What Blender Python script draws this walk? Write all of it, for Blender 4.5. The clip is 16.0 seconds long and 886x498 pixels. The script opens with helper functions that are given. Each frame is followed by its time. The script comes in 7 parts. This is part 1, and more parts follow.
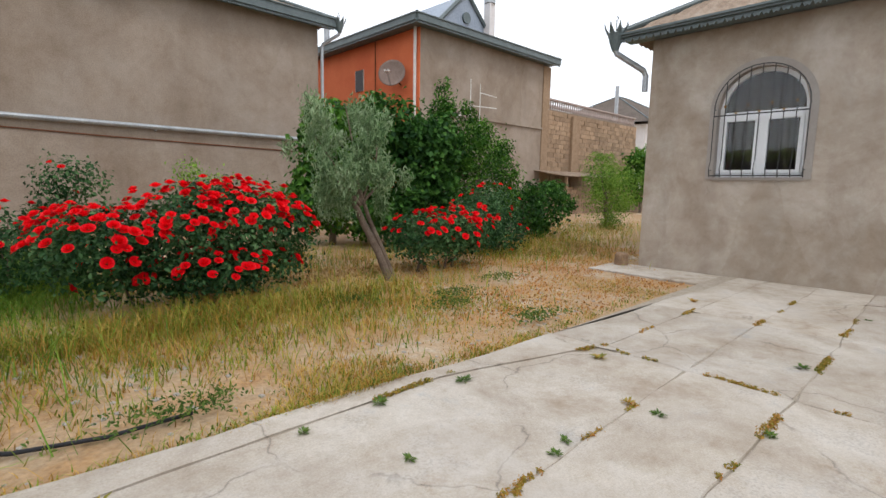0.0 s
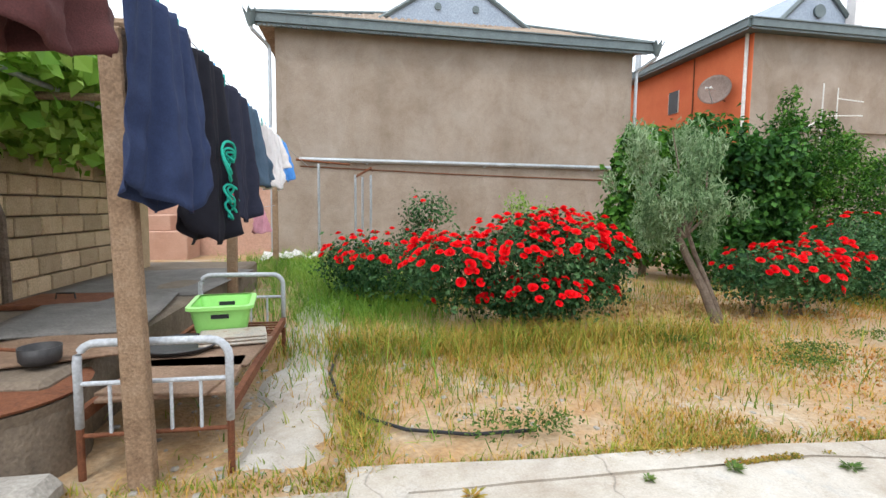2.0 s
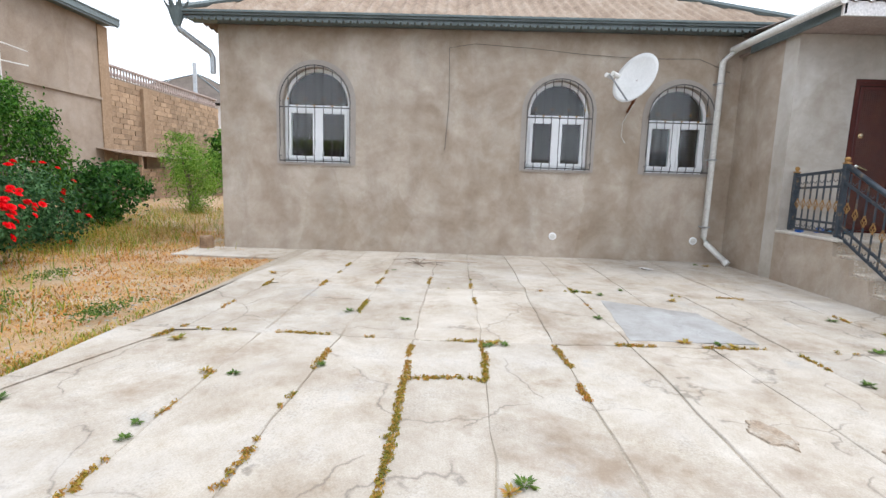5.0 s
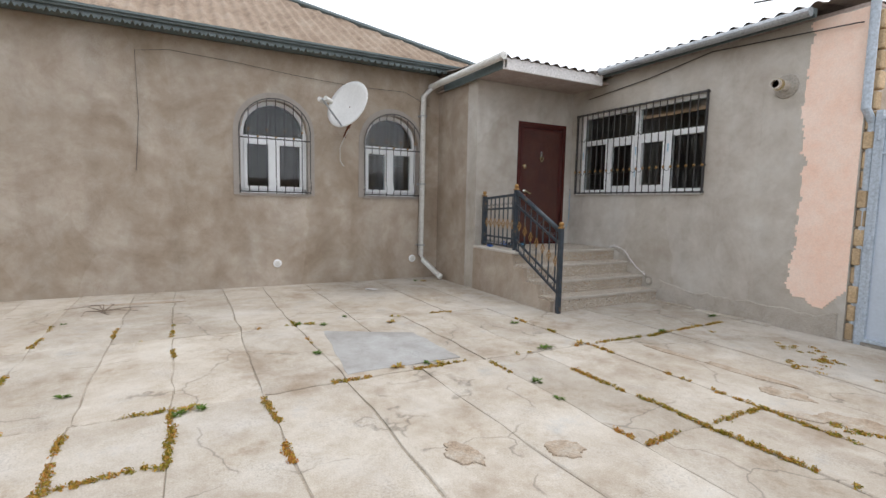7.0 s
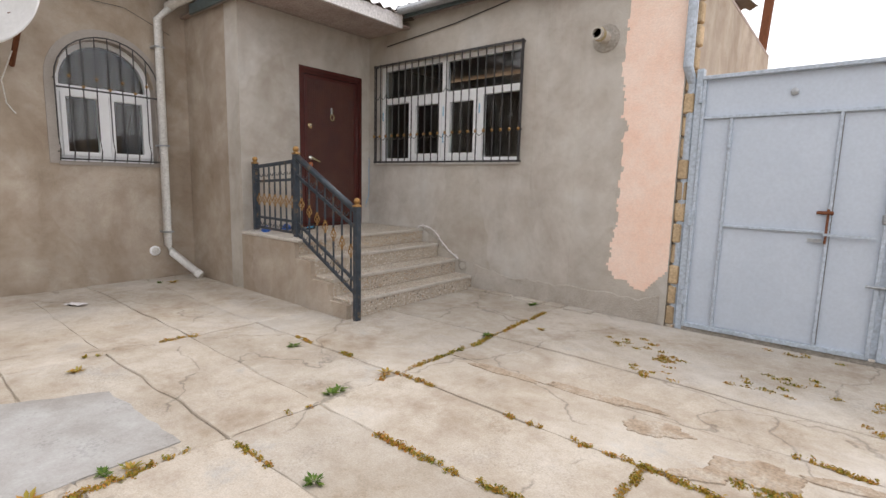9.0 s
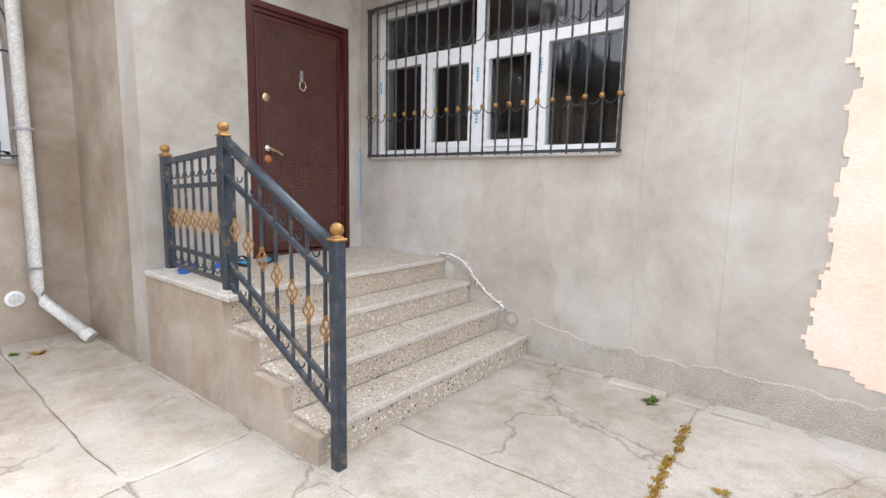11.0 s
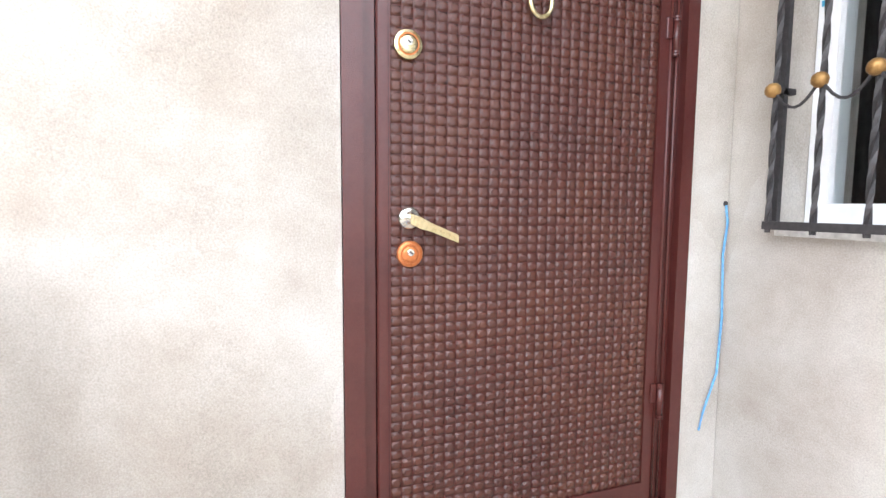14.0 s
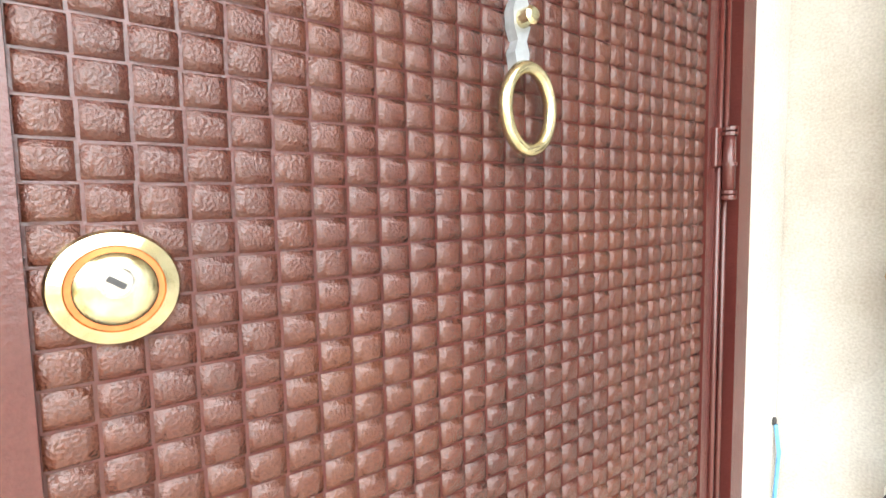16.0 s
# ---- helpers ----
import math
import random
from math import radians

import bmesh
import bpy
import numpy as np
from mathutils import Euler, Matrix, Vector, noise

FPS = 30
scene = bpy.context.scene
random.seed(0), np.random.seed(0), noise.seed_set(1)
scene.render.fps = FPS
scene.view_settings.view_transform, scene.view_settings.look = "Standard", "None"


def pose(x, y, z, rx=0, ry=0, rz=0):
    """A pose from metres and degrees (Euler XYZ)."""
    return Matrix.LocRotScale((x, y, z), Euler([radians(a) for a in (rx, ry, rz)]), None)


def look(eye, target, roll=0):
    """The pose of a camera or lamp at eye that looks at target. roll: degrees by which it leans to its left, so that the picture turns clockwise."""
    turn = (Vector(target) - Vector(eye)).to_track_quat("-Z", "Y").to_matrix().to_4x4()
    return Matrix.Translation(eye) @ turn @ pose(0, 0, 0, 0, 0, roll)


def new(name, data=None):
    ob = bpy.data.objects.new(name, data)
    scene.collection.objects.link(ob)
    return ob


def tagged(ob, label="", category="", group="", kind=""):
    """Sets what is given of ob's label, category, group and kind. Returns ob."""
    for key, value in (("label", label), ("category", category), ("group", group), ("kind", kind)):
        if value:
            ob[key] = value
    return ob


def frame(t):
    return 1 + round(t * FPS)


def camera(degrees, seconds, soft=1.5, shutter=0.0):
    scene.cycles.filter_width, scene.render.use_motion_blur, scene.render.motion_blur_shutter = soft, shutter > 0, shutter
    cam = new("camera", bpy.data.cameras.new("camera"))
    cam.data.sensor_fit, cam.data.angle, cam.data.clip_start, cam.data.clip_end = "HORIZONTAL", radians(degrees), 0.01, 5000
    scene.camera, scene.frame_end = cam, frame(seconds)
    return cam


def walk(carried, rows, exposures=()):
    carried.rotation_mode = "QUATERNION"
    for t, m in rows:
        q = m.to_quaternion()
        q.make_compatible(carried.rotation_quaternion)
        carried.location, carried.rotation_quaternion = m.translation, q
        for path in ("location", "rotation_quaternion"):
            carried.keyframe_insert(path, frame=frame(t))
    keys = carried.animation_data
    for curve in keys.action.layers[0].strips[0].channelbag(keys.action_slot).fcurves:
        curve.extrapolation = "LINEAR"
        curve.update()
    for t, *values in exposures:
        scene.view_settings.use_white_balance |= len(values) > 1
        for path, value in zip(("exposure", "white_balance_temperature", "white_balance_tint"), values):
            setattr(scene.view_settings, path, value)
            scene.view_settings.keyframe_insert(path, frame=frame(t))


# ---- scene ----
cam = camera(84.2, 16.0)
PATH = [
    (0, (-0.046, 0.639, 1.283), (1.325, 2.072, 1.026), 1.0),
    (0.5, (-0.142, 0.69, 1.279), (1.071, 2.256, 1.005), 0.1),
    (1, (-0.204, 0.768, 1.274), (0.809, 2.466, 0.977), 0.7),
    (1.5, (-0.289, 0.783, 1.283), (0.295, 2.673, 0.985), 0.4),
    (2, (-0.339, 0.761, 1.329), (0.023, 2.721, 1.162), 0.7),
    (2.5, (-0.281, 0.832, 1.334), (0.339, 2.733, 1.313), 0.9),
    (3, (-0.222, 0.775, 1.348), (0.818, 2.482, 1.294), 0.5),
    (3.5, (-0.169, 0.732, 1.318), (1.299, 2.08, 1.161), 1.0),
    (4, (-0.218, 0.648, 1.314), (1.579, 1.49, 1.065), 0.7),
    (4.1, (-0.217, 0.595, 1.31), (1.62, 1.342, 1.046), 0.7),
    (4.5, (-0.2, 0.424, 1.262), (1.733, 0.827, 0.944), 1.5),
    (5, (-0.231, 0.331, 1.265), (1.749, 0.377, 0.983), 1.8),
    (5.2, (-0.218, 0.306, 1.274), (1.766, 0.198, 1.047), 1.5),
    (7.3, (0.081, -0.137, 1.387), (1.744, -1.219, 1.139), 1.8),
    (7.5, (0.171, -0.242, 1.363), (1.749, -1.435, 1.071), 2.2),
    (8, (0.436, -0.538, 1.359), (1.798, -1.959, 1.007), 1.5),
    (8.5, (0.766, -0.908, 1.361), (2.058, -2.397, 1.022), 1.1),
    (9, (1.206, -1.222, 1.343), (2.469, -2.749, 1.071), 1.4),
    (9.2, (1.34, -1.388, 1.375), (2.589, -2.927, 1.107), 1.0),
    (11.3, (3.233, -3.133, 1.349), (4.465, -4.686, 1.084), 1.1),
    (11.5, (3.347, -3.353, 1.315), (4.574, -4.911, 1.061), 1.0),
    (12, (3.778, -3.839, 1.309), (5.084, -5.331, 1.051), 2.7),
    (12.5, (4.224, -4.226, 1.289), (5.704, -5.543, 1.018), 3.1),
    (13, (4.745, -4.606, 1.323), (6.436, -5.651, 1.102), 1.0),
    (13.5, (5.231, -4.785, 1.447), (7.06, -5.576, 1.27), 0.2),
    (14, (5.614, -4.858, 1.646), (7.499, -5.502, 1.472), 0.4),
    (14.5, (5.898, -4.917, 1.795), (7.782, -5.563, 1.611), 0.8),
    (15, (6.135, -5.033, 1.957), (7.969, -5.789, 1.698), 2.2),
    (15.5, (6.291, -5.121, 2.049), (8.053, -6.054, 1.9), 0.5),
    (16, (6.418, -5.152, 2.072), (8.03, -6.324, 1.913), -1.1),
]

walk(cam, [(t, look(eye, target, roll)) for t, eye, target, roll in PATH],
     exposures=[(0, -0.1, 6400, 12), (1.5, 0.05, 6350, 11), (2, 0.55, 6200, 9), (3, 0.25, 6000, 7), (3.5, 0.3, 6100, 9), (4.5, 0.5, 6100, 11), (5, 0.45, 6100, 11), (7.5, 0.05, 6450, 12), (8, 0.1, 6500, 13), (8.5, 0.28, 6700, 14), (9, 0.2, 6800, 15), (11.5, 1.4, 6250, 13), (12, 1.6, 6300, 14), (12.5, 1.6, 6200, 14), (13.5, 1.95, 6100, 13), (14, 2.15, 6200, 13), (14.5, 2.25, 6350, 14), (15, 2.5, 6400, 14), (16, 3.05, 6600, 5)])
from math import cos, pi, sin

# ---- world, sun ----
world = bpy.data.worlds.new("overcast_sky")
scene.world = world
world.use_nodes = True
wn, wl = world.node_tree.nodes, world.node_tree.links
sky = wn.new("ShaderNodeTexSky")
sky.sky_type = "NISHITA"
sky.sun_disc = False
sky.sun_elevation, sky.sun_rotation = radians(58), radians(200)
cloud = wn.new("ShaderNodeTexNoise")
cloud.inputs["Scale"].default_value = 1.6
ramp = wn.new("ShaderNodeValToRGB")
ramp.color_ramp.elements[0].color = (8.6, 9.1, 9.6, 1)
ramp.color_ramp.elements[1].color = (10.6, 10.8, 11.0, 1)
wl.new(cloud.outputs["Fac"], ramp.inputs["Fac"])
veil = wn.new("ShaderNodeMixRGB")
veil.inputs["Fac"].default_value = 0.9
wl.new(sky.outputs["Color"], veil.inputs["Color1"])
wl.new(ramp.outputs["Color"], veil.inputs["Color2"])
wl.new(veil.outputs["Color"], wn["Background"].inputs["Color"])
wn["Background"].inputs["Strength"].default_value = 0.15
sun = new("sun", bpy.data.lights.new("sun", "SUN"))
sun.data.energy, sun.data.angle, sun.data.color = 1.2, radians(14), (1.0, 0.95, 0.88)
sun.rotation_euler = (radians(32), 0, radians(-20))

# ---- materials ----
def material(name, colours, rough=0.85, scale=1.2, fine=60.0, bump=0.15, metal=0.0, rand=0.0, island=False, local=False, spec=0.3, mids=(0.3, 0.7), fine_amount=0.25, streak=0.0, patch=0.0):
    """Blend of colours by coarse noise, fine grain over it, bump from both."""
    m = bpy.data.materials.new(name)
    m.use_nodes = True
    n, l = m.node_tree.nodes, m.node_tree.links
    b = n["Principled BSDF"]
    if local:
        co = n.new("ShaderNodeTexCoord").outputs["Object"]
    else:
        co = n.new("ShaderNodeNewGeometry").outputs["Position"]
    big = n.new("ShaderNodeTexNoise")
    big.inputs["Scale"].default_value, big.inputs["Detail"].default_value, big.inputs["Roughness"].default_value = scale, 10, 0.74
    l.new(co, big.inputs["Vector"])
    small = n.new("ShaderNodeTexNoise")
    small.inputs["Scale"].default_value, small.inputs["Detail"].default_value = fine, 4
    l.new(co, small.inputs["Vector"])
    r = n.new("ShaderNodeValToRGB")
    el = r.color_ramp.elements
    el[0].position, el[1].position = mids
    el[0].color, el[1].color = (*colours[0], 1), (*colours[-1], 1)
    for i, c in enumerate(colours[1:-1]):
        e = el.new(mids[0] + (mids[1] - mids[0]) * (i + 1) / (len(colours) - 1))
        e.color = (*c, 1)
    l.new(big.outputs["Fac"], r.inputs["Fac"])
    hsv = n.new("ShaderNodeHueSaturation")
    l.new(r.outputs["Color"], hsv.inputs["Color"])
    mr = n.new("ShaderNodeMapRange")
    mr.inputs["From Min"].default_value, mr.inputs["From Max"].default_value = 0.25, 0.75
    mr.inputs["To Min"].default_value, mr.inputs["To Max"].default_value = 1 - fine_amount, 1 + fine_amount
    l.new(small.outputs["Fac"], mr.inputs["Value"])
    value = mr.outputs["Result"]
    if rand:
        src = n.new("ShaderNodeNewGeometry").outputs["Random Per Island"] if island else n.new("ShaderNodeObjectInfo").outputs["Random"]
        m2 = n.new("ShaderNodeMapRange")
        m2.inputs["To Min"].default_value, m2.inputs["To Max"].default_value = 1 - rand, 1 + rand
        l.new(src, m2.inputs["Value"])
        mul = n.new("ShaderNodeMath")
        mul.operation = "MULTIPLY"
        l.new(value, mul.inputs[0])
        l.new(m2.outputs["Result"], mul.inputs[1])
        value = mul.outputs["Value"]
    l.new(value, hsv.inputs["Value"])
    l.new(hsv.outputs["Color"], b.inputs["Base Color"])
    if streak:
        mp = n.new("ShaderNodeMapping")
        mp.inputs["Scale"].default_value = (1.0, 1.0, 0.14)
        l.new(co, mp.inputs["Vector"])
        sn = n.new("ShaderNodeTexNoise")
        sn.inputs["Scale"].default_value, sn.inputs["Detail"].default_value = 2.6, 5
        l.new(mp.outputs["Vector"], sn.inputs["Vector"])
        sr_ = n.new("ShaderNodeMapRange")
        sr_.inputs["From Min"].default_value, sr_.inputs["From Max"].default_value = 0.3, 0.55
        sr_.inputs["To Min"].default_value, sr_.inputs["To Max"].default_value = 1 - streak, 1.0
        l.new(sn.outputs["Fac"], sr_.inputs["Value"])
        mm = n.new("ShaderNodeMath")
        mm.operation = "MULTIPLY"
        l.new(value, mm.inputs[0])
        l.new(sr_.outputs["Result"], mm.inputs[1])
        l.new(mm.outputs["Value"], hsv.inputs["Value"])
    if patch:
        mp = n.new("ShaderNodeMapping")
        mp.inputs["Scale"].default_value = (0.9, 0.9, 0.32)
        wob = n.new("ShaderNodeTexNoise")
        wob.inputs["Scale"].default_value, wob.inputs["Detail"].default_value = 2.0, 8
        l.new(co, wob.inputs["Vector"])
        wm_ = n.new("ShaderNodeMixRGB")
        wm_.inputs["Fac"].default_value = 0.22
        l.new(co, wm_.inputs["Color1"])
        l.new(wob.outputs["Color"], wm_.inputs["Color2"])
        l.new(wm_.outputs["Color"], mp.inputs["Vector"])
        vo = n.new("ShaderNodeTexVoronoi")
        vo.inputs["Scale"].default_value = 1.5
        l.new(mp.outputs["Vector"], vo.inputs["Vector"])
        tint = n.new("ShaderNodeValToRGB")
        te = tint.color_ramp.elements
        te[0].color, te[1].color = (1 - patch, 1 - patch * 1.12, 1 - patch * 1.3, 1), (1.0 + patch * 0.35, 1.0 + patch * 0.5, 1.0 + patch * 0.75, 1)
        sp_ = n.new("ShaderNodeSeparateColor")
        l.new(vo.outputs["Color"], sp_.inputs["Color"])
        l.new(sp_.outputs["Red"], tint.inputs["Fac"])
        pm = n.new("ShaderNodeMixRGB")
        pm.blend_type = "MULTIPLY"
        pm.inputs["Fac"].default_value = 1
        l.new(hsv.outputs["Color"], pm.inputs["Color1"])
        l.new(tint.outputs["Color"], pm.inputs["Color2"])
        l.new(pm.outputs["Color"], b.inputs["Base Color"])
    b.inputs["Roughness"].default_value, b.inputs["Metallic"].default_value = rough, metal
    b.inputs["Specular IOR Level"].default_value = spec
    if bump:
        add = n.new("ShaderNodeMath")
        add.operation = "ADD"
        l.new(big.outputs["Fac"], add.inputs[0])
        l.new(small.outputs["Fac"], add.inputs[1])
        bp = n.new("ShaderNodeBump")
        bp.inputs["Strength"].default_value, bp.inputs["Distance"].default_value = bump, 0.02
        l.new(add.outputs["Value"], bp.inputs["Height"])
        l.new(bp.outputs["Normal"], b.inputs["Normal"])
    return m


def glass(name, tint=(0.9, 0.95, 0.95)):
    m = bpy.data.materials.new(name)
    m.use_nodes = True
    n, l = m.node_tree.nodes, m.node_tree.links
    b = n["Principled BSDF"]
    b.inputs["Base Color"].default_value = (*tint, 1)
    b.inputs["Roughness"].default_value, b.inputs["Transmission Weight"].default_value, b.inputs["IOR"].default_value = 0.02, 1.0, 1.45
    return m


def leafy(name, colours, rand=0.45):
    """Leaf or petal: colour drawn per island, a little light through it."""
    m = bpy.data.materials.new(name)
    m.use_nodes = True
    n, l = m.node_tree.nodes, m.node_tree.links
    b = n["Principled BSDF"]
    g = n.new("ShaderNodeNewGeometry")
    r = n.new("ShaderNodeValToRGB")
    el = r.color_ramp.elements
    el[0].color, el[1].color = (*colours[0], 1), (*colours[-1], 1)
    for i, c in enumerate(colours[1:-1]):
        el.new((i + 1) / (len(colours) - 1)).color = (*c, 1)
    big = n.new("ShaderNodeTexNoise")
    big.inputs["Scale"].default_value = 1.1
    l.new(g.outputs["Position"], big.inputs["Vector"])
    mix = n.new("ShaderNodeMath")
    mix.operation = "MULTIPLY_ADD"
    l.new(g.outputs["Random Per Island"], mix.inputs[0])
    mix.inputs[1].default_value = 0.85
    sub = n.new("ShaderNodeMath")
    sub.operation = "MULTIPLY_ADD"
    l.new(big.outputs["Fac"], sub.inputs[0])
    sub.inputs[1].default_value, sub.inputs[2].default_value = 1.3, -0.58
    l.new(sub.outputs["Value"], mix.inputs[2])
    l.new(mix.outputs["Value"], r.inputs["Fac"])
    l.new(r.outputs["Color"], b.inputs["Base Color"])
    b.inputs["Roughness"].default_value = 0.55
    b.inputs["Specular IOR Level"].default_value = 0.2
    tr = n.new("ShaderNodeBsdfTranslucent")
    l.new(r.outputs["Color"], tr.inputs["Color"])
    ms = n.new("ShaderNodeMixShader")
    ms.inputs["Fac"].default_value = 0.28
    l.new(b.outputs["BSDF"], ms.inputs[1])
    l.new(tr.outputs["BSDF"], ms.inputs[2])
    l.new(ms.outputs["Shader"], n["Material Output"].inputs["Surface"])
    return m


def cracked_concrete(name):
    """Old poured concrete: pale, stained, with fine cracks."""
    m = material(name, [(0.29, 0.235, 0.18), (0.38, 0.34, 0.285), (0.42, 0.385, 0.335), (0.45, 0.42, 0.375), (0.385, 0.38, 0.365)], rough=0.9, scale=1.7, fine=110, bump=0.14, rand=0.1, mids=(0.32, 0.68), fine_amount=0.14)
    n, l = m.node_tree.nodes, m.node_tree.links
    geo = n.new("ShaderNodeNewGeometry")
    warp = n.new("ShaderNodeTexNoise")
    warp.inputs["Scale"].default_value, warp.inputs["Detail"].default_value = 2.2, 5
    l.new(geo.outputs["Position"], warp.inputs["Vector"])
    mixv = n.new("ShaderNodeMixRGB")
    mixv.inputs["Fac"].default_value = 0.35
    l.new(geo.outputs["Position"], mixv.inputs["Color1"])
    l.new(warp.outputs["Color"], mixv.inputs["Color2"])
    vor = n.new("ShaderNodeTexVoronoi")
    vor.feature = "DISTANCE_TO_EDGE"
    vor.inputs["Scale"].default_value = 0.95
    l.new(mixv.outputs["Color"], vor.inputs["Vector"])
    lt = n.new("ShaderNodeMapRange")
    lt.inputs["From Min"].default_value, lt.inputs["From Max"].default_value = 0.0, 0.007
    lt.inputs["To Min"].default_value, lt.inputs["To Max"].default_value = 0.6, 1.0
    l.new(vor.outputs["Distance"], lt.inputs["Value"])
    gate_n = n.new("ShaderNodeTexNoise")
    gate_n.inputs["Scale"].default_value = 1.7
    l.new(geo.outputs["Position"], gate_n.inputs["Vector"])
    gt = n.new("ShaderNodeMapRange")
    gt.inputs["From Min"].default_value, gt.inputs["From Max"].default_value = 0.45, 0.55
    l.new(gate_n.outputs["Fac"], gt.inputs["Value"])
    mx = n.new("ShaderNodeMath")
    mx.operation = "MAXIMUM"
    l.new(lt.outputs["Result"], mx.inputs[0])
    l.new(gt.outputs["Result"], mx.inputs[1])
    b = n["Principled BSDF"]
    src = b.inputs["Base Color"].links[0].from_socket
    mul = n.new("ShaderNodeMixRGB")
    mul.blend_type = "MULTIPLY"
    mul.inputs["Fac"].default_value = 1
    l.new(src, mul.inputs["Color1"])
    l.new(mx.outputs["Value"], mul.inputs["Color2"])
    stain = n.new("ShaderNodeTexNoise")
    stain.inputs["Scale"].default_value, stain.inputs["Detail"].default_value, stain.inputs["Roughness"].default_value = 0.75, 12, 0.72
    l.new(geo.outputs["Position"], stain.inputs["Vector"])
    sm = n.new("ShaderNodeMapRange")
    sm.inputs["From Min"].default_value, sm.inputs["From Max"].default_value, sm.inputs["To Max"].default_value = 0.55, 0.68, 0.75
    l.new(stain.outputs["Fac"], sm.inputs["Value"])
    sx = n.new("ShaderNodeMixRGB")
    l.new(sm.outputs["Result"], sx.inputs["Fac"])
    l.new(mul.outputs["Color"], sx.inputs["Color1"])
    sx.inputs["Color2"].default_value = (0.25, 0.19, 0.135, 1)
    pale = n.new("ShaderNodeMapRange")
    pale.inputs["From Min"].default_value, pale.inputs["From Max"].default_value, pale.inputs["To Max"].default_value = 0.47, 0.36, 0.7
    l.new(stain.outputs["Fac"], pale.inputs["Value"])
    px_ = n.new("ShaderNodeMixRGB")
    l.new(pale.outputs["Result"], px_.inputs["Fac"])
    l.new(sx.outputs["Color"], px_.inputs["Color1"])
    px_.inputs["Color2"].default_value = (0.50, 0.48, 0.45, 1)
    l.new(px_.outputs["Color"], b.inputs["Base Color"])
    return m


def terrazzo_material(name):
    """Cement with stone chips of many colours."""
    m = material(name, [(0.36, 0.31, 0.25), (0.47, 0.42, 0.35)], rough=0.55, scale=3, fine=90, bump=0.05)
    n, l = m.node_tree.nodes, m.node_tree.links
    geo = n.new("ShaderNodeNewGeometry")
    src = n["Principled BSDF"].inputs["Base Color"].links[0].from_socket
    for scale, size, seed in ((38, 0.32, 0.0), (75, 0.3, 7.3)):
        mp = n.new("ShaderNodeMapping")
        mp.inputs["Location"].default_value = (seed, seed, seed)
        l.new(geo.outputs["Position"], mp.inputs["Vector"])
        v = n.new("ShaderNodeTexVoronoi")
        v.inputs["Scale"].default_value = scale
        l.new(mp.outputs["Vector"], v.inputs["Vector"])
        r = n.new("ShaderNodeValToRGB")
        r.color_ramp.interpolation = "CONSTANT"
        el = r.color_ramp.elements
        el[0].color, el[1].color = (0.05, 0.045, 0.045, 1), (0.70, 0.65, 0.58, 1)
        el[1].position = 0.75
        el.new(0.09).color = (0.36, 0.22, 0.14, 1)
        el.new(0.27).color = (0.46, 0.36, 0.25, 1)
        el.new(0.5).color = (0.62, 0.57, 0.50, 1)
        sep = n.new("ShaderNodeSeparateColor")
        l.new(v.outputs["Color"], sep.inputs["Color"])
        l.new(sep.outputs["Red"], r.inputs["Fac"])
        th = n.new("ShaderNodeMath")
        th.operation = "LESS_THAN"
        l.new(v.outputs["Distance"], th.inputs[0])
        th.inputs[1].default_value = size
        mx = n.new("ShaderNodeMixRGB")
        l.new(th.outputs["Value"], mx.inputs["Fac"])
        l.new(src, mx.inputs["Color1"])
        l.new(r.outputs["Color"], mx.inputs["Color2"])
        src = mx.outputs["Color"]
    l.new(src, n["Principled BSDF"].inputs["Base Color"])
    return m


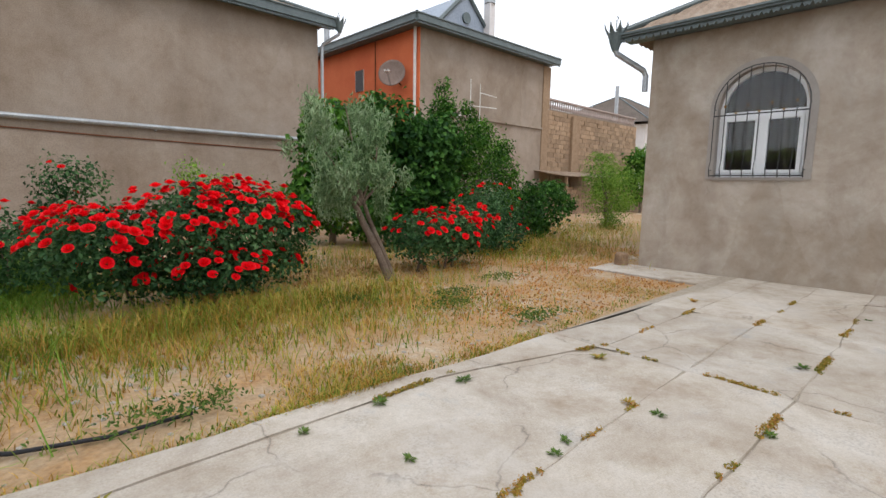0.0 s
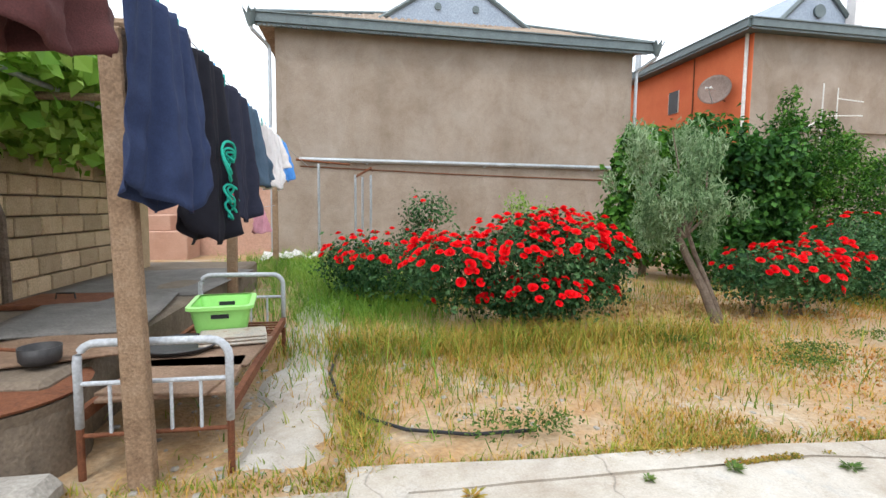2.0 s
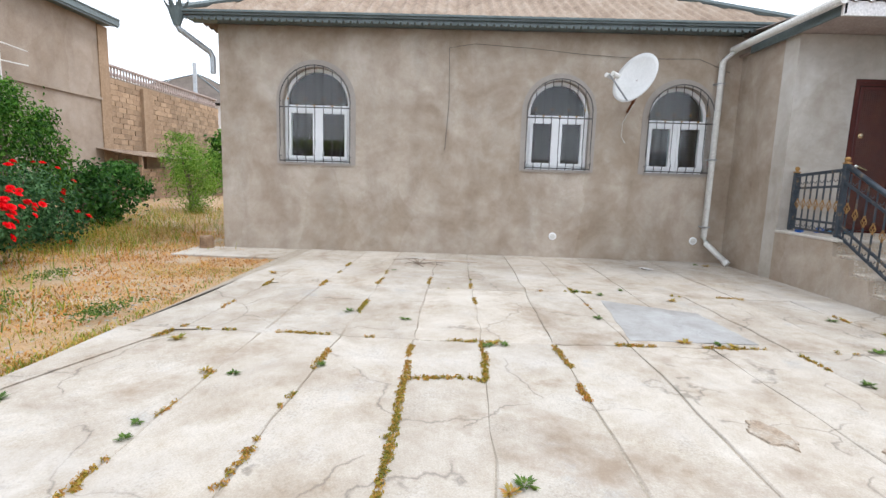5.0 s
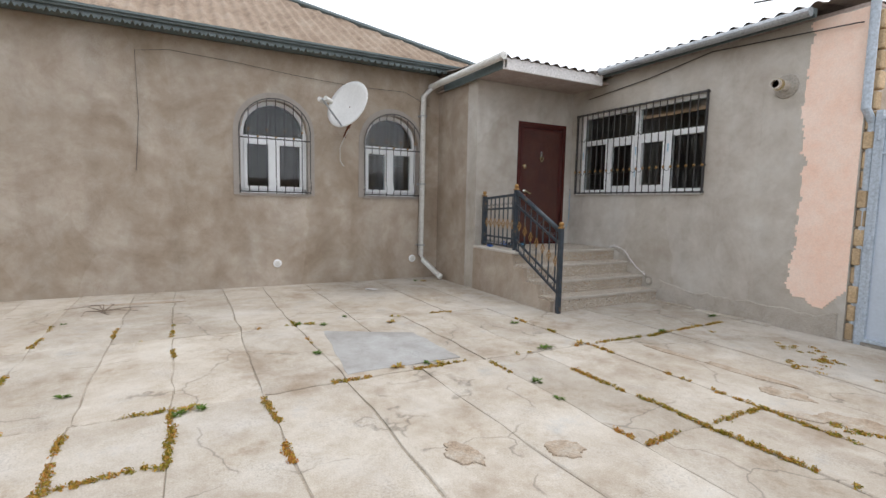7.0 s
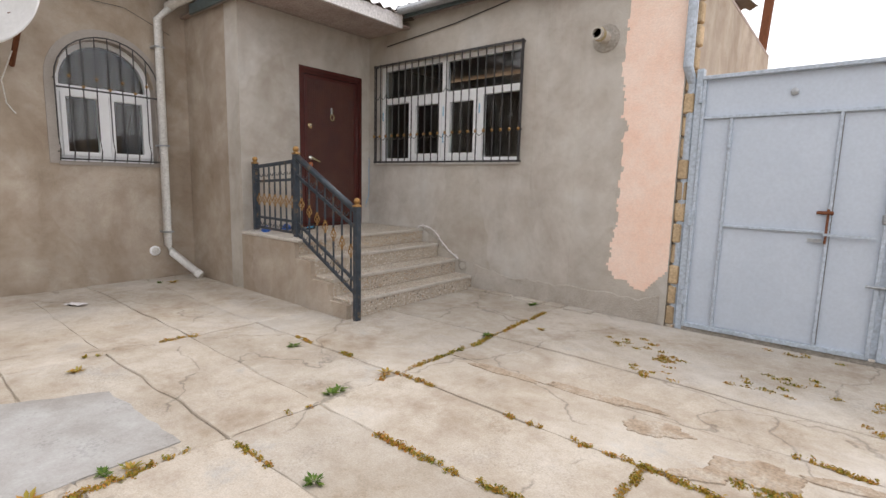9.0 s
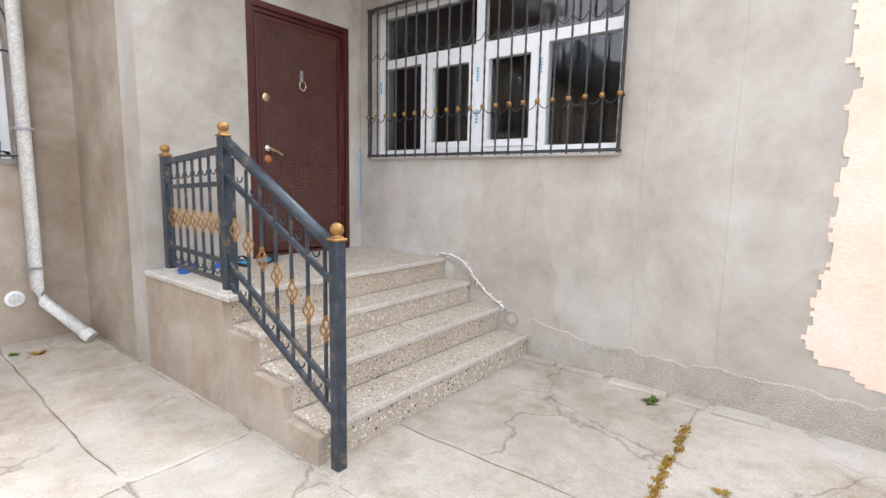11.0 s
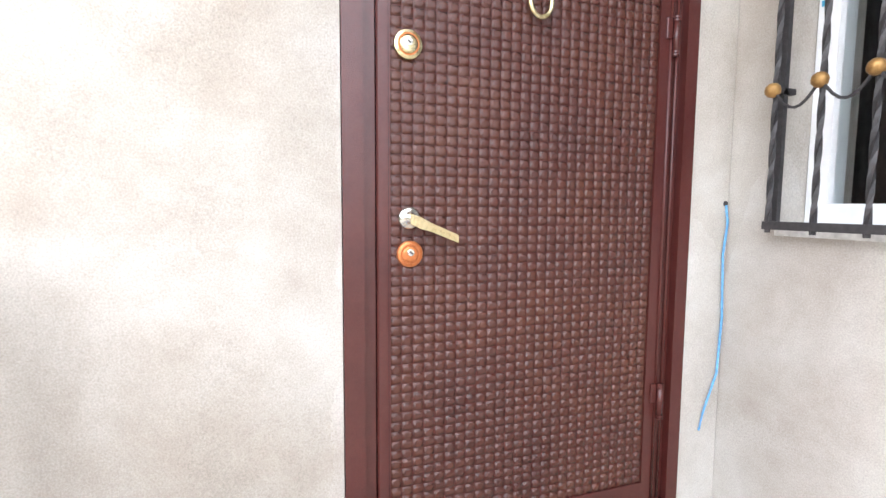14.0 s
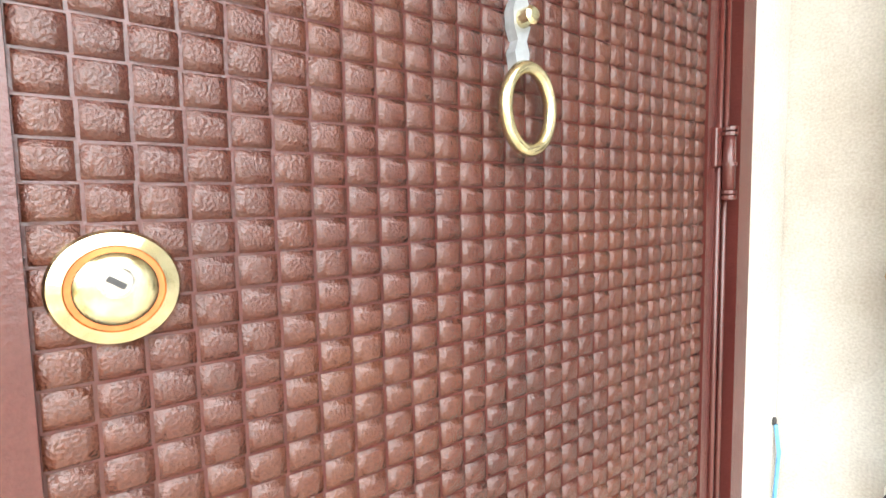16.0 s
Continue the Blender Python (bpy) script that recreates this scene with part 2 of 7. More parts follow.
def weather(m, scale, dark, light, pits=0.0, pit_scale=70.0):
    """Soft cloudy blotches of damp and dust over a wall, and small pits."""
    n, l = m.node_tree.nodes, m.node_tree.links
    b = n["Principled BSDF"]
    geo = n.new("ShaderNodeNewGeometry")
    src = b.inputs["Base Color"].links[0].from_socket
    for k, (sc, lo, hi) in enumerate(((scale, 0.36, 0.62), (scale * 4.3, 0.3, 0.66))):
        no = n.new("ShaderNodeTexNoise")
        no.inputs["Scale"].default_value, no.inputs["Detail"].default_value = sc, 12
        no.inputs["Roughness"].default_value, no.inputs["Distortion"].default_value = 0.68, 0.7
        l.new(geo.outputs["Position"], no.inputs["Vector"])
        r = n.new("ShaderNodeValToRGB")
        e = r.color_ramp.elements
        e[0].position, e[1].position = lo, hi
        e[0].color, e[1].color = (*dark, 1), (*light, 1)
        l.new(no.outputs["Fac"], r.inputs["Fac"])
        mx = n.new("ShaderNodeMixRGB")
        mx.blend_type = "MULTIPLY"
        mx.inputs["Fac"].default_value = 1.0 if k == 0 else 0.6
        l.new(src, mx.inputs["Color1"])
        l.new(r.outputs["Color"], mx.inputs["Color2"])
        src = mx.outputs["Color"]
    if pits:
        no = n.new("ShaderNodeTexNoise")
        no.inputs["Scale"].default_value, no.inputs["Detail"].default_value = pit_scale, 6
        l.new(geo.outputs["Position"], no.inputs["Vector"])
        big = n.new("ShaderNodeTexNoise")
        big.inputs["Scale"].default_value = 3.0
        l.new(geo.outputs["Position"], big.inputs["Vector"])
        su = n.new("ShaderNodeMath")
        su.operation = "ADD"
        l.new(no.outputs["Fac"], su.inputs[0])
        l.new(big.outputs["Fac"], su.inputs[1])
        mr = n.new("ShaderNodeMapRange")
        mr.inputs["From Min"].default_value, mr.inputs["From Max"].default_value = 0.74, 0.86
        mr.inputs["To Min"].default_value, mr.inputs["To Max"].default_value = 1 - pits, 1.0
        l.new(su.outputs["Value"], mr.inputs["Value"])
        mx = n.new("ShaderNodeMixRGB")
        mx.blend_type = "MULTIPLY"
        mx.inputs["Fac"].default_value = 1
        l.new(src, mx.inputs["Color1"])
        l.new(mr.outputs["Result"], mx.inputs["Color2"])
        src = mx.outputs["Color"]
        bp = n.new("ShaderNodeBump")
        bp.inputs["Strength"].default_value, bp.inputs["Distance"].default_value = 0.5, 0.006
        l.new(mr.outputs["Result"], bp.inputs["Height"])
        old = b.inputs["Normal"].links[0].from_socket
        l.new(old, bp.inputs["Normal"])
        l.new(bp.outputs["Normal"], b.inputs["Normal"])
    l.new(src, b.inputs["Base Color"])


RENDER_GREY = material("grey_cement_render", [(0.34, 0.28, 0.23), (0.40, 0.345, 0.29), (0.45, 0.41, 0.365)], scale=1.6, fine=160, bump=0.2, fine_amount=0.16, mids=(0.32, 0.68), streak=0.10, patch=0.10)
RENDER_PALE = material("pale_cement_render", [(0.39, 0.345, 0.30), (0.45, 0.415, 0.37), (0.49, 0.465, 0.43)], scale=1.8, fine=230, bump=0.2, fine_amount=0.16, mids=(0.32, 0.68), streak=0.10, patch=0.08)
RENDER_FAR = material("brown_grey_render", [(0.25, 0.195, 0.15), (0.305, 0.25, 0.205), (0.34, 0.29, 0.245)], scale=0.9, fine=40, bump=0.25, fine_amount=0.14, streak=0.08, patch=0.08)
weather(RENDER_GREY, 0.75, (0.84, 0.79, 0.73), (1.14, 1.14, 1.13), 0.10, 60)
weather(RENDER_PALE, 0.8, (0.91, 0.885, 0.855), (1.14, 1.16, 1.17), 0.09, 150)
weather(RENDER_FAR, 0.5, (0.88, 0.85, 0.81), (1.10, 1.10, 1.09))
SKIRT = material("patched_cement", [(0.36, 0.32, 0.275), (0.43, 0.395, 0.35), (0.48, 0.455, 0.42)], scale=3.5, fine=120, bump=0.6, fine_amount=0.2)
weather(SKIRT, 1.2, (0.90, 0.88, 0.85), (1.08, 1.08, 1.08), 0.15, 60)
SURROUND = material("smooth_render_band", [(0.30, 0.265, 0.235), (0.37, 0.34, 0.31)], scale=2, fine=80, bump=0.12, fine_amount=0.1)
PEACH = material("peach_paint", [(0.74, 0.46, 0.34), (0.84, 0.60, 0.48), (0.86, 0.68, 0.58)], scale=1.5, fine=60, bump=0.2, fine_amount=0.06, mids=(0.25, 0.6))
ORANGE = material("orange_render", [(0.58, 0.13, 0.05), (0.70, 0.19, 0.075)], scale=0.8, fine=30, bump=0.15, fine_amount=0.08)
SALMON = material("salmon_render", [(0.42, 0.24, 0.17), (0.52, 0.33, 0.25)], scale=1.5, fine=50, bump=0.2)
CONCRETE = cracked_concrete("courtyard_concrete")
weather(CONCRETE, 1.1, (0.86, 0.82, 0.78), (1.09, 1.085, 1.08), 0.14, 60)
FRESH_CONCRETE = material("smooth_grey_concrete", [(0.28, 0.275, 0.265), (0.34, 0.34, 0.335), (0.37, 0.37, 0.37)], rough=0.9, scale=2.2, fine=90, bump=0.08, fine_amount=0.08)
weather(FRESH_CONCRETE, 1.3, (0.88, 0.85, 0.82), (1.08, 1.08, 1.08), 0.15, 50)
ROUGH_CONCRETE = material("rough_concrete", [(0.26, 0.235, 0.20), (0.42, 0.39, 0.35)], scale=2.5, fine=50, bump=0.5)
SOIL = material("dry_soil", [(0.24, 0.12, 0.05), (0.38, 0.23, 0.11), (0.40, 0.29, 0.18), (0.52, 0.47, 0.39)], scale=1.3, fine=30, bump=0.8, rough=0.95, mids=(0.25, 0.72))
DIRT = material("washed_dirt", [(0.27, 0.20, 0.14), (0.36, 0.29, 0.22), (0.42, 0.37, 0.31)], scale=7, fine=70, bump=0.5, mids=(0.35, 0.62))
JOINT_SOIL = material("joint_soil", [(0.29, 0.25, 0.19), (0.40, 0.35, 0.29)], scale=8, fine=60, bump=0.6)
CLAY = material("sooty_clay_render", [(0.13, 0.10, 0.075), (0.24, 0.19, 0.14)], scale=3, fine=50, bump=0.5)
TERRAZZO = terrazzo_material("terrazzo")
NOSING = material("cement_edge", [(0.42, 0.39, 0.34), (0.54, 0.50, 0.45)], scale=5, fine=80, bump=0.1)
SLATE = material("weathered_roof_sheet", [(0.17, 0.12, 0.085), (0.28, 0.21, 0.155), (0.36, 0.30, 0.24)], scale=2.2, fine=50, bump=0.3)
SLATE_DARK = material("dark_roof_sheet", [(0.10, 0.08, 0.065), (0.17, 0.14, 0.12)], scale=1.2, fine=20, bump=0.2)
TEAL_METAL = material("green_grey_painted_tin", [(0.075, 0.10, 0.105), (0.13, 0.165, 0.17)], rough=0.5, scale=3, fine=60, bump=0.05, spec=0.5)
ZINC = material("zinc_sheet", [(0.30, 0.32, 0.34), (0.46, 0.48, 0.50)], rough=0.45, metal=0.6, scale=4, fine=50, bump=0.05)
WHITE_PIPE = material("white_painted_pipe", [(0.55, 0.54, 0.51), (0.72, 0.72, 0.70)], rough=0.5, scale=6, fine=60, bump=0.05)
WHITE_PVC = material("white_plastic", [(0.76, 0.77, 0.78), (0.82, 0.83, 0.84)], rough=0.3, scale=3, fine=50, bump=0.0, fine_amount=0.03, spec=0.5)
BLACK_IRON = material("black_iron", [(0.02, 0.02, 0.022), (0.05, 0.045, 0.045)], rough=0.55, scale=20, fine=90, bump=0.1, spec=0.5)
BLUE_IRON = material("blue_black_iron_with_gold_rubs", [(0.010, 0.015, 0.022), (0.02, 0.03, 0.043), (0.03, 0.046, 0.064), (0.22, 0.14, 0.06)], rough=0.4, scale=11, fine=70, bump=0.12, metal=0.1, spec=0.6, mids=(0.3, 0.68))
GOLD = material("worn_gold_paint", [(0.22, 0.11, 0.035), (0.42, 0.25, 0.09)], rough=0.45, metal=0.5, scale=22, fine=80, bump=0.1)
BRASS = material("brass", [(0.55, 0.45, 0.24), (0.75, 0.66, 0.42)], rough=0.25, metal=1.0, scale=20, fine=90, bump=0.03)
CHROME = material("nickel", [(0.6, 0.58, 0.52), (0.75, 0.74, 0.70)], rough=0.2, metal=1.0, scale=20, fine=90, bump=0.02)
COPPER = material("orange_lock_plate", [(0.45, 0.13, 0.04), (0.60, 0.22, 0.08)], rough=0.35, metal=0.5, scale=20, fine=90, bump=0.03)
DOOR_BROWN = material("oxblood_steel", [(0.044, 0.011, 0.009), (0.068, 0.018, 0.011), (0.092, 0.029, 0.014)], rough=0.26, scale=2.5, fine=420, bump=0.24, spec=0.6, fine_amount=0.25)
DOOR_FRAME = material("oxblood_door_frame", [(0.055, 0.012, 0.011), (0.085, 0.021, 0.017)], rough=0.26, scale=4, fine=300, bump=0.1, spec=0.55, fine_amount=0.1)
GATE_BLUE = material("pale_blue_gate_paint", [(0.47, 0.53, 0.61), (0.53, 0.59, 0.67)], rough=0.45, scale=1.2, fine=40, bump=0.04, fine_amount=0.05)
GATE_FRAME = material("weathered_gate_frame_paint", [(0.40, 0.46, 0.53), (0.45, 0.51, 0.58)], rough=0.5, scale=3, fine=40, bump=0.1)
RUST = material("rusty_iron", [(0.10, 0.035, 0.018), (0.22, 0.085, 0.04)], rough=0.85, scale=14, fine=80, bump=0.3)
STONE = material("limestone_block", [(0.40, 0.29, 0.17), (0.54, 0.41, 0.27)], rough=0.9, scale=6, fine=60, bump=0.5, rand=0.22, local=True)
STONE_ISLAND = material("limestone_blocks_far", [(0.27, 0.18, 0.11), (0.38, 0.27, 0.18)], rough=0.9, scale=4, fine=40, bump=0.3, rand=0.25, island=True)
MORTAR = material("mortar", [(0.18, 0.14, 0.10), (0.27, 0.22, 0.17)], scale=5, fine=60, bump=0.4)
WOOD_GREY = material("weathered_timber", [(0.14, 0.085, 0.05), (0.26, 0.17, 0.105), (0.33, 0.24, 0.165)], rough=0.85, scale=5, fine=80, bump=0.4, local=True)
BOARD = material("weathered_board", [(0.20, 0.12, 0.075), (0.33, 0.22, 0.15)], rough=0.85, scale=4, fine=60, bump=0.3, rand=0.2)
BED_GREY = material("grey_bed_paint", [(0.40, 0.42, 0.45), (0.52, 0.54, 0.57)], rough=0.45, scale=9, fine=60, bump=0.06)
# whitewash darkened: shade below the eaves is part of the colour
SOFFIT = material("shade_toned_whitewash", [(0.30, 0.23, 0.20), (0.44, 0.37, 0.34)], rough=0.7, scale=3, fine=40, bump=0.15)
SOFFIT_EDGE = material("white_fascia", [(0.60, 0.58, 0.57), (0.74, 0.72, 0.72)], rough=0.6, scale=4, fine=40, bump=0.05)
# low albedo puts the shade of the unlit rooms into the colour
ROOM_SHADE = material("shade_toned_room_plaster", [(0.10, 0.09, 0.08), (0.14, 0.13, 0.115)], scale=1, fine=20, bump=0)
GLASS = glass("window_glass")
CLOTH_CURTAIN = material("curtain_cloth", [(0.05, 0.032, 0.024), (0.11, 0.08, 0.06)], scale=6, fine=60, bump=0.1)
DISH_WHITE = material("white_dish_enamel", [(0.66, 0.66, 0.65), (0.76, 0.76, 0.75)], rough=0.4, scale=3, fine=30, bump=0.02, fine_amount=0.05)
DISH_TAN = material("tan_dish_mesh", [(0.17, 0.12, 0.10), (0.24, 0.18, 0.15)], rough=0.7, scale=5, fine=30, bump=0.05)
BLUE_TIN = material("blue_grey_gable_tin", [(0.24, 0.29, 0.36), (0.32, 0.37, 0.44)], rough=0.5, scale=2, fine=20, bump=0.05)
BARK = material("bark", [(0.10, 0.07, 0.05), (0.22, 0.17, 0.13)], rough=0.9, scale=12, fine=60, bump=0.6)
ROSE_LEAF = leafy("rose_leaf", [(0.010, 0.042, 0.014), (0.04, 0.11, 0.035), (0.12, 0.24, 0.09)])
ROSE_RED = leafy("red_rose_petal", [(0.75, 0.002, 0.012), (0.92, 0.006, 0.014), (0.95, 0.02, 0.03)])
FIG_LEAF = leafy("fig_leaf", [(0.010, 0.045, 0.006), (0.05, 0.15, 0.015), (0.15, 0.32, 0.04)])
DARK_LEAF = leafy("dark_green_leaf", [(0.008, 0.042, 0.008), (0.034, 0.11, 0.017), (0.10, 0.25, 0.04)])
YELLOW_LEAF = leafy("fresh_green_leaf", [(0.07, 0.17, 0.02), (0.18, 0.33, 0.045), (0.30, 0.44, 0.08)])
OLIVE_LEAF = leafy("olive_leaf", [(0.10, 0.18, 0.075), (0.24, 0.35, 0.17), (0.42, 0.52, 0.33)])
VINE_LEAF = leafy("vine_leaf", [(0.10, 0.22, 0.02), (0.24, 0.42, 0.05), (0.42, 0.58, 0.14)])
GRASS_DRY = leafy("dry_grass_blade", [(0.24, 0.13, 0.02), (0.46, 0.26, 0.045), (0.64, 0.42, 0.12)])
GRASS_GREEN = leafy("green_grass_blade", [(0.09, 0.16, 0.015), (0.22, 0.28, 0.03), (0.42, 0.38, 0.065)])
LUSH = leafy("lush_grass_blade", [(0.06, 0.16, 0.015), (0.15, 0.29, 0.03), (0.28, 0.40, 0.06)])
WEED_LEAF = leafy("weed_leaf", [(0.05, 0.10, 0.02), (0.10, 0.18, 0.03), (0.18, 0.24, 0.05)])
MOSS = leafy("moss", [(0.17, 0.19, 0.03), (0.40, 0.28, 0.05), (0.50, 0.22, 0.06)])
STRAW = leafy("straw", [(0.36, 0.22, 0.08), (0.50, 0.33, 0.15), (0.58, 0.42, 0.22)])

# ---- mesh helpers ----
rng = random.Random(7)


def finish(name, bm, mat, parent=None, smooth=False):
    me = bpy.data.meshes.new(name)
    bm.to_mesh(me)
    bm.free()
    if smooth:
        for p in me.polygons:
            p.use_smooth = True
    me.materials.append(mat)
    ob = new(name, me)
    if parent is not None:
        ob.parent = parent
    return ob


def part(name, bm, mat, parent, label="", smooth=False):
    """One mesh object under a thing or a part; its numbers are in the thing's own space."""
    ob = finish(name, bm, mat, parent, smooth)
    if label:
        tagged(ob, label)
    return ob


def struct(name, bm, mat, label, category, smooth=False):
    ob = finish(name, bm, mat, None, smooth)
    tagged(ob, label, category, kind="structure")
    return ob


def thing(name, label, category, at=(0, 0, 0), rz=0.0, group="", kind=""):
    ob = new(name)
    ob.matrix_world = pose(*at, 0, 0, rz)
    tagged(ob, label, category, group, kind)
    return ob


def box(bm, x0, x1, y0, y1, z0, z1, bevel=0.0):
    vs = [bm.verts.new(p) for p in ((x0, y0, z0), (x1, y0, z0), (x1, y1, z0), (x0, y1, z0), (x0, y0, z1), (x1, y0, z1), (x1, y1, z1), (x0, y1, z1))]
    fs = [bm.faces.new([vs[i] for i in f]) for f in ((3, 2, 1, 0), (4, 5, 6, 7), (0, 1, 5, 4), (1, 2, 6, 5), (2, 3, 7, 6), (3, 0, 4, 7))]
    if bevel:
        edges = list({e for f in fs for e in f.edges})
        bmesh.ops.bevel(bm, geom=edges, offset=bevel, segments=1, affect="EDGES")
    return bm


def boxm(*dims, bevel=0.0):
    return box(bmesh.new(), *dims, bevel=bevel)


def hexa(bm, pts):
    """Solid from four bottom and four top points."""
    vs = [bm.verts.new(p) for p in pts]
    for f in ((3, 2, 1, 0), (4, 5, 6, 7), (0, 1, 5, 4), (1, 2, 6, 5), (2, 3, 7, 6), (3, 0, 4, 7)):
        bm.faces.new([vs[i] for i in f])


def tube(bm, pts, r, n=8, r2=None, cap=True):
    """Round bar through points, radius r tapering to r2."""
    pts = [Vector(p) for p in pts]
    r2 = r if r2 is None else r2
    rings = []
    for i, p in enumerate(pts):
        d = (pts[min(i + 1, len(pts) - 1)] - pts[max(i - 1, 0)]).normalized()
        a = d.cross(Vector((0, 0, 1)) if abs(d.z) < 0.95 else Vector((1, 0, 0))).normalized()
        b = d.cross(a)
        rr = r + (r2 - r) * i / max(1, len(pts) - 1)
        rings.append([bm.verts.new(p + (a * cos(2 * pi * k / n) + b * sin(2 * pi * k / n)) * rr) for k in range(n)])
    for q, s in zip(rings, rings[1:]):
        for k in range(n):
            bm.faces.new((q[k], q[(k + 1) % n], s[(k + 1) % n], s[k]))
    if cap:
        bm.faces.new(rings[0][::-1])
        bm.faces.new(rings[-1])
    return bm


def tubem(pts, r, n=8, r2=None):
    return tube(bmesh.new(), pts, r, n, r2)


def lathe(bm, profile, n=16, at=(0, 0, 0), axis="z"):
    """Turned solid; profile of (radius, height)."""
    rings = []
    for r, h in profile:
        ring = []
        for k in range(n):
            c, s = cos(2 * pi * k / n) * r, sin(2 * pi * k / n) * r
            p = (c, s, h) if axis == "z" else ((-h, c, s) if axis == "x" else (c, h, s))
            ring.append(bm.verts.new((at[0] + p[0], at[1] + p[1], at[2] + p[2])))
        rings.append(ring)
    for q, s in zip(rings, rings[1:]):
        for k in range(n):
            bm.faces.new((q[k], q[(k + 1) % n], s[(k + 1) % n], s[k]))
    bm.faces.new(rings[0][::-1])
    bm.faces.new(rings[-1])
    return bm


def wall_mesh(place, u0, u1, z0, z1, thick, openings):
    """Wall with openings (u0, u1, sill, spring, rise): rise 0 is square-headed. place(u, d, z) gives the point d behind the face."""
    bm = bmesh.new()
    cuts = {u0, u1}
    for a, b, sill, spring, rise in openings:
        k = 16 if rise else 1
        cuts |= {a + (b - a) * i / k for i in range(k + 1)}
    cuts = sorted(cuts)

    def head(u, o):
        a, b, sill, spring, rise = o
        w = (b - a) / 2
        q = max(0.0, 1 - ((u - (a + b) / 2) / w) ** 2)
        return spring + rise * q ** 0.5
    for a, b in zip(cuts, cuts[1:]):
        o = next((o for o in openings if o[0] - 1e-6 <= a and b <= o[1] + 1e-6), None)
        spans = [((z0, z0), (z1, z1))] if o is None else [((z0, z0), (o[2], o[2])), ((head(a, o), head(b, o)), (z1, z1))]
        for (la, lb), (ha, hb) in spans:
            if ha - la < 1e-4 and hb - lb < 1e-4:
                continue
            hexa(bm, [place(a, 0, la), place(b, 0, lb), place(b, thick, lb), place(a, thick, la), place(a, 0, ha), place(b, 0, hb), place(b, thick, hb), place(a, thick, ha)])
    bmesh.ops.recalc_face_normals(bm, faces=bm.faces)
    bmesh.ops.remove_doubles(bm, verts=bm.verts, dist=1e-5)
    return bm


def roof_slope(bm, a, b, c, d, pitch=0.18, depth=0.025, rows=10):
    """Corrugated slope: eave from a to b, top from d to c."""
    a, b, c, d = map(Vector, (a, b, c, d))
    along = (b - a).normalized()
    length = (b - a).length
    n = max(8, int(length / pitch * 6))
    up = along.cross(d - a).normalized()
    if up.z < 0:
        up = -up
    s_d, s_c = (d - a).dot(along), (c - a).dot(along)
    rise = d - a - along * s_d
    grid = []
    for j in range(rows + 1):
        v = j / rows
        lo, hi = s_d * v, length + (s_c - length) * v
        grid.append([])
        for i in range(n + 1):
            s = min(max(length * i / n, lo), hi)
            grid[-1].append(bm.verts.new(a + along * s + rise * v + up * depth * (sin(2 * pi * s / pitch) - 0.6 * ((v * rows / 3.4) % 1))))
    for p, q in zip(grid, grid[1:]):
        for i in range(n):
            if (p[i].co - p[i + 1].co).length + (q[i].co - q[i + 1].co).length > 1e-4:
                try:
                    bm.faces.new((p[i], p[i + 1], q[i + 1], q[i]))
                except ValueError:
                    pass
    bmesh.ops.remove_doubles(bm, verts=bm.verts, dist=1e-5)
    return bm


def hip_points(x0, x1, y0, y1, z, slope):
    w = min(x1 - x0, y1 - y0) / 2
    top = z + slope * w
    if x1 - x0 < y1 - y0:
        r0, r1 = ((x0 + x1) / 2, y0 + w, top), ((x0 + x1) / 2, y1 - w, top)
    else:
        r0, r1 = (x0 + w, (y0 + y1) / 2, top), (x1 - w, (y0 + y1) / 2, top)
    return r0, r1


def hip_roof(parent, x0, x1, y0, y1, z, slope, mat, rows=10):
    """Four corrugated slopes and ridge caps."""
    r0, r1 = hip_points(x0, x1, y0, y1, z, slope)
    A, B, C, D = (x0, y0, z), (x1, y0, z), (x1, y1, z), (x0, y1, z)
    if x1 - x0 < y1 - y0:
        faces = [(D, A, r0, r1), (A, B, r0, r0), (B, C, r1, r0), (C, D, r1, r1)]
        hips = [(A, r0), (B, r0), (C, r1), (D, r1), (r0, r1)]
    else:
        faces = [(A, B, r1, r0), (B, C, r1, r1), (C, D, r0, r1), (D, A, r0, r0)]
        hips = [(A, r0), (D, r0), (B, r1), (C, r1), (r0, r1)]
    for a, b, c, d in faces:
        part("roof_slope", roof_slope(bmesh.new(), a, b, c, d, rows=rows), mat, parent, smooth=True)
    for a, b in hips:
        a, b = Vector(a) + Vector((0, 0, 0.03)), Vector(b) + Vector((0, 0, 0.03))
        part("ridge_cap", tubem([a, b], 0.05, 6), TEAL_METAL, parent)

# ---- ground ----
def ground_height(x, y):
    return -0.035 + 0.18 * min(1, max(0, (y - 6) / 7)) + 0.02 * sin(1.7 * x + 0.6 * y) * sin(1.3 * y)


bm = bmesh.new()
xs = [-400, -60, -12] + [-8 + 0.5 * i for i in range(70)] + [30, 45, 400]
ys = [-400, -60, -14, -8, -4, 0, 2] + [2.4 + 0.4 * i for i in range(34)] + [18, 30, 60, 400]
grid = [[bm.verts.new((x, y, ground_height(x, y) if y > 2 and -9 < x < 28 else -0.06)) for x in xs] for y in ys]
for p, q in zip(grid, grid[1:]):
    for i in range(len(xs) - 1):
        bm.faces.new((p[i], p[i + 1], q[i + 1], q[i]))
struct("ground", bm, SOIL, "dry brown garden soil with pale crumbly patches", "ground", smooth=True)
struct("courtyard_bed", boxm(-6.0, 8.2, -6.25, 3.02, -0.3, -0.0105), JOINT_SOIL, "dark soil filling the joints between slabs", "ground")

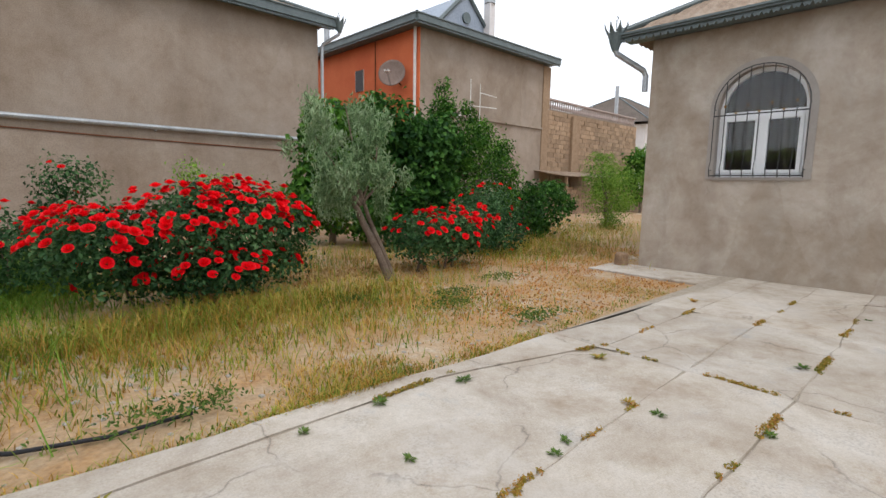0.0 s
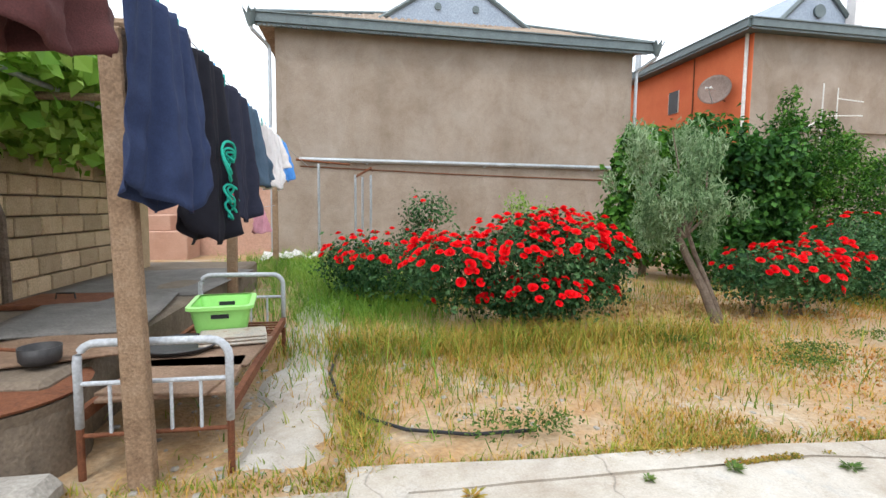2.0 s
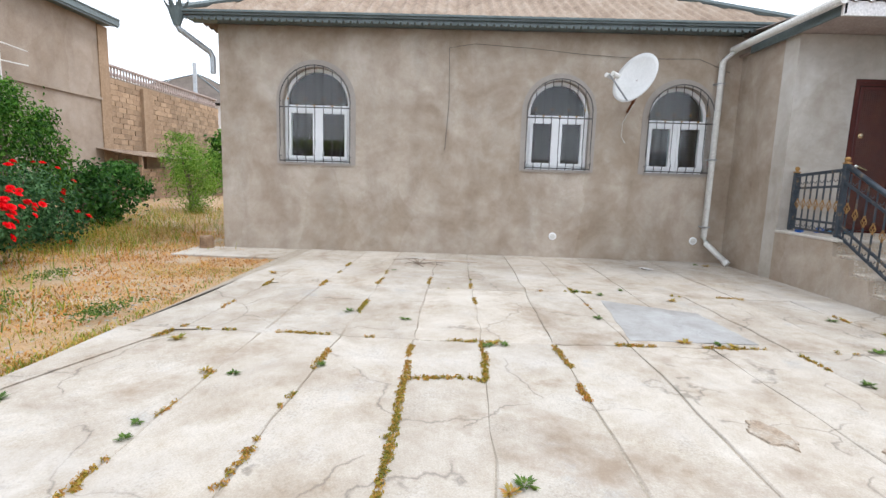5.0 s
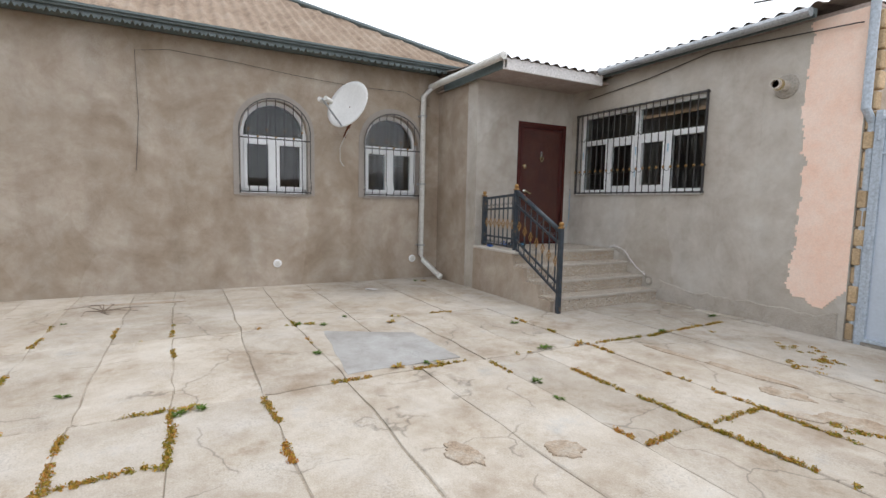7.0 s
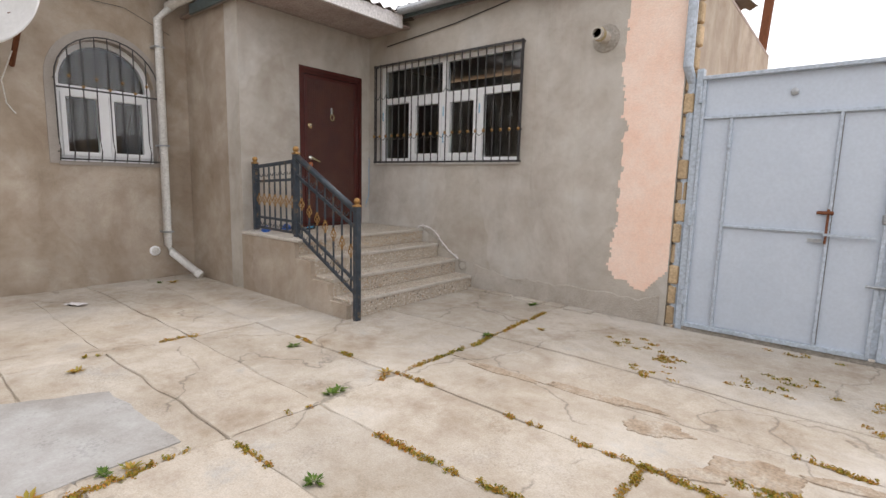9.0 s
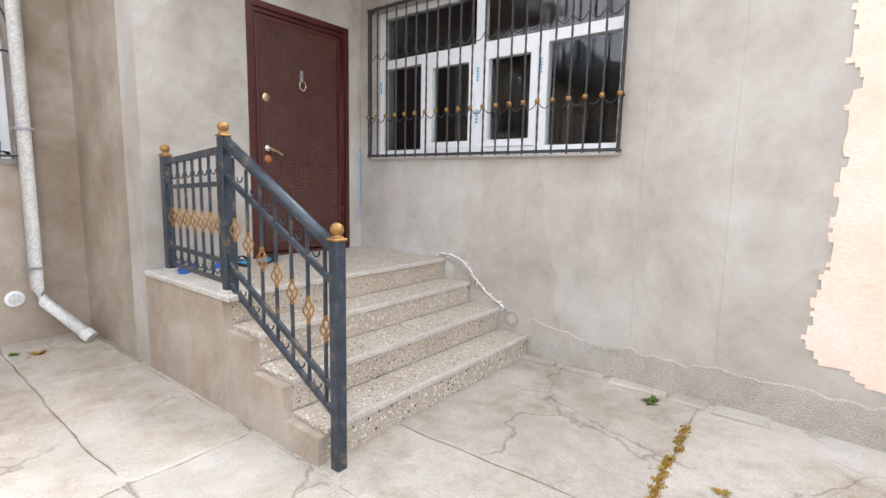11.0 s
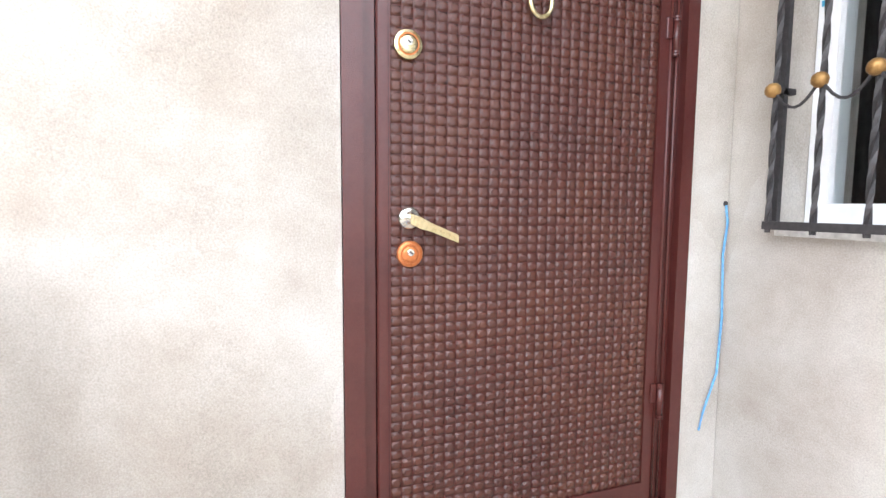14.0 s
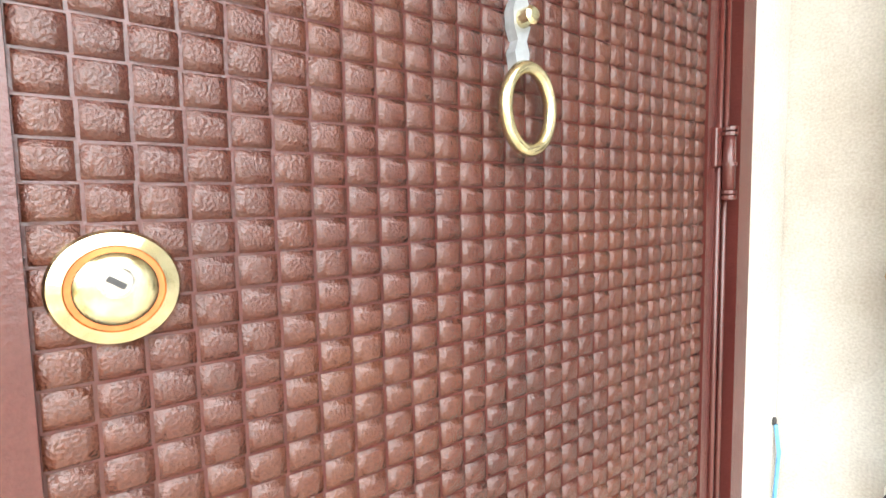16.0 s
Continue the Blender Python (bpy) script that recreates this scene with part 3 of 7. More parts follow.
# ---- the house: long front with three arched windows ----
HX, HN, HS = 8.131, 4.33, -4.30
WINDOWS = [(2.15, 3.28, 1.478, 2.47, 0.565), (-1.83, -0.806, 1.478, 2.41, 0.51), (-3.79, -2.78, 1.478, 2.38, 0.50)]
struct("wall_house_front", wall_mesh(lambda u, d, z: (HX + d, u, z), -6.5, HN, -0.1, 3.66, 0.35, WINDOWS), RENDER_GREY, "weathered grey cement-rendered house front with arched openings", "wall")
struct("wall_house_north", boxm(HX + 0.35, 16, HN - 0.35, HN, -0.1, 3.66), RENDER_GREY, "grey cement-rendered side wall of the house", "wall")
struct("wall_house_back", boxm(16, 16.3, -10, HN, -0.1, 3.66), RENDER_GREY, "grey cement-rendered back wall of the house", "wall")
# room wall and floor carry indoor shade as a dark base colour
struct("wall_room_partition", boxm(11.6, 11.75, -6.4, HN - 0.36, 0, 3.6), ROOM_SHADE, "plastered inner wall of the rooms, indoor shade in its colour", "wall")
struct("floor_rooms", boxm(HX + 0.36, 11.6, -6.4, HN - 0.36, 0.5, 0.6), ROOM_SHADE, "floor inside the rooms, indoor shade in its colour", "floor")
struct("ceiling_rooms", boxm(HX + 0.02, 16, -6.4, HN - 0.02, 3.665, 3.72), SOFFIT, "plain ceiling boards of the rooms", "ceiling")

house_roof = thing("house_roof", "weathered brown corrugated hip roof with painted tin ridge caps", "roof", kind="structure")
hip_roof(house_roof, HX - 0.42, 16.4, -5.05, HN + 0.40, 3.745, 0.56, SLATE, rows=14)


def eave_trim(parent, a, b, out, z0, z1, teeth=True):
    """Tin fascia, half-round gutter lip and a row of cut teeth from a to b."""
    a, b, out = Vector(a), Vector(b), Vector(out)
    along = (b - a).normalized()
    length = (b - a).length
    bm = bmesh.new()
    up = Vector((0, 0, 1))

    def pt(s, o, z):
        return a + along * s + out * o + up * z
    for o0, o1, lo, hi in ((0, 0.03, z0, z1), (0.03, 0.085, z0 + 0.03, z1 - 0.03), (0.03, 0.12, z1 - 0.03, z1)):
        hexa(bm, [pt(0, o0, lo), pt(length, o0, lo), pt(length, o1, lo), pt(0, o1, lo), pt(0, o0, hi), pt(length, o0, hi), pt(length, o1, hi), pt(0, o1, hi)])
    bmesh.ops.recalc_face_normals(bm, faces=bm.faces)
    fascia = part("fascia", bm, TEAL_METAL, parent, "green-grey painted tin eave band")
    if teeth:
        bm = bmesh.new()
        n = int(length / 0.11)
        for i in range(n):
            s, w = length * (i + 0.5) / n, length / n * 0.48
            pts = [(-w, 0), (-w * 0.5, -0.055), (0, -0.03), (w * 0.5, -0.055), (w, 0)]
            front = [bm.verts.new(pt(s + u, 0.05, z0 + z)) for u, z in pts]
            back = [bm.verts.new(pt(s + u, 0.045, z0 + z)) for u, z in pts]
            bm.faces.new(front)
            bm.faces.new(back[::-1])
            for k in range(5):
                bm.faces.new((front[k], front[(k + 1) % 5], back[(k + 1) % 5], back[k]))
        part("tooth_trim", bm, TEAL_METAL, parent, "cut tin lace edging")


eave_trim(house_roof, (HX - 0.36, HN + 0.38, 0), (HX - 0.36, -4.7, 0), (-1, 0, 0), 3.655, 3.745)
part("soffit_board", boxm(HX - 0.36, HX - 0.003, -4.7, HN + 0.38, 3.67, 3.69), TEAL_METAL, house_roof)


def corner_spout(name, at, rz, reach, pipe_to):
    """Crown-shaped tin rain head with a swan-neck and a downpipe."""
    s = thing(name, "green-grey tin crown rain head with swan-neck downpipe", "rain spout", at=at, rz=rz)
    bm = bmesh.new()
    lathe(bm, [(0.05, -0.22), (0.09, -0.1), (0.12, 0.0), (0.135, 0.05)], 12)
    for k in range(8):
        a = 2 * pi * k / 8
        c, t = Vector((cos(a) * 0.13, sin(a) * 0.13, 0.05)), Vector((-sin(a), cos(a), 0)) * 0.045
        o = Vector((cos(a), sin(a), 0))
        vs = [bm.verts.new(p) for p in (c - t, c + t, c + o * 0.05 + t * 0.4 + Vector((0, 0, 0.09)), c + o * 0.06 + Vector((0, 0, 0.17)), c + o * 0.05 - t * 0.4 + Vector((0, 0, 0.09)))]
        ws = [bm.verts.new(v.co + o * 0.006) for v in vs]
        bm.faces.new(vs)
        bm.faces.new(ws[::-1])
        for k2 in range(5):
            bm.faces.new((vs[k2], vs[(k2 + 1) % 5], ws[(k2 + 1) % 5], ws[k2]))
    part("crown_head", bm, TEAL_METAL, s)
    part("finial", tubem([(0, 0, 0.1), (0, 0, 0.26), (0.03, 0, 0.29), (0, 0, 0.33)], 0.008, 6), TEAL_METAL, s)
    pts = [(0, 0, -0.18), (0.03, 0.0, -0.26), (reach - 0.04, 0, -0.52), (reach, 0, -0.6), (reach, 0, pipe_to)]
    part("downpipe", tubem(pts, 0.045, 10), ZINC, s)
    return s


corner_spout("rain_spout", (HX - 0.42, HN + 0.44, 3.72), -45, 0.52, -0.85)


def arch_path(a, b, sill, spring, rise, n=18):
    """Closed outline, in (u, z): up one jamb, over the arch and down."""
    c, w = (a + b) / 2, (b - a) / 2
    return [(a, sill)] + [(c - w * cos(pi * i / n), spring + rise * sin(pi * i / n)) for i in range(n + 1)] + [(b, sill)]


def strip(bm, place, outer, inner, d0, d1, closed=False):
    """Band between two outlines, from depth d0 to d1."""
    rows = []
    for (u, z), (v, y) in zip(outer, inner):
        rows.append([bm.verts.new(place(*p)) for p in ((u, d0, z), (v, d0, y), (v, d1, y), (u, d1, z))])
    pairs = list(zip(rows, rows[1:])) + ([(rows[-1], rows[0])] if closed else [])
    for p, q in pairs:
        for k in range(4):
            bm.faces.new((p[k], q[k], q[(k + 1) % 4], p[(k + 1) % 4]))
    if not closed:
        bm.faces.new(rows[0])
        bm.faces.new(rows[-1][::-1])
    bmesh.ops.recalc_face_normals(bm, faces=bm.faces)


def arched_window(name, o, label, curtain):
    a, b, sill, spring, rise = o
    place = lambda u, d, z: (HX + d, u, z)
    w = thing(name, label, "window", kind="structure")
    sur = bmesh.new()
    strip(sur, place, arch_path(a - 0.10, b + 0.10, sill - 0.03, spring, rise + 0.11), arch_path(a + 0.004, b - 0.004, sill - 0.03, spring, rise - 0.004), -0.012, 0.115)
    part("surround", sur, SURROUND, w, "smooth cement band round the arch")
    part("sill", boxm(HX - 0.02, HX + 0.2, a - 0.02, b + 0.02, sill - 0.045, sill), SURROUND, w)
    fr = bmesh.new()
    m = 0.002
    strip(fr, place, arch_path(a + m, b - m, sill + m, spring, rise - m), arch_path(a + 0.06, b - 0.06, sill + 0.06, spring, rise - 0.06), 0.12, 0.19)
    box(fr, HX + 0.12, HX + 0.19, a + 0.01, b - 0.01, sill, sill + 0.06)
    box(fr, HX + 0.115, HX + 0.19, a + 0.03, b - 0.03, spring - 0.12, spring - 0.04)
    c = (a + b) / 2
    box(fr, HX + 0.117, HX + 0.188, c - 0.035, c + 0.035, sill + 0.03, spring - 0.1)
    part("window_frame", fr, WHITE_PVC, w, "white plastic frame")
    for lo, hi in ((a + 0.06, c - 0.035), (c + 0.035, b - 0.06)):
        bm = bmesh.new()
        rect = lambda e: [(lo + e, sill + 0.06 + e), (lo + e, spring - 0.12 - e), (hi - e, spring - 0.12 - e), (hi - e, sill + 0.06 + e)]
        strip(bm, place, rect(0.002), rect(0.05), 0.10, 0.17, closed=True)
        sash = part("sash", bm, WHITE_PVC, w)
        pane = part("pane", boxm(HX + 0.135, HX + 0.141, lo + 0.045, hi - 0.045, sill + 0.105, spring - 0.165), GLASS, sash)
        pane.visible_shadow = False
    bm = bmesh.new()
    pts = [(u, z) for u, z in arch_path(a + 0.05, b - 0.05, spring - 0.05, spring, rise - 0.05)]
    f = [bm.verts.new(place(u, 0.15, z)) for u, z in pts]
    g = [bm.verts.new(place(u, 0.156, z)) for u, z in pts]
    bm.faces.new(f)
    bm.faces.new(g[::-1])
    for k in range(len(f)):
        bm.faces.new((f[k], f[(k + 1) % len(f)], g[(k + 1) % len(f)], g[k]))
    bmesh.ops.recalc_face_normals(bm, faces=bm.faces)
    part("pane", bm, GLASS, w).visible_shadow = False
    # wrought grille in front of the opening
    gr = thing("window_grille", "black wrought-iron arched window grille with gold studs", "window grille", at=(HX - 0.05, c, sill), group="arched window grilles")
    hw = (b - a) / 2 + 0.02
    n = 9
    top = lambda u: spring - sill + rise * max(0.0, 1 - (u / hw) ** 2) ** 0.5 + 0.01
    for i in range(n):
        u = -hw + 2 * hw * i / (n - 1)
        belly = [(-0.03 - (0.05 if z < 0.25 else 0.0) * (1 - abs(z - 0.12) / 0.13), u, z) for z in (0.0, 0.06, 0.12, 0.19, 0.25)]
        part("bar", tubem(belly + [(-0.03, u, max(0.3, top(u)))], 0.007, 6), BLACK_IRON, gr)
        if 0 < i < n - 1:
            bm = bmesh.new()
            bmesh.ops.create_icosphere(bm, subdivisions=1, radius=0.02, matrix=pose(-0.04, u, spring - sill - 0.02 + 0.05 * ((i % 2) * 2 - 1)))
            part("stud", bm, GOLD, gr)
    for z in (0.02, spring - sill - 0.1):
        part("rail", boxm(-0.046, -0.034, -hw, hw, z - 0.009, z + 0.009), BLACK_IRON, gr)
    outline = [(-0.03, -hw * cos(pi * i / 16), spring - sill + rise * sin(pi * i / 16) + 0.01) for i in range(17)]
    part("arch_bar", tubem(outline, 0.008, 6), BLACK_IRON, gr)
    for s in (-1, 1):
        for z in (0.1, spring - sill):
            part("anchor", tubem([(-0.03, s * hw, z), (0.06, s * hw, z)], 0.006, 6), BLACK_IRON, gr)
    if curtain:
        cu = thing("curtain", "brown patterned curtain hanging behind the window", "curtain", at=(HX + 0.45, c, sill + 0.05))
        bm = bmesh.new()
        rows = []
        for j in range(2):
            rows.append([bm.verts.new((0.03 * sin(k * 0.9), (k / 40 - 0.5) * (b - a) * 1.15, j * 1.7 - 0.12)) for k in range(41)])
        for k in range(40):
            bm.faces.new((rows[0][k], rows[0][k + 1], rows[1][k + 1], rows[1][k]))
        part("cloth", bm, CLOTH_CURTAIN, cu, smooth=True).modifiers.new("thick", "SOLIDIFY").thickness = 0.004
        [part("bracket", boxm(-0.105, 0.01, y - 0.01, y + 0.01, 1.585, 1.615), WOOD_GREY, cu) for y in (-(b - a) * 0.58, (b - a) * 0.58)]
        part("rod", tubem([(0, -(b - a) * 0.6, 1.6), (0, (b - a) * 0.6, 1.6)], 0.012), WOOD_GREY, cu)


for i, o in enumerate(WINDOWS):
    arched_window("window_%d" % (i + 1), o, ("white two-sash arched window with a brown curtain", "white two-sash arched window over pot plants", "white two-sash arched window with dark lace curtain")[i], i != 1)

# ---- entrance: door wall, canopy, steps ----
DX, KY, PY, PZ = 6.782, -6.20, -4.20, 0.70
DOOR = (-6.045, -5.005, 0.70, 2.775, 0)
struct("wall_porch_side", boxm(DX + 0.3, HX - 0.002, PY - 0.3, PY - 0.0005, -0.1, 3.34), RENDER_GREY, "grey cement-rendered porch side wall", "wall")
struct("wall_door", wall_mesh(lambda u, d, z: (DX + d, u, z), KY + 0.002, PY, -0.1, 3.34, 0.3, [DOOR]), RENDER_PALE, "pale grey cement-rendered wall round the front door", "wall")
# hall and kitchen interiors: indoor shade painted into the base colour
struct("wall_hall_back", boxm(DX + 0.31, DX + 0.36, KY, PY - 0.3, 0, 3.3), ROOM_SHADE, "hall wall behind the door, indoor shade in its colour", "wall")
KWIN = (4.21, 6.62, 1.60, 2.94, 0)
KX0 = 2.50
struct("wall_kitchen", wall_mesh(lambda u, d, z: (u, KY - d, z), KX0, HX, -0.1, 3.46, 0.3, [KWIN]), RENDER_PALE, "pale grey cement-rendered kitchen wall with water stains", "wall")
struct("wall_kitchen_end", boxm(KX0 + 0.002, KX0 + 0.3, -11, KY - 0.3, -0.1, 3.46), RENDER_GREY, "rendered end wall of the kitchen wing", "wall")
struct("wall_kitchen_back", boxm(KX0 + 0.3, HX, -9.6, -9.5, 0, 3.4), ROOM_SHADE, "inner kitchen wall, indoor shade in its colour", "wall")
struct("wall_kitchen_east", boxm(HX, HX + 0.1, -9.6, KY - 0.3, 0, 3.46), ROOM_SHADE, "inner kitchen wall, indoor shade in its colour", "wall")
struct("floor_kitchen", boxm(KX0 + 0.3, HX, -9.5, KY - 0.3, 0.6, 0.7), ROOM_SHADE, "kitchen floor, indoor shade in its colour", "floor")
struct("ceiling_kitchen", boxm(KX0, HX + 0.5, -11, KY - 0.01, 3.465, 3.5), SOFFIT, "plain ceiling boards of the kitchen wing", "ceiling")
kitchen_roof = thing("kitchen_roof", "low corrugated roof of the kitchen wing with a tin gutter", "roof", kind="structure")
part("roof_slope", roof_slope(bmesh.new(), (KX0 + 0.2, KY + 0.22, 3.56), (DX + 1.5, KY + 0.22, 3.56), (DX + 1.5, -11, 4.3), (KX0 + 0.2, -11, 4.3)), SLATE_DARK, kitchen_roof, smooth=True)
eave_trim(kitchen_roof, (5.95, KY + 0.14, 0), (2.95, KY + 0.14, 0), (0, 1, 0), 3.44, 3.53, teeth=False)
part("gutter", tubem([(5.93, KY + 0.26, 3.50), (2.95, KY + 0.26, 3.48)], 0.05, 10), ZINC, kitchen_roof, "pale half-round gutter")

# peach strip with a ragged edge
bm = bmesh.new()
pr = random.Random(3)
nx, nz_ = 30, 120
cells = {}


def peach_vert(i, k):
    if (i, k) not in cells:
        x, z = KX0 + 0.006 + 0.62 * i / nx, 0.26 + 3.19 * k / nz_
        w = Vector((x * 14, z * 14, 4))
        cells[i, k] = bm.verts.new((x + (0.012 * noise.noise(w) if i else 0), KY + 0.006, z + 0.012 * noise.noise(w + Vector((9, 0, 0)))))
    return cells[i, k]


for i in range(nx):
    for k in range(nz_):
        x, z = KX0 + 0.62 * (i + 0.5) / nx, 0.26 + 3.19 * (k + 0.5) / nz_
        w = 0.05 * noise.noise(Vector((x * 6, z * 6, 1))) + 0.03 * noise.noise(Vector((x * 21, z * 21, 2)))
        foot = 0.33 + 0.22 * max(0, 1 - (x - KX0) / 0.2) + 0.12 * max(0, (x - 2.8) / 0.25)
        if x < 3.035 + w + 0.03 * sin(z * 3) and z > foot + w * 1.2 and noise.noise(Vector((x * 9, z * 9, 7))) < 0.8:
            bm.faces.new((peach_vert(i, k), peach_vert(i + 1, k), peach_vert(i + 1, k + 1), peach_vert(i, k + 1)))
geo = bmesh.ops.extrude_face_region(bm, geom=bm.faces[:])
bmesh.ops.translate(bm, vec=(0, -0.005, 0), verts=[v for v in geo["geom"] if isinstance(v, bmesh.types.BMVert)])
bmesh.ops.recalc_face_normals(bm, faces=bm.faces)
struct("paint_strip_wall", bm, PEACH, "peach painted strip with a ragged peeling edge", "wall paint")

# exposed block edge of the wall end
edge = thing("wall_end_blocks", "rough exposed limestone block edge at the wall end", "stone edge", kind="structure")
for i in range(17):
    part("stone", boxm(KX0 - 0.07 - pr.uniform(0, 0.03), KX0, KY - 0.14, KY - 0.004 - pr.uniform(0, 0.03), 0.02 + i * 0.2, 0.2 + i * 0.2, bevel=0.012), STONE, edge)

# formwork seams and the low patched plaster of the kitchen wall
seams = thing("wall_seams", "faint upright plaster seams on the kitchen wall", "plaster seam", kind="structure")
for k, (sx, z0, z1) in enumerate(((4.04, 0.28, 3.3), (4.89, 0.4, 1.55), (3.52, 0.2, 2.9), (3.9, 1.6, 3.3))):
    bm, prev = bmesh.new(), None
    for q in range(46):
        z = z0 + (z1 - z0) * q / 45
        c_, w = sx + 0.012 * noise.noise(Vector((k * 5, z * 2, 0))), 0.009 * (0.6 + abs(noise.noise(Vector((k, z * 9, 3)))))
        row = [bm.verts.new((c_ + u, KY + d, z)) for u, d in ((-w, 0.0004), (-w * 0.3, 0.003), (w * 0.4, 0.002), (w, 0.0004))]
        if prev:
            for e in range(3):
                bm.faces.new((prev[e], row[e], row[e + 1], prev[e + 1]))
        prev = row
    bmesh.ops.recalc_face_normals(bm, faces=bm.faces)
    part("seam", bm, RENDER_PALE, seams)
bm, prev = bmesh.new(), None
for q in range(91):
    x = 2.56 + 2.24 * q / 90
    top = 0.24 + 0.09 * noise.noise(Vector((x * 2.2, 1, 5))) + 0.03 * noise.noise(Vector((x * 11, 2, 5))) + 0.06 * max(0, (x - 4.2) / 0.6)
    row = [bm.verts.new(p) for p in ((x, KY + 0.012, -0.05), (x, KY + 0.010, top * 0.6), (x, KY + 0.007, top - 0.012), (x, KY - 0.002, top))]
    if prev:
        for e in range(3):
            bm.faces.new((prev[e], row[e], row[e + 1], prev[e + 1]))
    prev = row
bmesh.ops.recalc_face_normals(bm, faces=bm.faces)
part("plaster_skirt", bm, SKIRT, seams, "rough uneven cement patching along the wall foot")

# steps and platform
steps = thing("entrance_steps", "terrazzo entrance steps of four risers with cement side", "steps", kind="structure")
TX = [4.83, 5.10, 5.40, 5.68]
for i, x in enumerate(TX):
    z1 = 0.175 * (i + 1)
    x1 = TX[i + 1] if i < 3 else DX - 0.002
    part("riser", boxm(x + 0.012, (x1 + 0.012) if i < 3 else x1, KY + 0.004, PY - 0.03, z1 - 0.175 - (0.1 if i == 0 else 0), z1 - 0.03), TERRAZZO, steps, "chip terrazzo riser")
    part("tread", boxm(x, x1 + (0.012 if i < 3 else 0), KY + 0.004, PY - 0.028, z1 - 0.03, z1, bevel=0.006), TERRAZZO, steps)
    part("nosing", boxm(x - 0.003, x + 0.022, KY + 0.005, PY - 0.03, z1 - 0.031, z1 + 0.0025, bevel=0.004), NOSING, steps, "plain cement nosing")
    y = KY + 0.3 + 0.17 * (i % 2)
    while y < PY - 0.2:
        part("tile_joint", boxm(x + 0.0095, x + 0.013, y, y + 0.004, z1 - 0.175, z1 - 0.031), NOSING, steps)
        y += 0.5
prof = [(4.84, -0.1), (4.84, 0.135), (5.10, 0.145), (5.115, 0.31), (5.40, 0.32), (5.415, 0.49), (5.68, 0.50), (5.7, 0.665), (DX - 0.003, 0.672), (DX - 0.003, -0.1)]
bm = bmesh.new()
f0 = [bm.verts.new((x, PY - 0.03, z)) for x, z in prof]
f1 = [bm.verts.new((x, PY + 0.02, z)) for x, z in prof]
bm.faces.new(f0)
bm.faces.new(f1[::-1])
for k in range(len(prof)):
    bm.faces.new((f0[k], f0[(k + 1) % len(prof)], f1[(k + 1) % len(prof)], f1[k]))
bmesh.ops.recalc_face_normals(bm, faces=bm.faces)
part("side_wall", bm, RENDER_GREY, steps, "grey rendered stepped side")
part("coping", boxm(5.62, DX - 0.004, PY - 0.2, PY + 0.03, 0.668, 0.706, bevel=0.008), NOSING, steps)

canopy = thing("porch_canopy", "whitewashed flat porch canopy with a white fascia", "canopy", kind="structure")
# the canopy's shade is painted into the soffit colour
part("soffit", boxm(5.97, HX - 0.01, KY + 0.01, PY + 0.06, 3.345, 3.37), SOFFIT, canopy, "whitewashed boarded soffit with porch shade in its colour")
part("fascia", boxm(5.93, 5.968, KY + 0.2, PY + 0.10, 3.30, 3.46), SOFFIT_EDGE, canopy, "white tin front band")
part("fascia", boxm(5.93, HX - 0.36, PY + 0.062, PY + 0.09, 3.32, 3.44), TEAL_METAL, canopy)
part("roof_sheet", roof_slope(bmesh.new(), (5.9, PY + 0.12, 3.47), (5.9, KY, 3.47), (HX + 0.3, KY, 3.70), (HX + 0.3, PY + 0.12, 3.70)), SLATE_DARK, canopy, smooth=True)
part("gutter", tubem([(5.86, PY + 0.16, 3.46), (8.0, PY + 0.24, 3.42)], 0.055, 10), WHITE_PIPE, canopy, "white half-round gutter")
dp = thing("downpipe", "white downpipe from the canopy gutter with an elbow foot", "downpipe")
part("pipe", tubem([(7.93, PY + 0.22, 3.42), (8.03, PY + 0.36, 3.25), (8.04, PY + 0.37, 0.44), (8.0, PY + 0.34, 0.34), (7.72, PY + 0.14, 0.07)], 0.048, 12), WHITE_PIPE, dp, smooth=True)
part("foot_mouth", tubem([(7.735, PY + 0.151, 0.085), (7.69, PY + 0.119, 0.042)], 0.054, 12), WHITE_PIPE, dp)
for z in (0.6, 1.7, 2.9):
    part("bracket", boxm(7.985, HX - 0.003, PY + 0.31, PY + 0.43, z, z + 0.02), ZINC, dp)

# ---- neighbours beyond the boundary ----
NY = 13.35
struct("wall_garden_north", boxm(-2.17, 7.2, NY - 0.12, NY + 0.1, -0.2, 2.42), RENDER_FAR, "low brown-grey rendered boundary wall with dark line", "wall")
nh = thing("neighbour_house", "large windowless grey rendered house with brown corrugated roof", "house")
part("wall", boxm(-2.15, 7.18, NY, NY + 9, -0.2, 5.6), RENDER_FAR, nh)
hip_roof(nh, -2.6, 7.6, NY - 0.4, NY + 9.4, 5.72, 0.44, SLATE, rows=12)
eave_trim(nh, (-2.6, NY - 0.34, 0), (7.6, NY - 0.34, 0), (0, -1, 0), 5.50, 5.76)
part("soffit_board", boxm(-2.58, 7.58, NY - 0.33, NY - 0.004, 5.56, 5.60), TEAL_METAL, nh)
bm = bmesh.new()
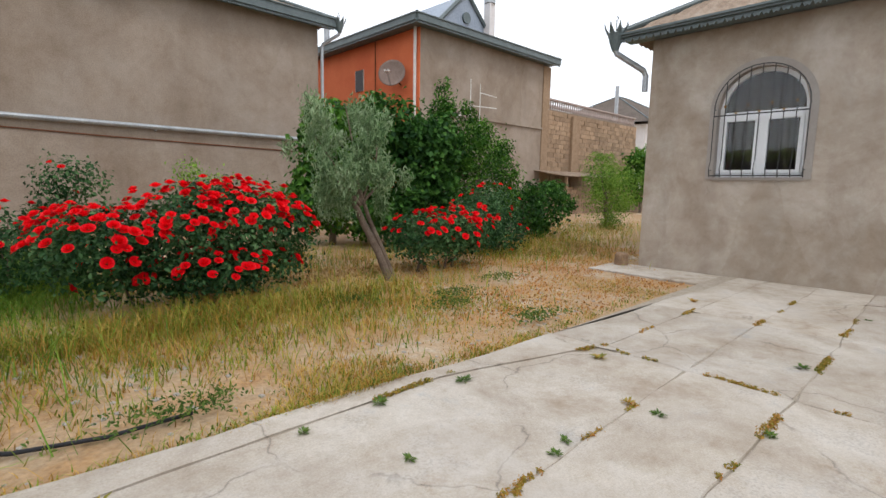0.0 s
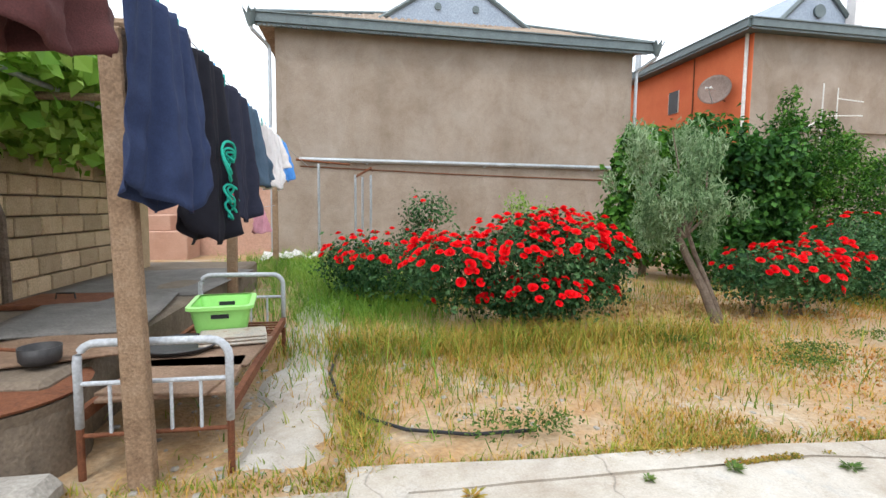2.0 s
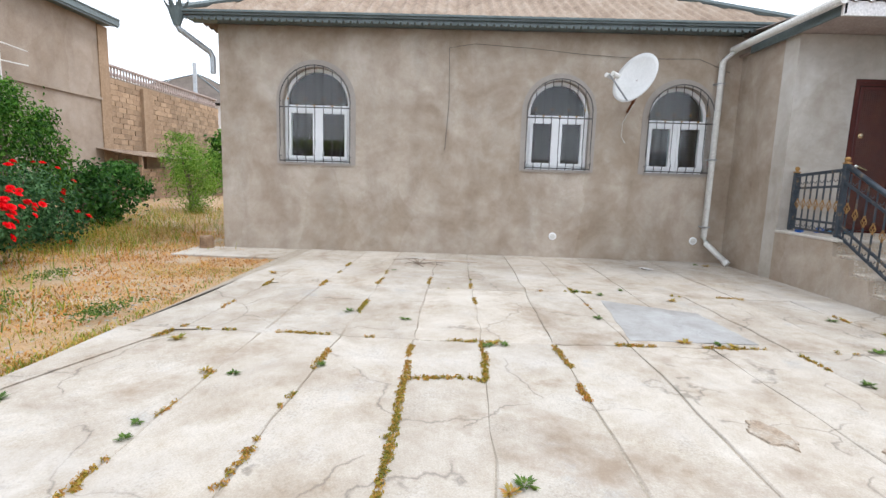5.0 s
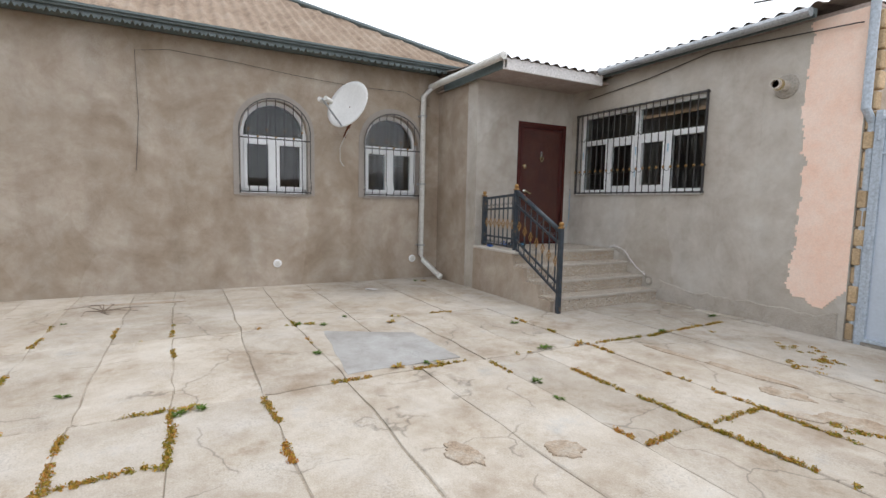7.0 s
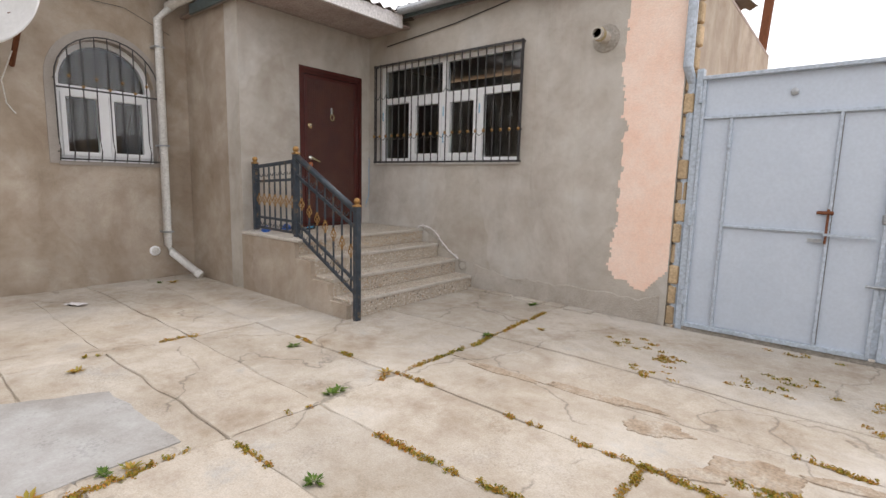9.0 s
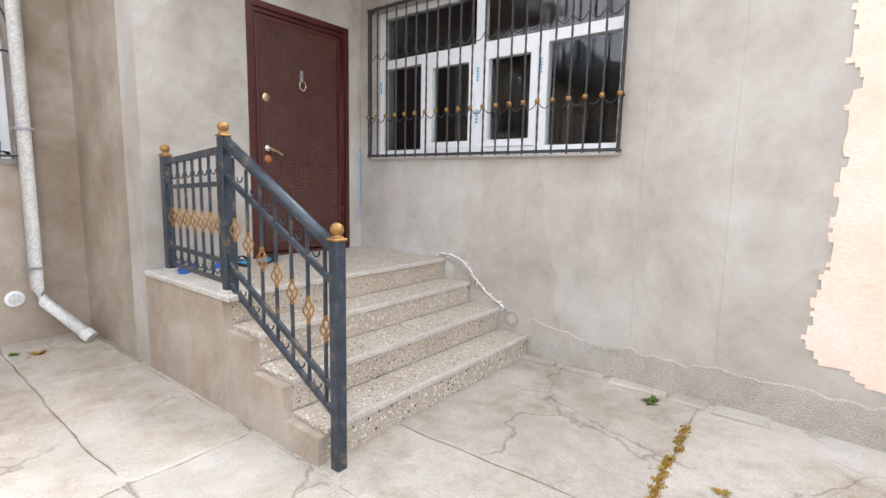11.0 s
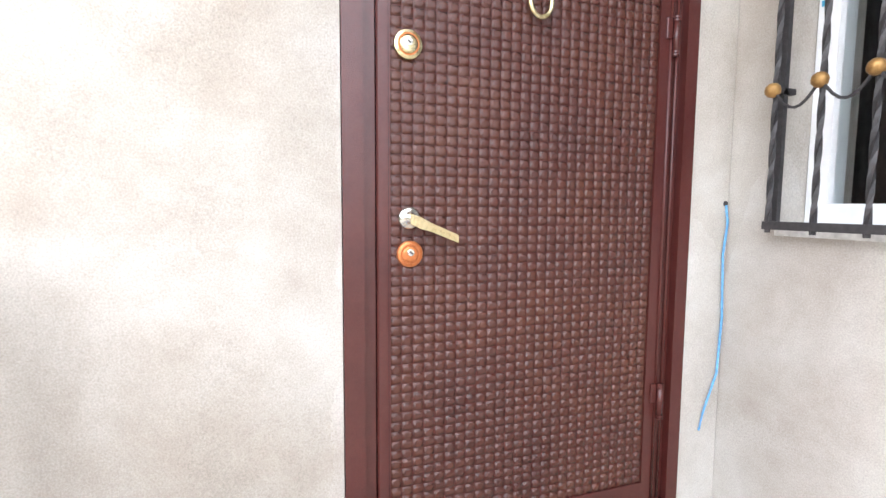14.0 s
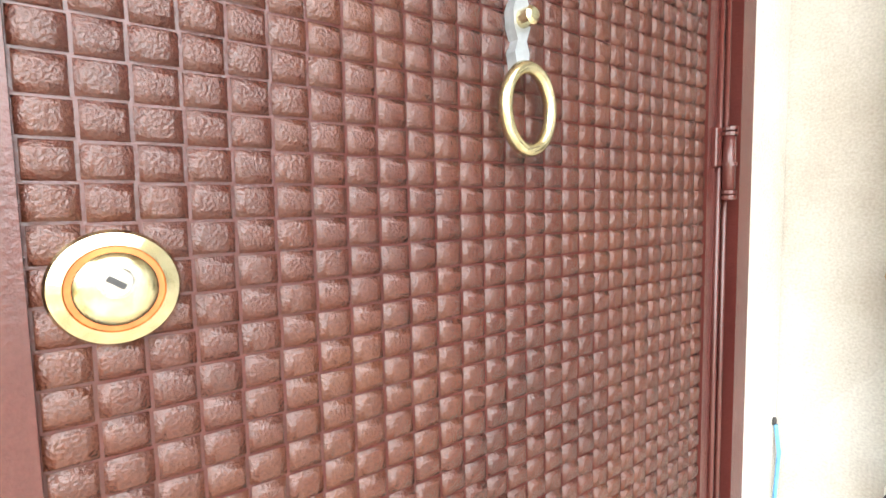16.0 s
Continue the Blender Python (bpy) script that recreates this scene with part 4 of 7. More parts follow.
for y0, y1 in ((NY + 1.6, NY + 1.65),):
    a = [bm.verts.new(p) for p in ((0.4, y0, 6.5), (4.8, y0, 6.5), (2.6, y0, 7.9))]
    b = [bm.verts.new(p) for p in ((0.4, NY + 5, 6.5), (4.8, NY + 5, 6.5), (2.6, NY + 5, 7.9))]
    bm.faces.new(a)
    bm.faces.new(b[::-1])
    for k in range(3):
        bm.faces.new((a[k], a[(k + 1) % 3], b[(k + 1) % 3], b[k]))
bmesh.ops.recalc_face_normals(bm, faces=bm.faces)
gable = part("gable", bm, BLUE_TIN, nh, "blue-grey tin gable")
for s in (-1, 1):
    part("verge", tubem([(2.6 + s * 2.3, NY + 1.58, 6.46), (2.6, NY + 1.58, 7.95)], 0.07, 6), TEAL_METAL, gable)
    part("vent_hole", lathe(bmesh.new(), [(0.1, 0), (0.1, 0.04)], 12, at=(2.6 + s * 0.55, NY + 1.56, 7.0), axis="y"), TEAL_METAL, gable)
corner_spout("rain_spout", (7.62, NY - 0.42, 5.62), 135, 0.5, -3.4)
corner_spout("rain_spout", (-2.62, NY - 0.42, 5.62), 45, 0.5, -5.6)
pipe = thing("wall_pipe", "long pale gas pipe running along the boundary wall", "pipe")
part("pipe", tubem([(-1.6, NY - 0.2, 2.46), (7.0, NY - 0.2, 2.46)], 0.055, 10), ZINC, pipe)
part("lower_cable", tubem([(-1.6, NY - 0.135, 2.30), (2.0, NY - 0.135, 2.20), (7.0, NY - 0.135, 2.12)], 0.015, 6), RUST, pipe)
for x in (0, 3, 6):
    part("bracket", boxm(x, x + 0.04, NY - 0.2, NY - 0.115, 2.38, 2.42), ZINC, pipe)

oh = thing("orange_house", "two-storey house with an orange front and a bare rendered side", "house")
OX0, OX1 = 10.8, 17.6
part("wall", boxm(OX0, OX1, 13.2, 24, -0.2, 6.35), RENDER_FAR, oh, "bare grey rendered side wall")
part("front_wall", boxm(OX0 - 0.03, OX0 - 0.001, 13.2, 24, -0.2, 6.34), ORANGE, oh, "orange rendered front")
hip_roof(oh, OX0 - 0.55, OX1 + 0.6, 12.75, 24.5, 6.55, 0.40, SLATE_DARK)
eave_trim(oh, (OX0 - 0.5, 12.8, 0), (OX1 + 0.55, 12.8, 0), (0, -1, 0), 6.32, 6.58)
eave_trim(oh, (OX0 - 0.5, 24.2, 0), (OX0 - 0.5, 12.8, 0), (-1, 0, 0), 6.32, 6.58)
part("soffit_board", boxm(OX0 - 0.5, OX1 + 0.55, 12.8, 24, 6.36, 6.40), TEAL_METAL, oh)
bm = bmesh.new()
a = [bm.verts.new(p) for p in ((12.2, 14.0, 6.9), (15.2, 14.0, 6.9), (13.7, 14.0, 8.3))]
b = [bm.verts.new(p) for p in ((12.2, 17.0, 6.9), (15.2, 17.0, 6.9), (13.7, 17.0, 8.3))]
bm.faces.new(a)
bm.faces.new(b[::-1])
for k in range(3):
    bm.faces.new((a[k], a[(k + 1) % 3], b[(k + 1) % 3], b[k]))
bmesh.ops.recalc_face_normals(bm, faces=bm.faces)
og = part("gable", bm, BLUE_TIN, oh, "blue-grey tin gable")
for s in (-1, 1):
    part("verge", tubem([(13.7 + s * 1.65, 13.97, 6.8), (13.7, 13.97, 8.36)], 0.08, 6), TEAL_METAL, og)
part("round_vent", lathe(bmesh.new(), [(0.2, 0), (0.2, 0.06), (0.1, 0.06)], 14, at=(13.7, 13.93, 7.45), axis="y"), TEAL_METAL, og)
part("chimney", boxm(14.7, 15.0, 13.7, 14.0, 6.6, 8.2), SOFFIT_EDGE, oh)
part("chimney_cap", lathe(bmesh.new(), [(0.22, 8.2), (0.22, 8.35), (0.05, 8.6)], 10, at=(14.85, 13.85, 0)), ZINC, oh)
part("flue", tubem([(11.1, 19.5, 6.5), (11.1, 19.5, 8.1)], 0.12, 10), ZINC, oh)
for y, z in ((16.6, 5.1), (20.6, 5.1)):
    fr = part("window", boxm(OX0 - 0.06, OX0 - 0.03, y - 0.27, y + 0.27, z - 0.38, z + 0.38), WHITE_PIPE, oh, "small white-framed window")
    part("pane", boxm(OX0 - 0.066, OX0 - 0.061, y - 0.25, y + 0.25, z - 0.38, z + 0.38), BLACK_IRON, fr)
part("downpipe", tubem([(OX0 - 0.1, 13.35, 6.4), (OX0 - 0.1, 13.35, 0)], 0.05, 8), WHITE_PIPE, oh)
part("conduit", tubem([(OX0 - 0.05, 15.6, 6.3), (OX0 - 0.05, 15.6, 1)], 0.02, 6), RUST, oh)
part("ledge", boxm(OX0 + 0.5, OX1, 13.12, 13.198, 3.7, 3.78), RENDER_FAR, oh)
part("tie_column", boxm(OX1, OX1 + 0.5, 13.16, 13.8, 0, 6.3), STONE_ISLAND, oh, "exposed block corner")


def dish(name, label, at, radius, mat, aim, mount):
    """Offset dish: shallow bowl, ribs behind, feed arm and wall bracket."""
    d = thing(name, label, "satellite dish", at=at)
    m = look((0, 0, 0), aim)
    bm = bmesh.new()
    prof = [(0.001, -0.13 * radius), (radius * 0.5, -0.10 * radius), (radius * 0.85, -0.02 * radius), (radius, 0.05 * radius), (radius, 0.05 * radius - 0.012), (radius * 0.85, -0.02 * radius - 0.015), (radius * 0.5, -0.1 * radius - 0.015), (0.001, -0.13 * radius - 0.015)]
    lathe(bm, [(r, -h) for r, h in prof], 36)
    bmesh.ops.recalc_face_normals(bm, faces=bm.faces)
    bm.transform(m.to_3x3().to_4x4())
    part("bowl", bm, mat, d, smooth=True)
    q = m.to_3x3()
    arm0, arm1 = q @ Vector((0, -radius * 0.95, 0)), q @ Vector((0, -radius * 0.5, -radius * 1.3))
    arm = part("feed_arm", tubem([arm0, arm1], 0.014, 6), ZINC, d)
    for s in (-0.06, 0.06):
        part("receiver", tubem([arm1 + q @ Vector((s, 0, 0)), arm1 + q @ Vector((s, 0.02, 0.13))], 0.035, 10), WHITE_PIPE, arm, "cream receiver head")
    back = q @ Vector((0, 0, 0.15 * radius))
    part("bracket", tubem([back, back * 2.2 + Vector((0, 0, -0.1)), Vector(mount)], 0.025, 8), RUST, d)
    return d


dish("satellite_dish", "tan mesh satellite dish on the orange front", (OX0 - 0.5, 14.05, 4.95), 0.46, DISH_TAN, (-1, -0.75, 0.35), (0.47, 0.1, -0.3))

# roof-top ladder aerial beside the bare wall
aer = thing("antenna", "pale pipe rack leaning at the bare wall", "antenna")
for pts in (((12.2, 12.9, 3.6), (13.0, 12.9, 4.1), (14.3, 12.9, 4.15)), ((12.9, 12.9, 3.0), (12.9, 12.9, 5.0)), ((13.4, 12.9, 3.0), (13.4, 12.9, 4.9)), ((13.4, 12.9, 4.6), (14.3, 12.9, 4.55))):
    part("rod", tubem(pts, 0.018, 6), WHITE_PIPE, aer)


def block_wall(name, label, x0, x1, y, z1, mats, bw=0.42, bh=0.2, seed=1, parts=False, depth=0.3, along="x"):
    """Coursed block wall over a mortar core."""
    r = random.Random(seed)
    w = thing(name, label, "stone wall", kind="structure")
    mk = lambda a, b, c, d, e, f: (a, b, c, d, e, f) if along == "x" else (c, d, a, b, e, f)
    part("core", boxm(*mk(x0, x1, y + 0.02, y + depth, -0.1, z1)), MORTAR, w)
    shared = bmesh.new()
    z, k = 0.0, 0
    while z < z1 - 0.05:
        x = x0 - (bw / 2 if k % 2 else 0)
        while x < x1 - 0.05:
            a, b = max(x, x0), min(x + bw * r.uniform(0.9, 1.05), x1)
            if b - a > 0.06:
                dims = mk(a + 0.008, b - 0.008, y - r.uniform(0.0, 0.03), y + 0.1, z + 0.008, min(z + bh - 0.008, z1))
                if parts:
                    part("block", boxm(*dims, bevel=0.012), mats, w)
                else:
                    box(shared, *dims)
            x = b
        z += bh
        k += 1
    if not parts:
        tagged(part("blocks", shared, mats, w), "pale limestone blocks", kind="stuff")
    else:
        shared.free()
    return w


block_wall("wall_stone_far", "tall wall of pale limestone blocks with pilaster", 18.1, 26.6, 13.3, 4.65, STONE_ISLAND, seed=4)
block_wall("wall_stone_low", "low wall of limestone blocks behind the bushes", 17.0, 34, 12.4, 1.3, STONE_ISLAND, seed=5)
part("pilaster", boxm(20.0, 20.6, 13.15, 13.3, 0, 4.5), STONE_ISLAND, thing("wall_pilaster", "limestone block pilaster on the tall wall", "pilaster", kind="structure"))
bal = thing("balustrade", "row of small dark balusters on the wall top", "balustrade")
part("rail", boxm(18.1, 26.6, 13.35, 13.5, 5.05, 5.12), SOFFIT, bal)
for i in range(48):
    part("baluster", lathe(bmesh.new(), [(0.03, 4.65), (0.06, 4.78), (0.03, 4.9), (0.04, 5.05)], 6, at=(18.2 + i * 0.176, 13.42, 0)), SOFFIT, bal)
shed = thing("shed_roof", "rusty tin sheets on a low lean-to", "shed")
part("sheet", roof_slope(bmesh.new(), (17.2, 11.6, 1.75), (21.5, 11.6, 1.75), (21.5, 13.2, 2.0), (17.2, 13.2, 2.0), rows=3), SLATE, shed, smooth=True)
for x in (17.4, 21.3):
    part("post", boxm(x, x + 0.1, 11.7, 11.8, 0, 1.72), WOOD_GREY, shed)
far = thing("far_house", "distant white house with a dark hip roof", "house")
part("wall", boxm(38, 50, 18, 28, -0.2, 6.3), SOFFIT_EDGE, far, "whitewashed wall")
hip_roof(far, 37.3, 50.7, 17.3, 28.7, 6.4, 0.55, SLATE_DARK, rows=4)
part("flue", tubem([(38, 20.5, 6.2), (38, 20.5, 9.4)], 0.15, 8), ZINC, far)

# plain walls that close the yard
struct("wall_garden_northwest", boxm(-6.2, -2.2, NY - 0.1, NY + 0.1, -0.2, 2.3), SALMON, "salmon rendered garden wall", "wall")
struct("wall_yard_west", boxm(-6.3, -6.1, -6.4, NY, -0.2, 2.3), RENDER_FAR, "plain rendered yard wall", "wall")
struct("wall_yard_south", boxm(-6.2, -0.45, -6.45, -6.2, -0.2, 2.4), RENDER_FAR, "plain rendered yard wall beside the gate", "wall")

# ---- front door ----
DF = DX + 0.024
door = thing("door_1", "closed oxblood steel front door with a woven relief panel", "door", kind="structure")
Y0, Y1, Z0, Z1 = DOOR[0], DOOR[1], DOOR[2], DOOR[3]
bm = bmesh.new()
place = lambda u, d, z: (DF + d, u, z)
U = lambda l, r, t, b: [(Y1 - l, Z0 + b), (Y1 - l, Z1 - t), (Y0 + r, Z1 - t), (Y0 + r, Z0 + b)]
strip(bm, place, U(0.002, 0.002, 0.002, 0), U(0.052, 0.045, 0.05, 0.0), -0.030, 0.1)
part("frame", bm, DOOR_FRAME, door, "glossy oxblood steel door frame")
bm = bmesh.new()
strip(bm, place, U(0.052, 0.045, 0.05, 0), U(0.083, 0.078, 0.085, 0.0), -0.006, 0.1)
part("inner_frame", bm, DOOR_FRAME, door)
part("threshold", boxm(DF - 0.02, DF + 0.1, Y0 + 0.004, Y1 - 0.004, Z0 - 0.004, Z0 + 0.028), DOOR_FRAME, door)
LY0, LY1, LZ0, LZ1 = -5.966, -5.090, 0.738, 2.68
leaf = part("leaf", boxm(DF - 0.018, DF + 0.05, LY0, LY1, LZ0, LZ1, bevel=0.004), DOOR_FRAME, door, "oxblood steel leaf")
# woven relief: alternate pillows lie across and upright
bm = bmesh.new()
WY0, WY1, WZ0, WZ1 = -5.907, -5.122, 0.80, 2.64
ny, nz = 27, 74
cy, cz = (WY1 - WY0) / ny, (WZ1 - WZ0) / nz
wr = random.Random(12)
for i in range(ny):
    for j in range(nz):
        y0, z0 = WY0 + i * cy, WZ0 + j * cz
        across = (i + j) % 2 == 0
        a, b = (0.06, 0.02) if across else (0.02, 0.06)
        h = wr.uniform(0.0036, 0.0046)
        base = [(y0 + a * cy, z0 + b * cz), (y0 + cy - a * cy, z0 + b * cz), (y0 + cy - a * cy, z0 + cz - b * cz), (y0 + a * cy, z0 + cz - b * cz)]
        ea, eb = (0.10, 0.20) if across else (0.20, 0.10)
        mid = [(y0 + ea * cy, z0 + eb * cz), (y0 + cy - ea * cy, z0 + eb * cz), (y0 + cy - ea * cy, z0 + cz - eb * cz), (y0 + ea * cy, z0 + cz - eb * cz)]
        lo = [bm.verts.new((DF - 0.0185, y, z)) for y, z in base]
        tilt = 0.0005
        hi = [bm.verts.new((DF - 0.0185 - h + (tilt if k in ((0, 3) if across else (0, 1)) else 0), y, z)) for k, (y, z) in enumerate(mid)]
        my, mz = y0 + cy / 2, z0 + cz / 2
        tp = [bm.verts.new((DF - 0.0185 - h * 1.12, my + (y - my) * 0.78, mz + (z - mz) * 0.78)) for y, z in mid]
        bm.faces.new(tp[::-1])
        for k in range(4):
            bm.faces.new((lo[k], hi[k], hi[(k + 1) % 4], lo[(k + 1) % 4]))
            bm.faces.new((hi[k], tp[k], tp[(k + 1) % 4], hi[(k + 1) % 4]))
bmesh.ops.recalc_face_normals(bm, faces=bm.faces)
tagged(part("woven_panel", bm, DOOR_BROWN, leaf, smooth=True), "oxblood woven-strap relief", kind="stuff")
bm = bmesh.new()
strip(bm, place, [(WY1 + 0.004, WZ0 - 0.006), (WY1 + 0.004, WZ1 + 0.006), (WY0 - 0.004, WZ1 + 0.006), (WY0 - 0.004, WZ0 - 0.006)], [(WY1, WZ0), (WY1, WZ1), (WY0, WZ1), (WY0, WZ0)], -0.024, -0.017, closed=True)
part("panel_bead", bm, DOOR_FRAME, leaf)


def lock(y, z, r, mat, name):
    bm = bmesh.new()
    lathe(bm, [(r, 0.0), (r, 0.004), (r * 0.95, 0.008), (r * 0.74, 0.011), (r * 0.71, 0.008), (r * 0.64, 0.008)], 36, at=(DF - 0.022, y, z), axis="x")
    l = part(name, bm, mat, door, "round brass lock rose" if mat is BRASS else "round orange lock rose", smooth=False)
    part("groove", lathe(bmesh.new(), [(r * 0.72, 0.006), (r * 0.72, 0.0095), (r * 0.63, 0.0095)], 32, at=(DF - 0.022, y, z), axis="x"), COPPER, l, "orange stained groove")
    part("dome", lathe(bmesh.new(), [(r * 0.63, 0.006), (r * 0.62, 0.0125), (r * 0.45, 0.014), (r * 0.2, 0.0145)], 32, at=(DF - 0.022, y, z), axis="x"), mat, l, smooth=True)
    part("cylinder", lathe(bmesh.new(), [(r * 0.27, 0.012), (r * 0.27, 0.0155), (r * 0.23, 0.0162)], 20, at=(DF - 0.022, y, z + r * 0.12), axis="x"), CHROME, l)
    key = boxm(-0.0008, 0.0008, -r * 0.15, r * 0.15, -0.0018, 0.0018)
    key.transform(pose(DF - 0.0385, y, z + r * 0.12, 35, 0, 0))
    part("keyway", key, BLACK_IRON, l, "dark key slot")


lock(-5.165, 2.028, 0.036, BRASS, "upper_lock")
lock(-5.170, 1.528, 0.033, COPPER, "lower_lock")
bm = bmesh.new()
lathe(bm, [(0.028, 0.0), (0.028, 0.006), (0.022, 0.01), (0.012, 0.012), (0.012, 0.045)], 24, at=(DF - 0.022, -5.169, 1.616), axis="x")
handle = part("handle_rose", bm, CHROME, door, "nickel handle rose", smooth=True)
bm = bmesh.new()
for (ya, za, ha), (yb, zb, hb) in zip(((-5.160, 1.616, 0.012), (-5.185, 1.606, 0.014), (-5.215, 1.594, 0.0105)), ((-5.185, 1.606, 0.014), (-5.215, 1.594, 0.0105), (-5.282, 1.566, 0.0095))):
    hexa(bm, [(DF - 0.070, ya, za - ha), (DF - 0.056, ya, za - ha), (DF - 0.056, yb, zb - hb), (DF - 0.070, yb, zb - hb), (DF - 0.070, ya, za + ha), (DF - 0.056, ya, za + ha), (DF - 0.056, yb, zb + hb), (DF - 0.070, yb, zb + hb)])
bmesh.ops.remove_doubles(bm, verts=bm.verts, dist=1e-5)
bmesh.ops.recalc_face_normals(bm, faces=bm.faces)
part("lever", bm, BRASS, handle, "flat brass lever")
kn = thing("door_knocker", "brass ring door knocker hanging on the leaf", "door knocker", at=(DF - 0.022, -5.511, 2.175))
ring = bmesh.new()
loops = []
for k in range(32):
    t = 2 * pi * k / 32
    c, o = Vector((-0.02, 0.031 * sin(t), -0.006 + 0.040 * cos(t))), Vector((0, sin(t), cos(t)))
    loops.append([ring.verts.new(c + o * 0.0068 * cos(q * pi / 4) + Vector((0.0068 * sin(q * pi / 4), 0, 0))) for q in range(8)])
for k in range(32):
    for q in range(8):
        ring.faces.new((loops[k][q], loops[(k + 1) % 32][q], loops[(k + 1) % 32][(q + 1) % 8], loops[k][(q + 1) % 8]))
bmesh.ops.recalc_face_normals(ring, faces=ring.faces)
part("ring", ring, BRASS, kn, smooth=True)
bm = bmesh.new()
for a, b in zip([(0.007, 0.035), (0.010, 0.05), (0.006, 0.062), (0.011, 0.075), (0.012, 0.09), (0.006, 0.105)], [(0.010, 0.05), (0.006, 0.062), (0.011, 0.075), (0.012, 0.09), (0.006, 0.105), (0.010, 0.122)]):
    hexa(bm, [(-0.012, -a[0], a[1]), (-0.012, a[0], a[1]), (0.001, a[0], a[1]), (0.001, -a[0], a[1]), (-0.012, -b[0], b[1]), (-0.012, b[0], b[1]), (0.001, b[0], b[1]), (0.001, -b[0], b[1])])
bmesh.ops.remove_doubles(bm, verts=bm.verts, dist=1e-5)
part("plate", bm, ZINC, kn, "dull grey knocker plate")
part("bolt", lathe(bmesh.new(), [(0.009, 0.008), (0.009, 0.026), (0.006, 0.029)], 14, at=(0, 0, 0.082), axis="x"), BRASS, kn)
for z in (2.079, 1.0):
    h = part("hinge", tubem([(DF - 0.032, -5.957, z), (DF - 0.032, -5.957, z + 0.112)], 0.0095, 10), DOOR_FRAME, door, smooth=True)
    for dz in (0.004, 0.012, 0.054, 0.1, 0.108):
        part("knuckle", lathe(bmesh.new(), [(0.0118, z + dz - 0.0025), (0.0118, z + dz + 0.0025)], 12, at=(DF - 0.032, -5.957, 0)), DOOR_FRAME, h)
    part("hinge_flap", boxm(DF - 0.026, DF - 0.017, -5.948, -5.93, z + 0.05, z + 0.11, bevel=0.002), DOOR_FRAME, h)
for y in (-5.950, -5.972):
    part("hinge_bead", tubem([(DF - 0.02, y, LZ0), (DF - 0.02, y, LZ1)], 0.0045, 8), DOOR_FRAME, door, smooth=True)

# thin blue wire out of a hole beside the frame
wire = thing("wire", "thin blue wire hanging from a hole by the door", "wire")
part("strand", tubem([(DX - 0.004, -6.185, 1.655), (DX - 0.01, -6.188, 1.60), (DX - 0.008, -6.178, 1.5), (DX - 0.01, -6.186, 1.3), (DX - 0.007, -6.180, 1.12), (DX - 0.01, -6.13, 1.0), (DX - 0.006, -6.12, 0.94)], 0.0035, 6), material("blue_wire", [(0.10, 0.30, 0.55), (0.16, 0.40, 0.66)], rough=0.5, bump=0), wire)
part("hole", lathe(bmesh.new(), [(0.008, -0.002), (0.008, 0.003)], 10, at=(DX, -6.185, 1.66), axis="x"), BLACK_IRON, wire, "dark drilled hole")

# ---- kitchen window and its grille ----
kw = thing("window_4", "wide white four-light window with a tilted sash", "window", kind="structure")
KP = lambda u, d, z: (u, KY - d, z)
a, b, sill, head_z = KWIN[0], KWIN[1], KWIN[2], KWIN[3]
fr = bmesh.new()
rect = lambda e: [(a + e, sill + e), (a + e, head_z - e), (b - e, head_z - e), (b - e, sill + e)]
strip(fr, KP, rect(0.003), rect(0.06), 0.10, 0.17, closed=True)
part("window_frame", fr, WHITE_PVC, kw, "white plastic frame")
TZ = 2.46
part("transom", boxm(a + 0.055, b - 0.055, KY - 0.168, KY - 0.098, TZ - 0.04, TZ + 0.04), WHITE_PVC, kw)
ML = [a, 4.86, 5.44, 6.04, b]
for m in ML[1:4]:
    part("mullion", boxm(m - 0.04, m + 0.04, KY - 0.169, KY - 0.097, sill + 0.05, TZ if m != 5.44 else head_z - 0.05), WHITE_PVC, kw)
for k in range(4):
    lo, hi = ML[k] + 0.042, ML[k + 1] - 0.042
    if k == 0:
        lo += 0.02
    if k == 3:
        hi -= 0.02
    r2 = lambda e: [(lo + e, sill + 0.062 + e), (lo + e, TZ - 0.042 - e), (hi - e, TZ - 0.042 - e), (hi - e, sill + 0.062 + e)]
    if k in (1, 2):
        bm = bmesh.new()
        strip(bm, KP, r2(0), r2(0.055), 0.085, 0.15, closed=True)
        s = part("sash", bm, WHITE_PVC, kw)
        part("window_handle", boxm((hi if k == 1 else lo) - 0.03, (hi if k == 1 else lo) + 0.0, KY - 0.083, KY - 0.06, 1.95, 2.02), WHITE_PVC, s)
    else:
        s = kw
    e = 0.05 if k in (1, 2) else -0.005
    part("pane", boxm(lo + e, hi - e, KY - 0.13, KY - 0.124, sill + 0.06 + e, TZ - 0.04 - e), GLASS, s).visible_shadow = False
for lo, hi in ((a + 0.055, 5.40), (5.48, b - 0.055)):
    part("pane", boxm(lo, hi, KY - 0.13, KY - 0.124, TZ + 0.038, head_z - 0.055), GLASS, kw).visible_shadow = False
STICKER = material("blue_sticker_print", [(0.05, 0.30, 0.50), (0.08, 0.38, 0.58)], rough=0.5, bump=0)
for x, z in ((5.455, 1.86), (5.455, 2.2), (6.595, 2.2), (4.875, 2.2)):
    for k in range(5):
        part("label_mark", boxm(x - 0.012, x + 0.012, KY - 0.096, KY - 0.0945, z + k * 0.024, z + k * 0.024 + 0.015), STICKER, kw)
part("sill", boxm(a, b, KY - 0.16, KY + 0.012, sill - 0.03, sill + 0.002), WHITE_PIPE, kw)

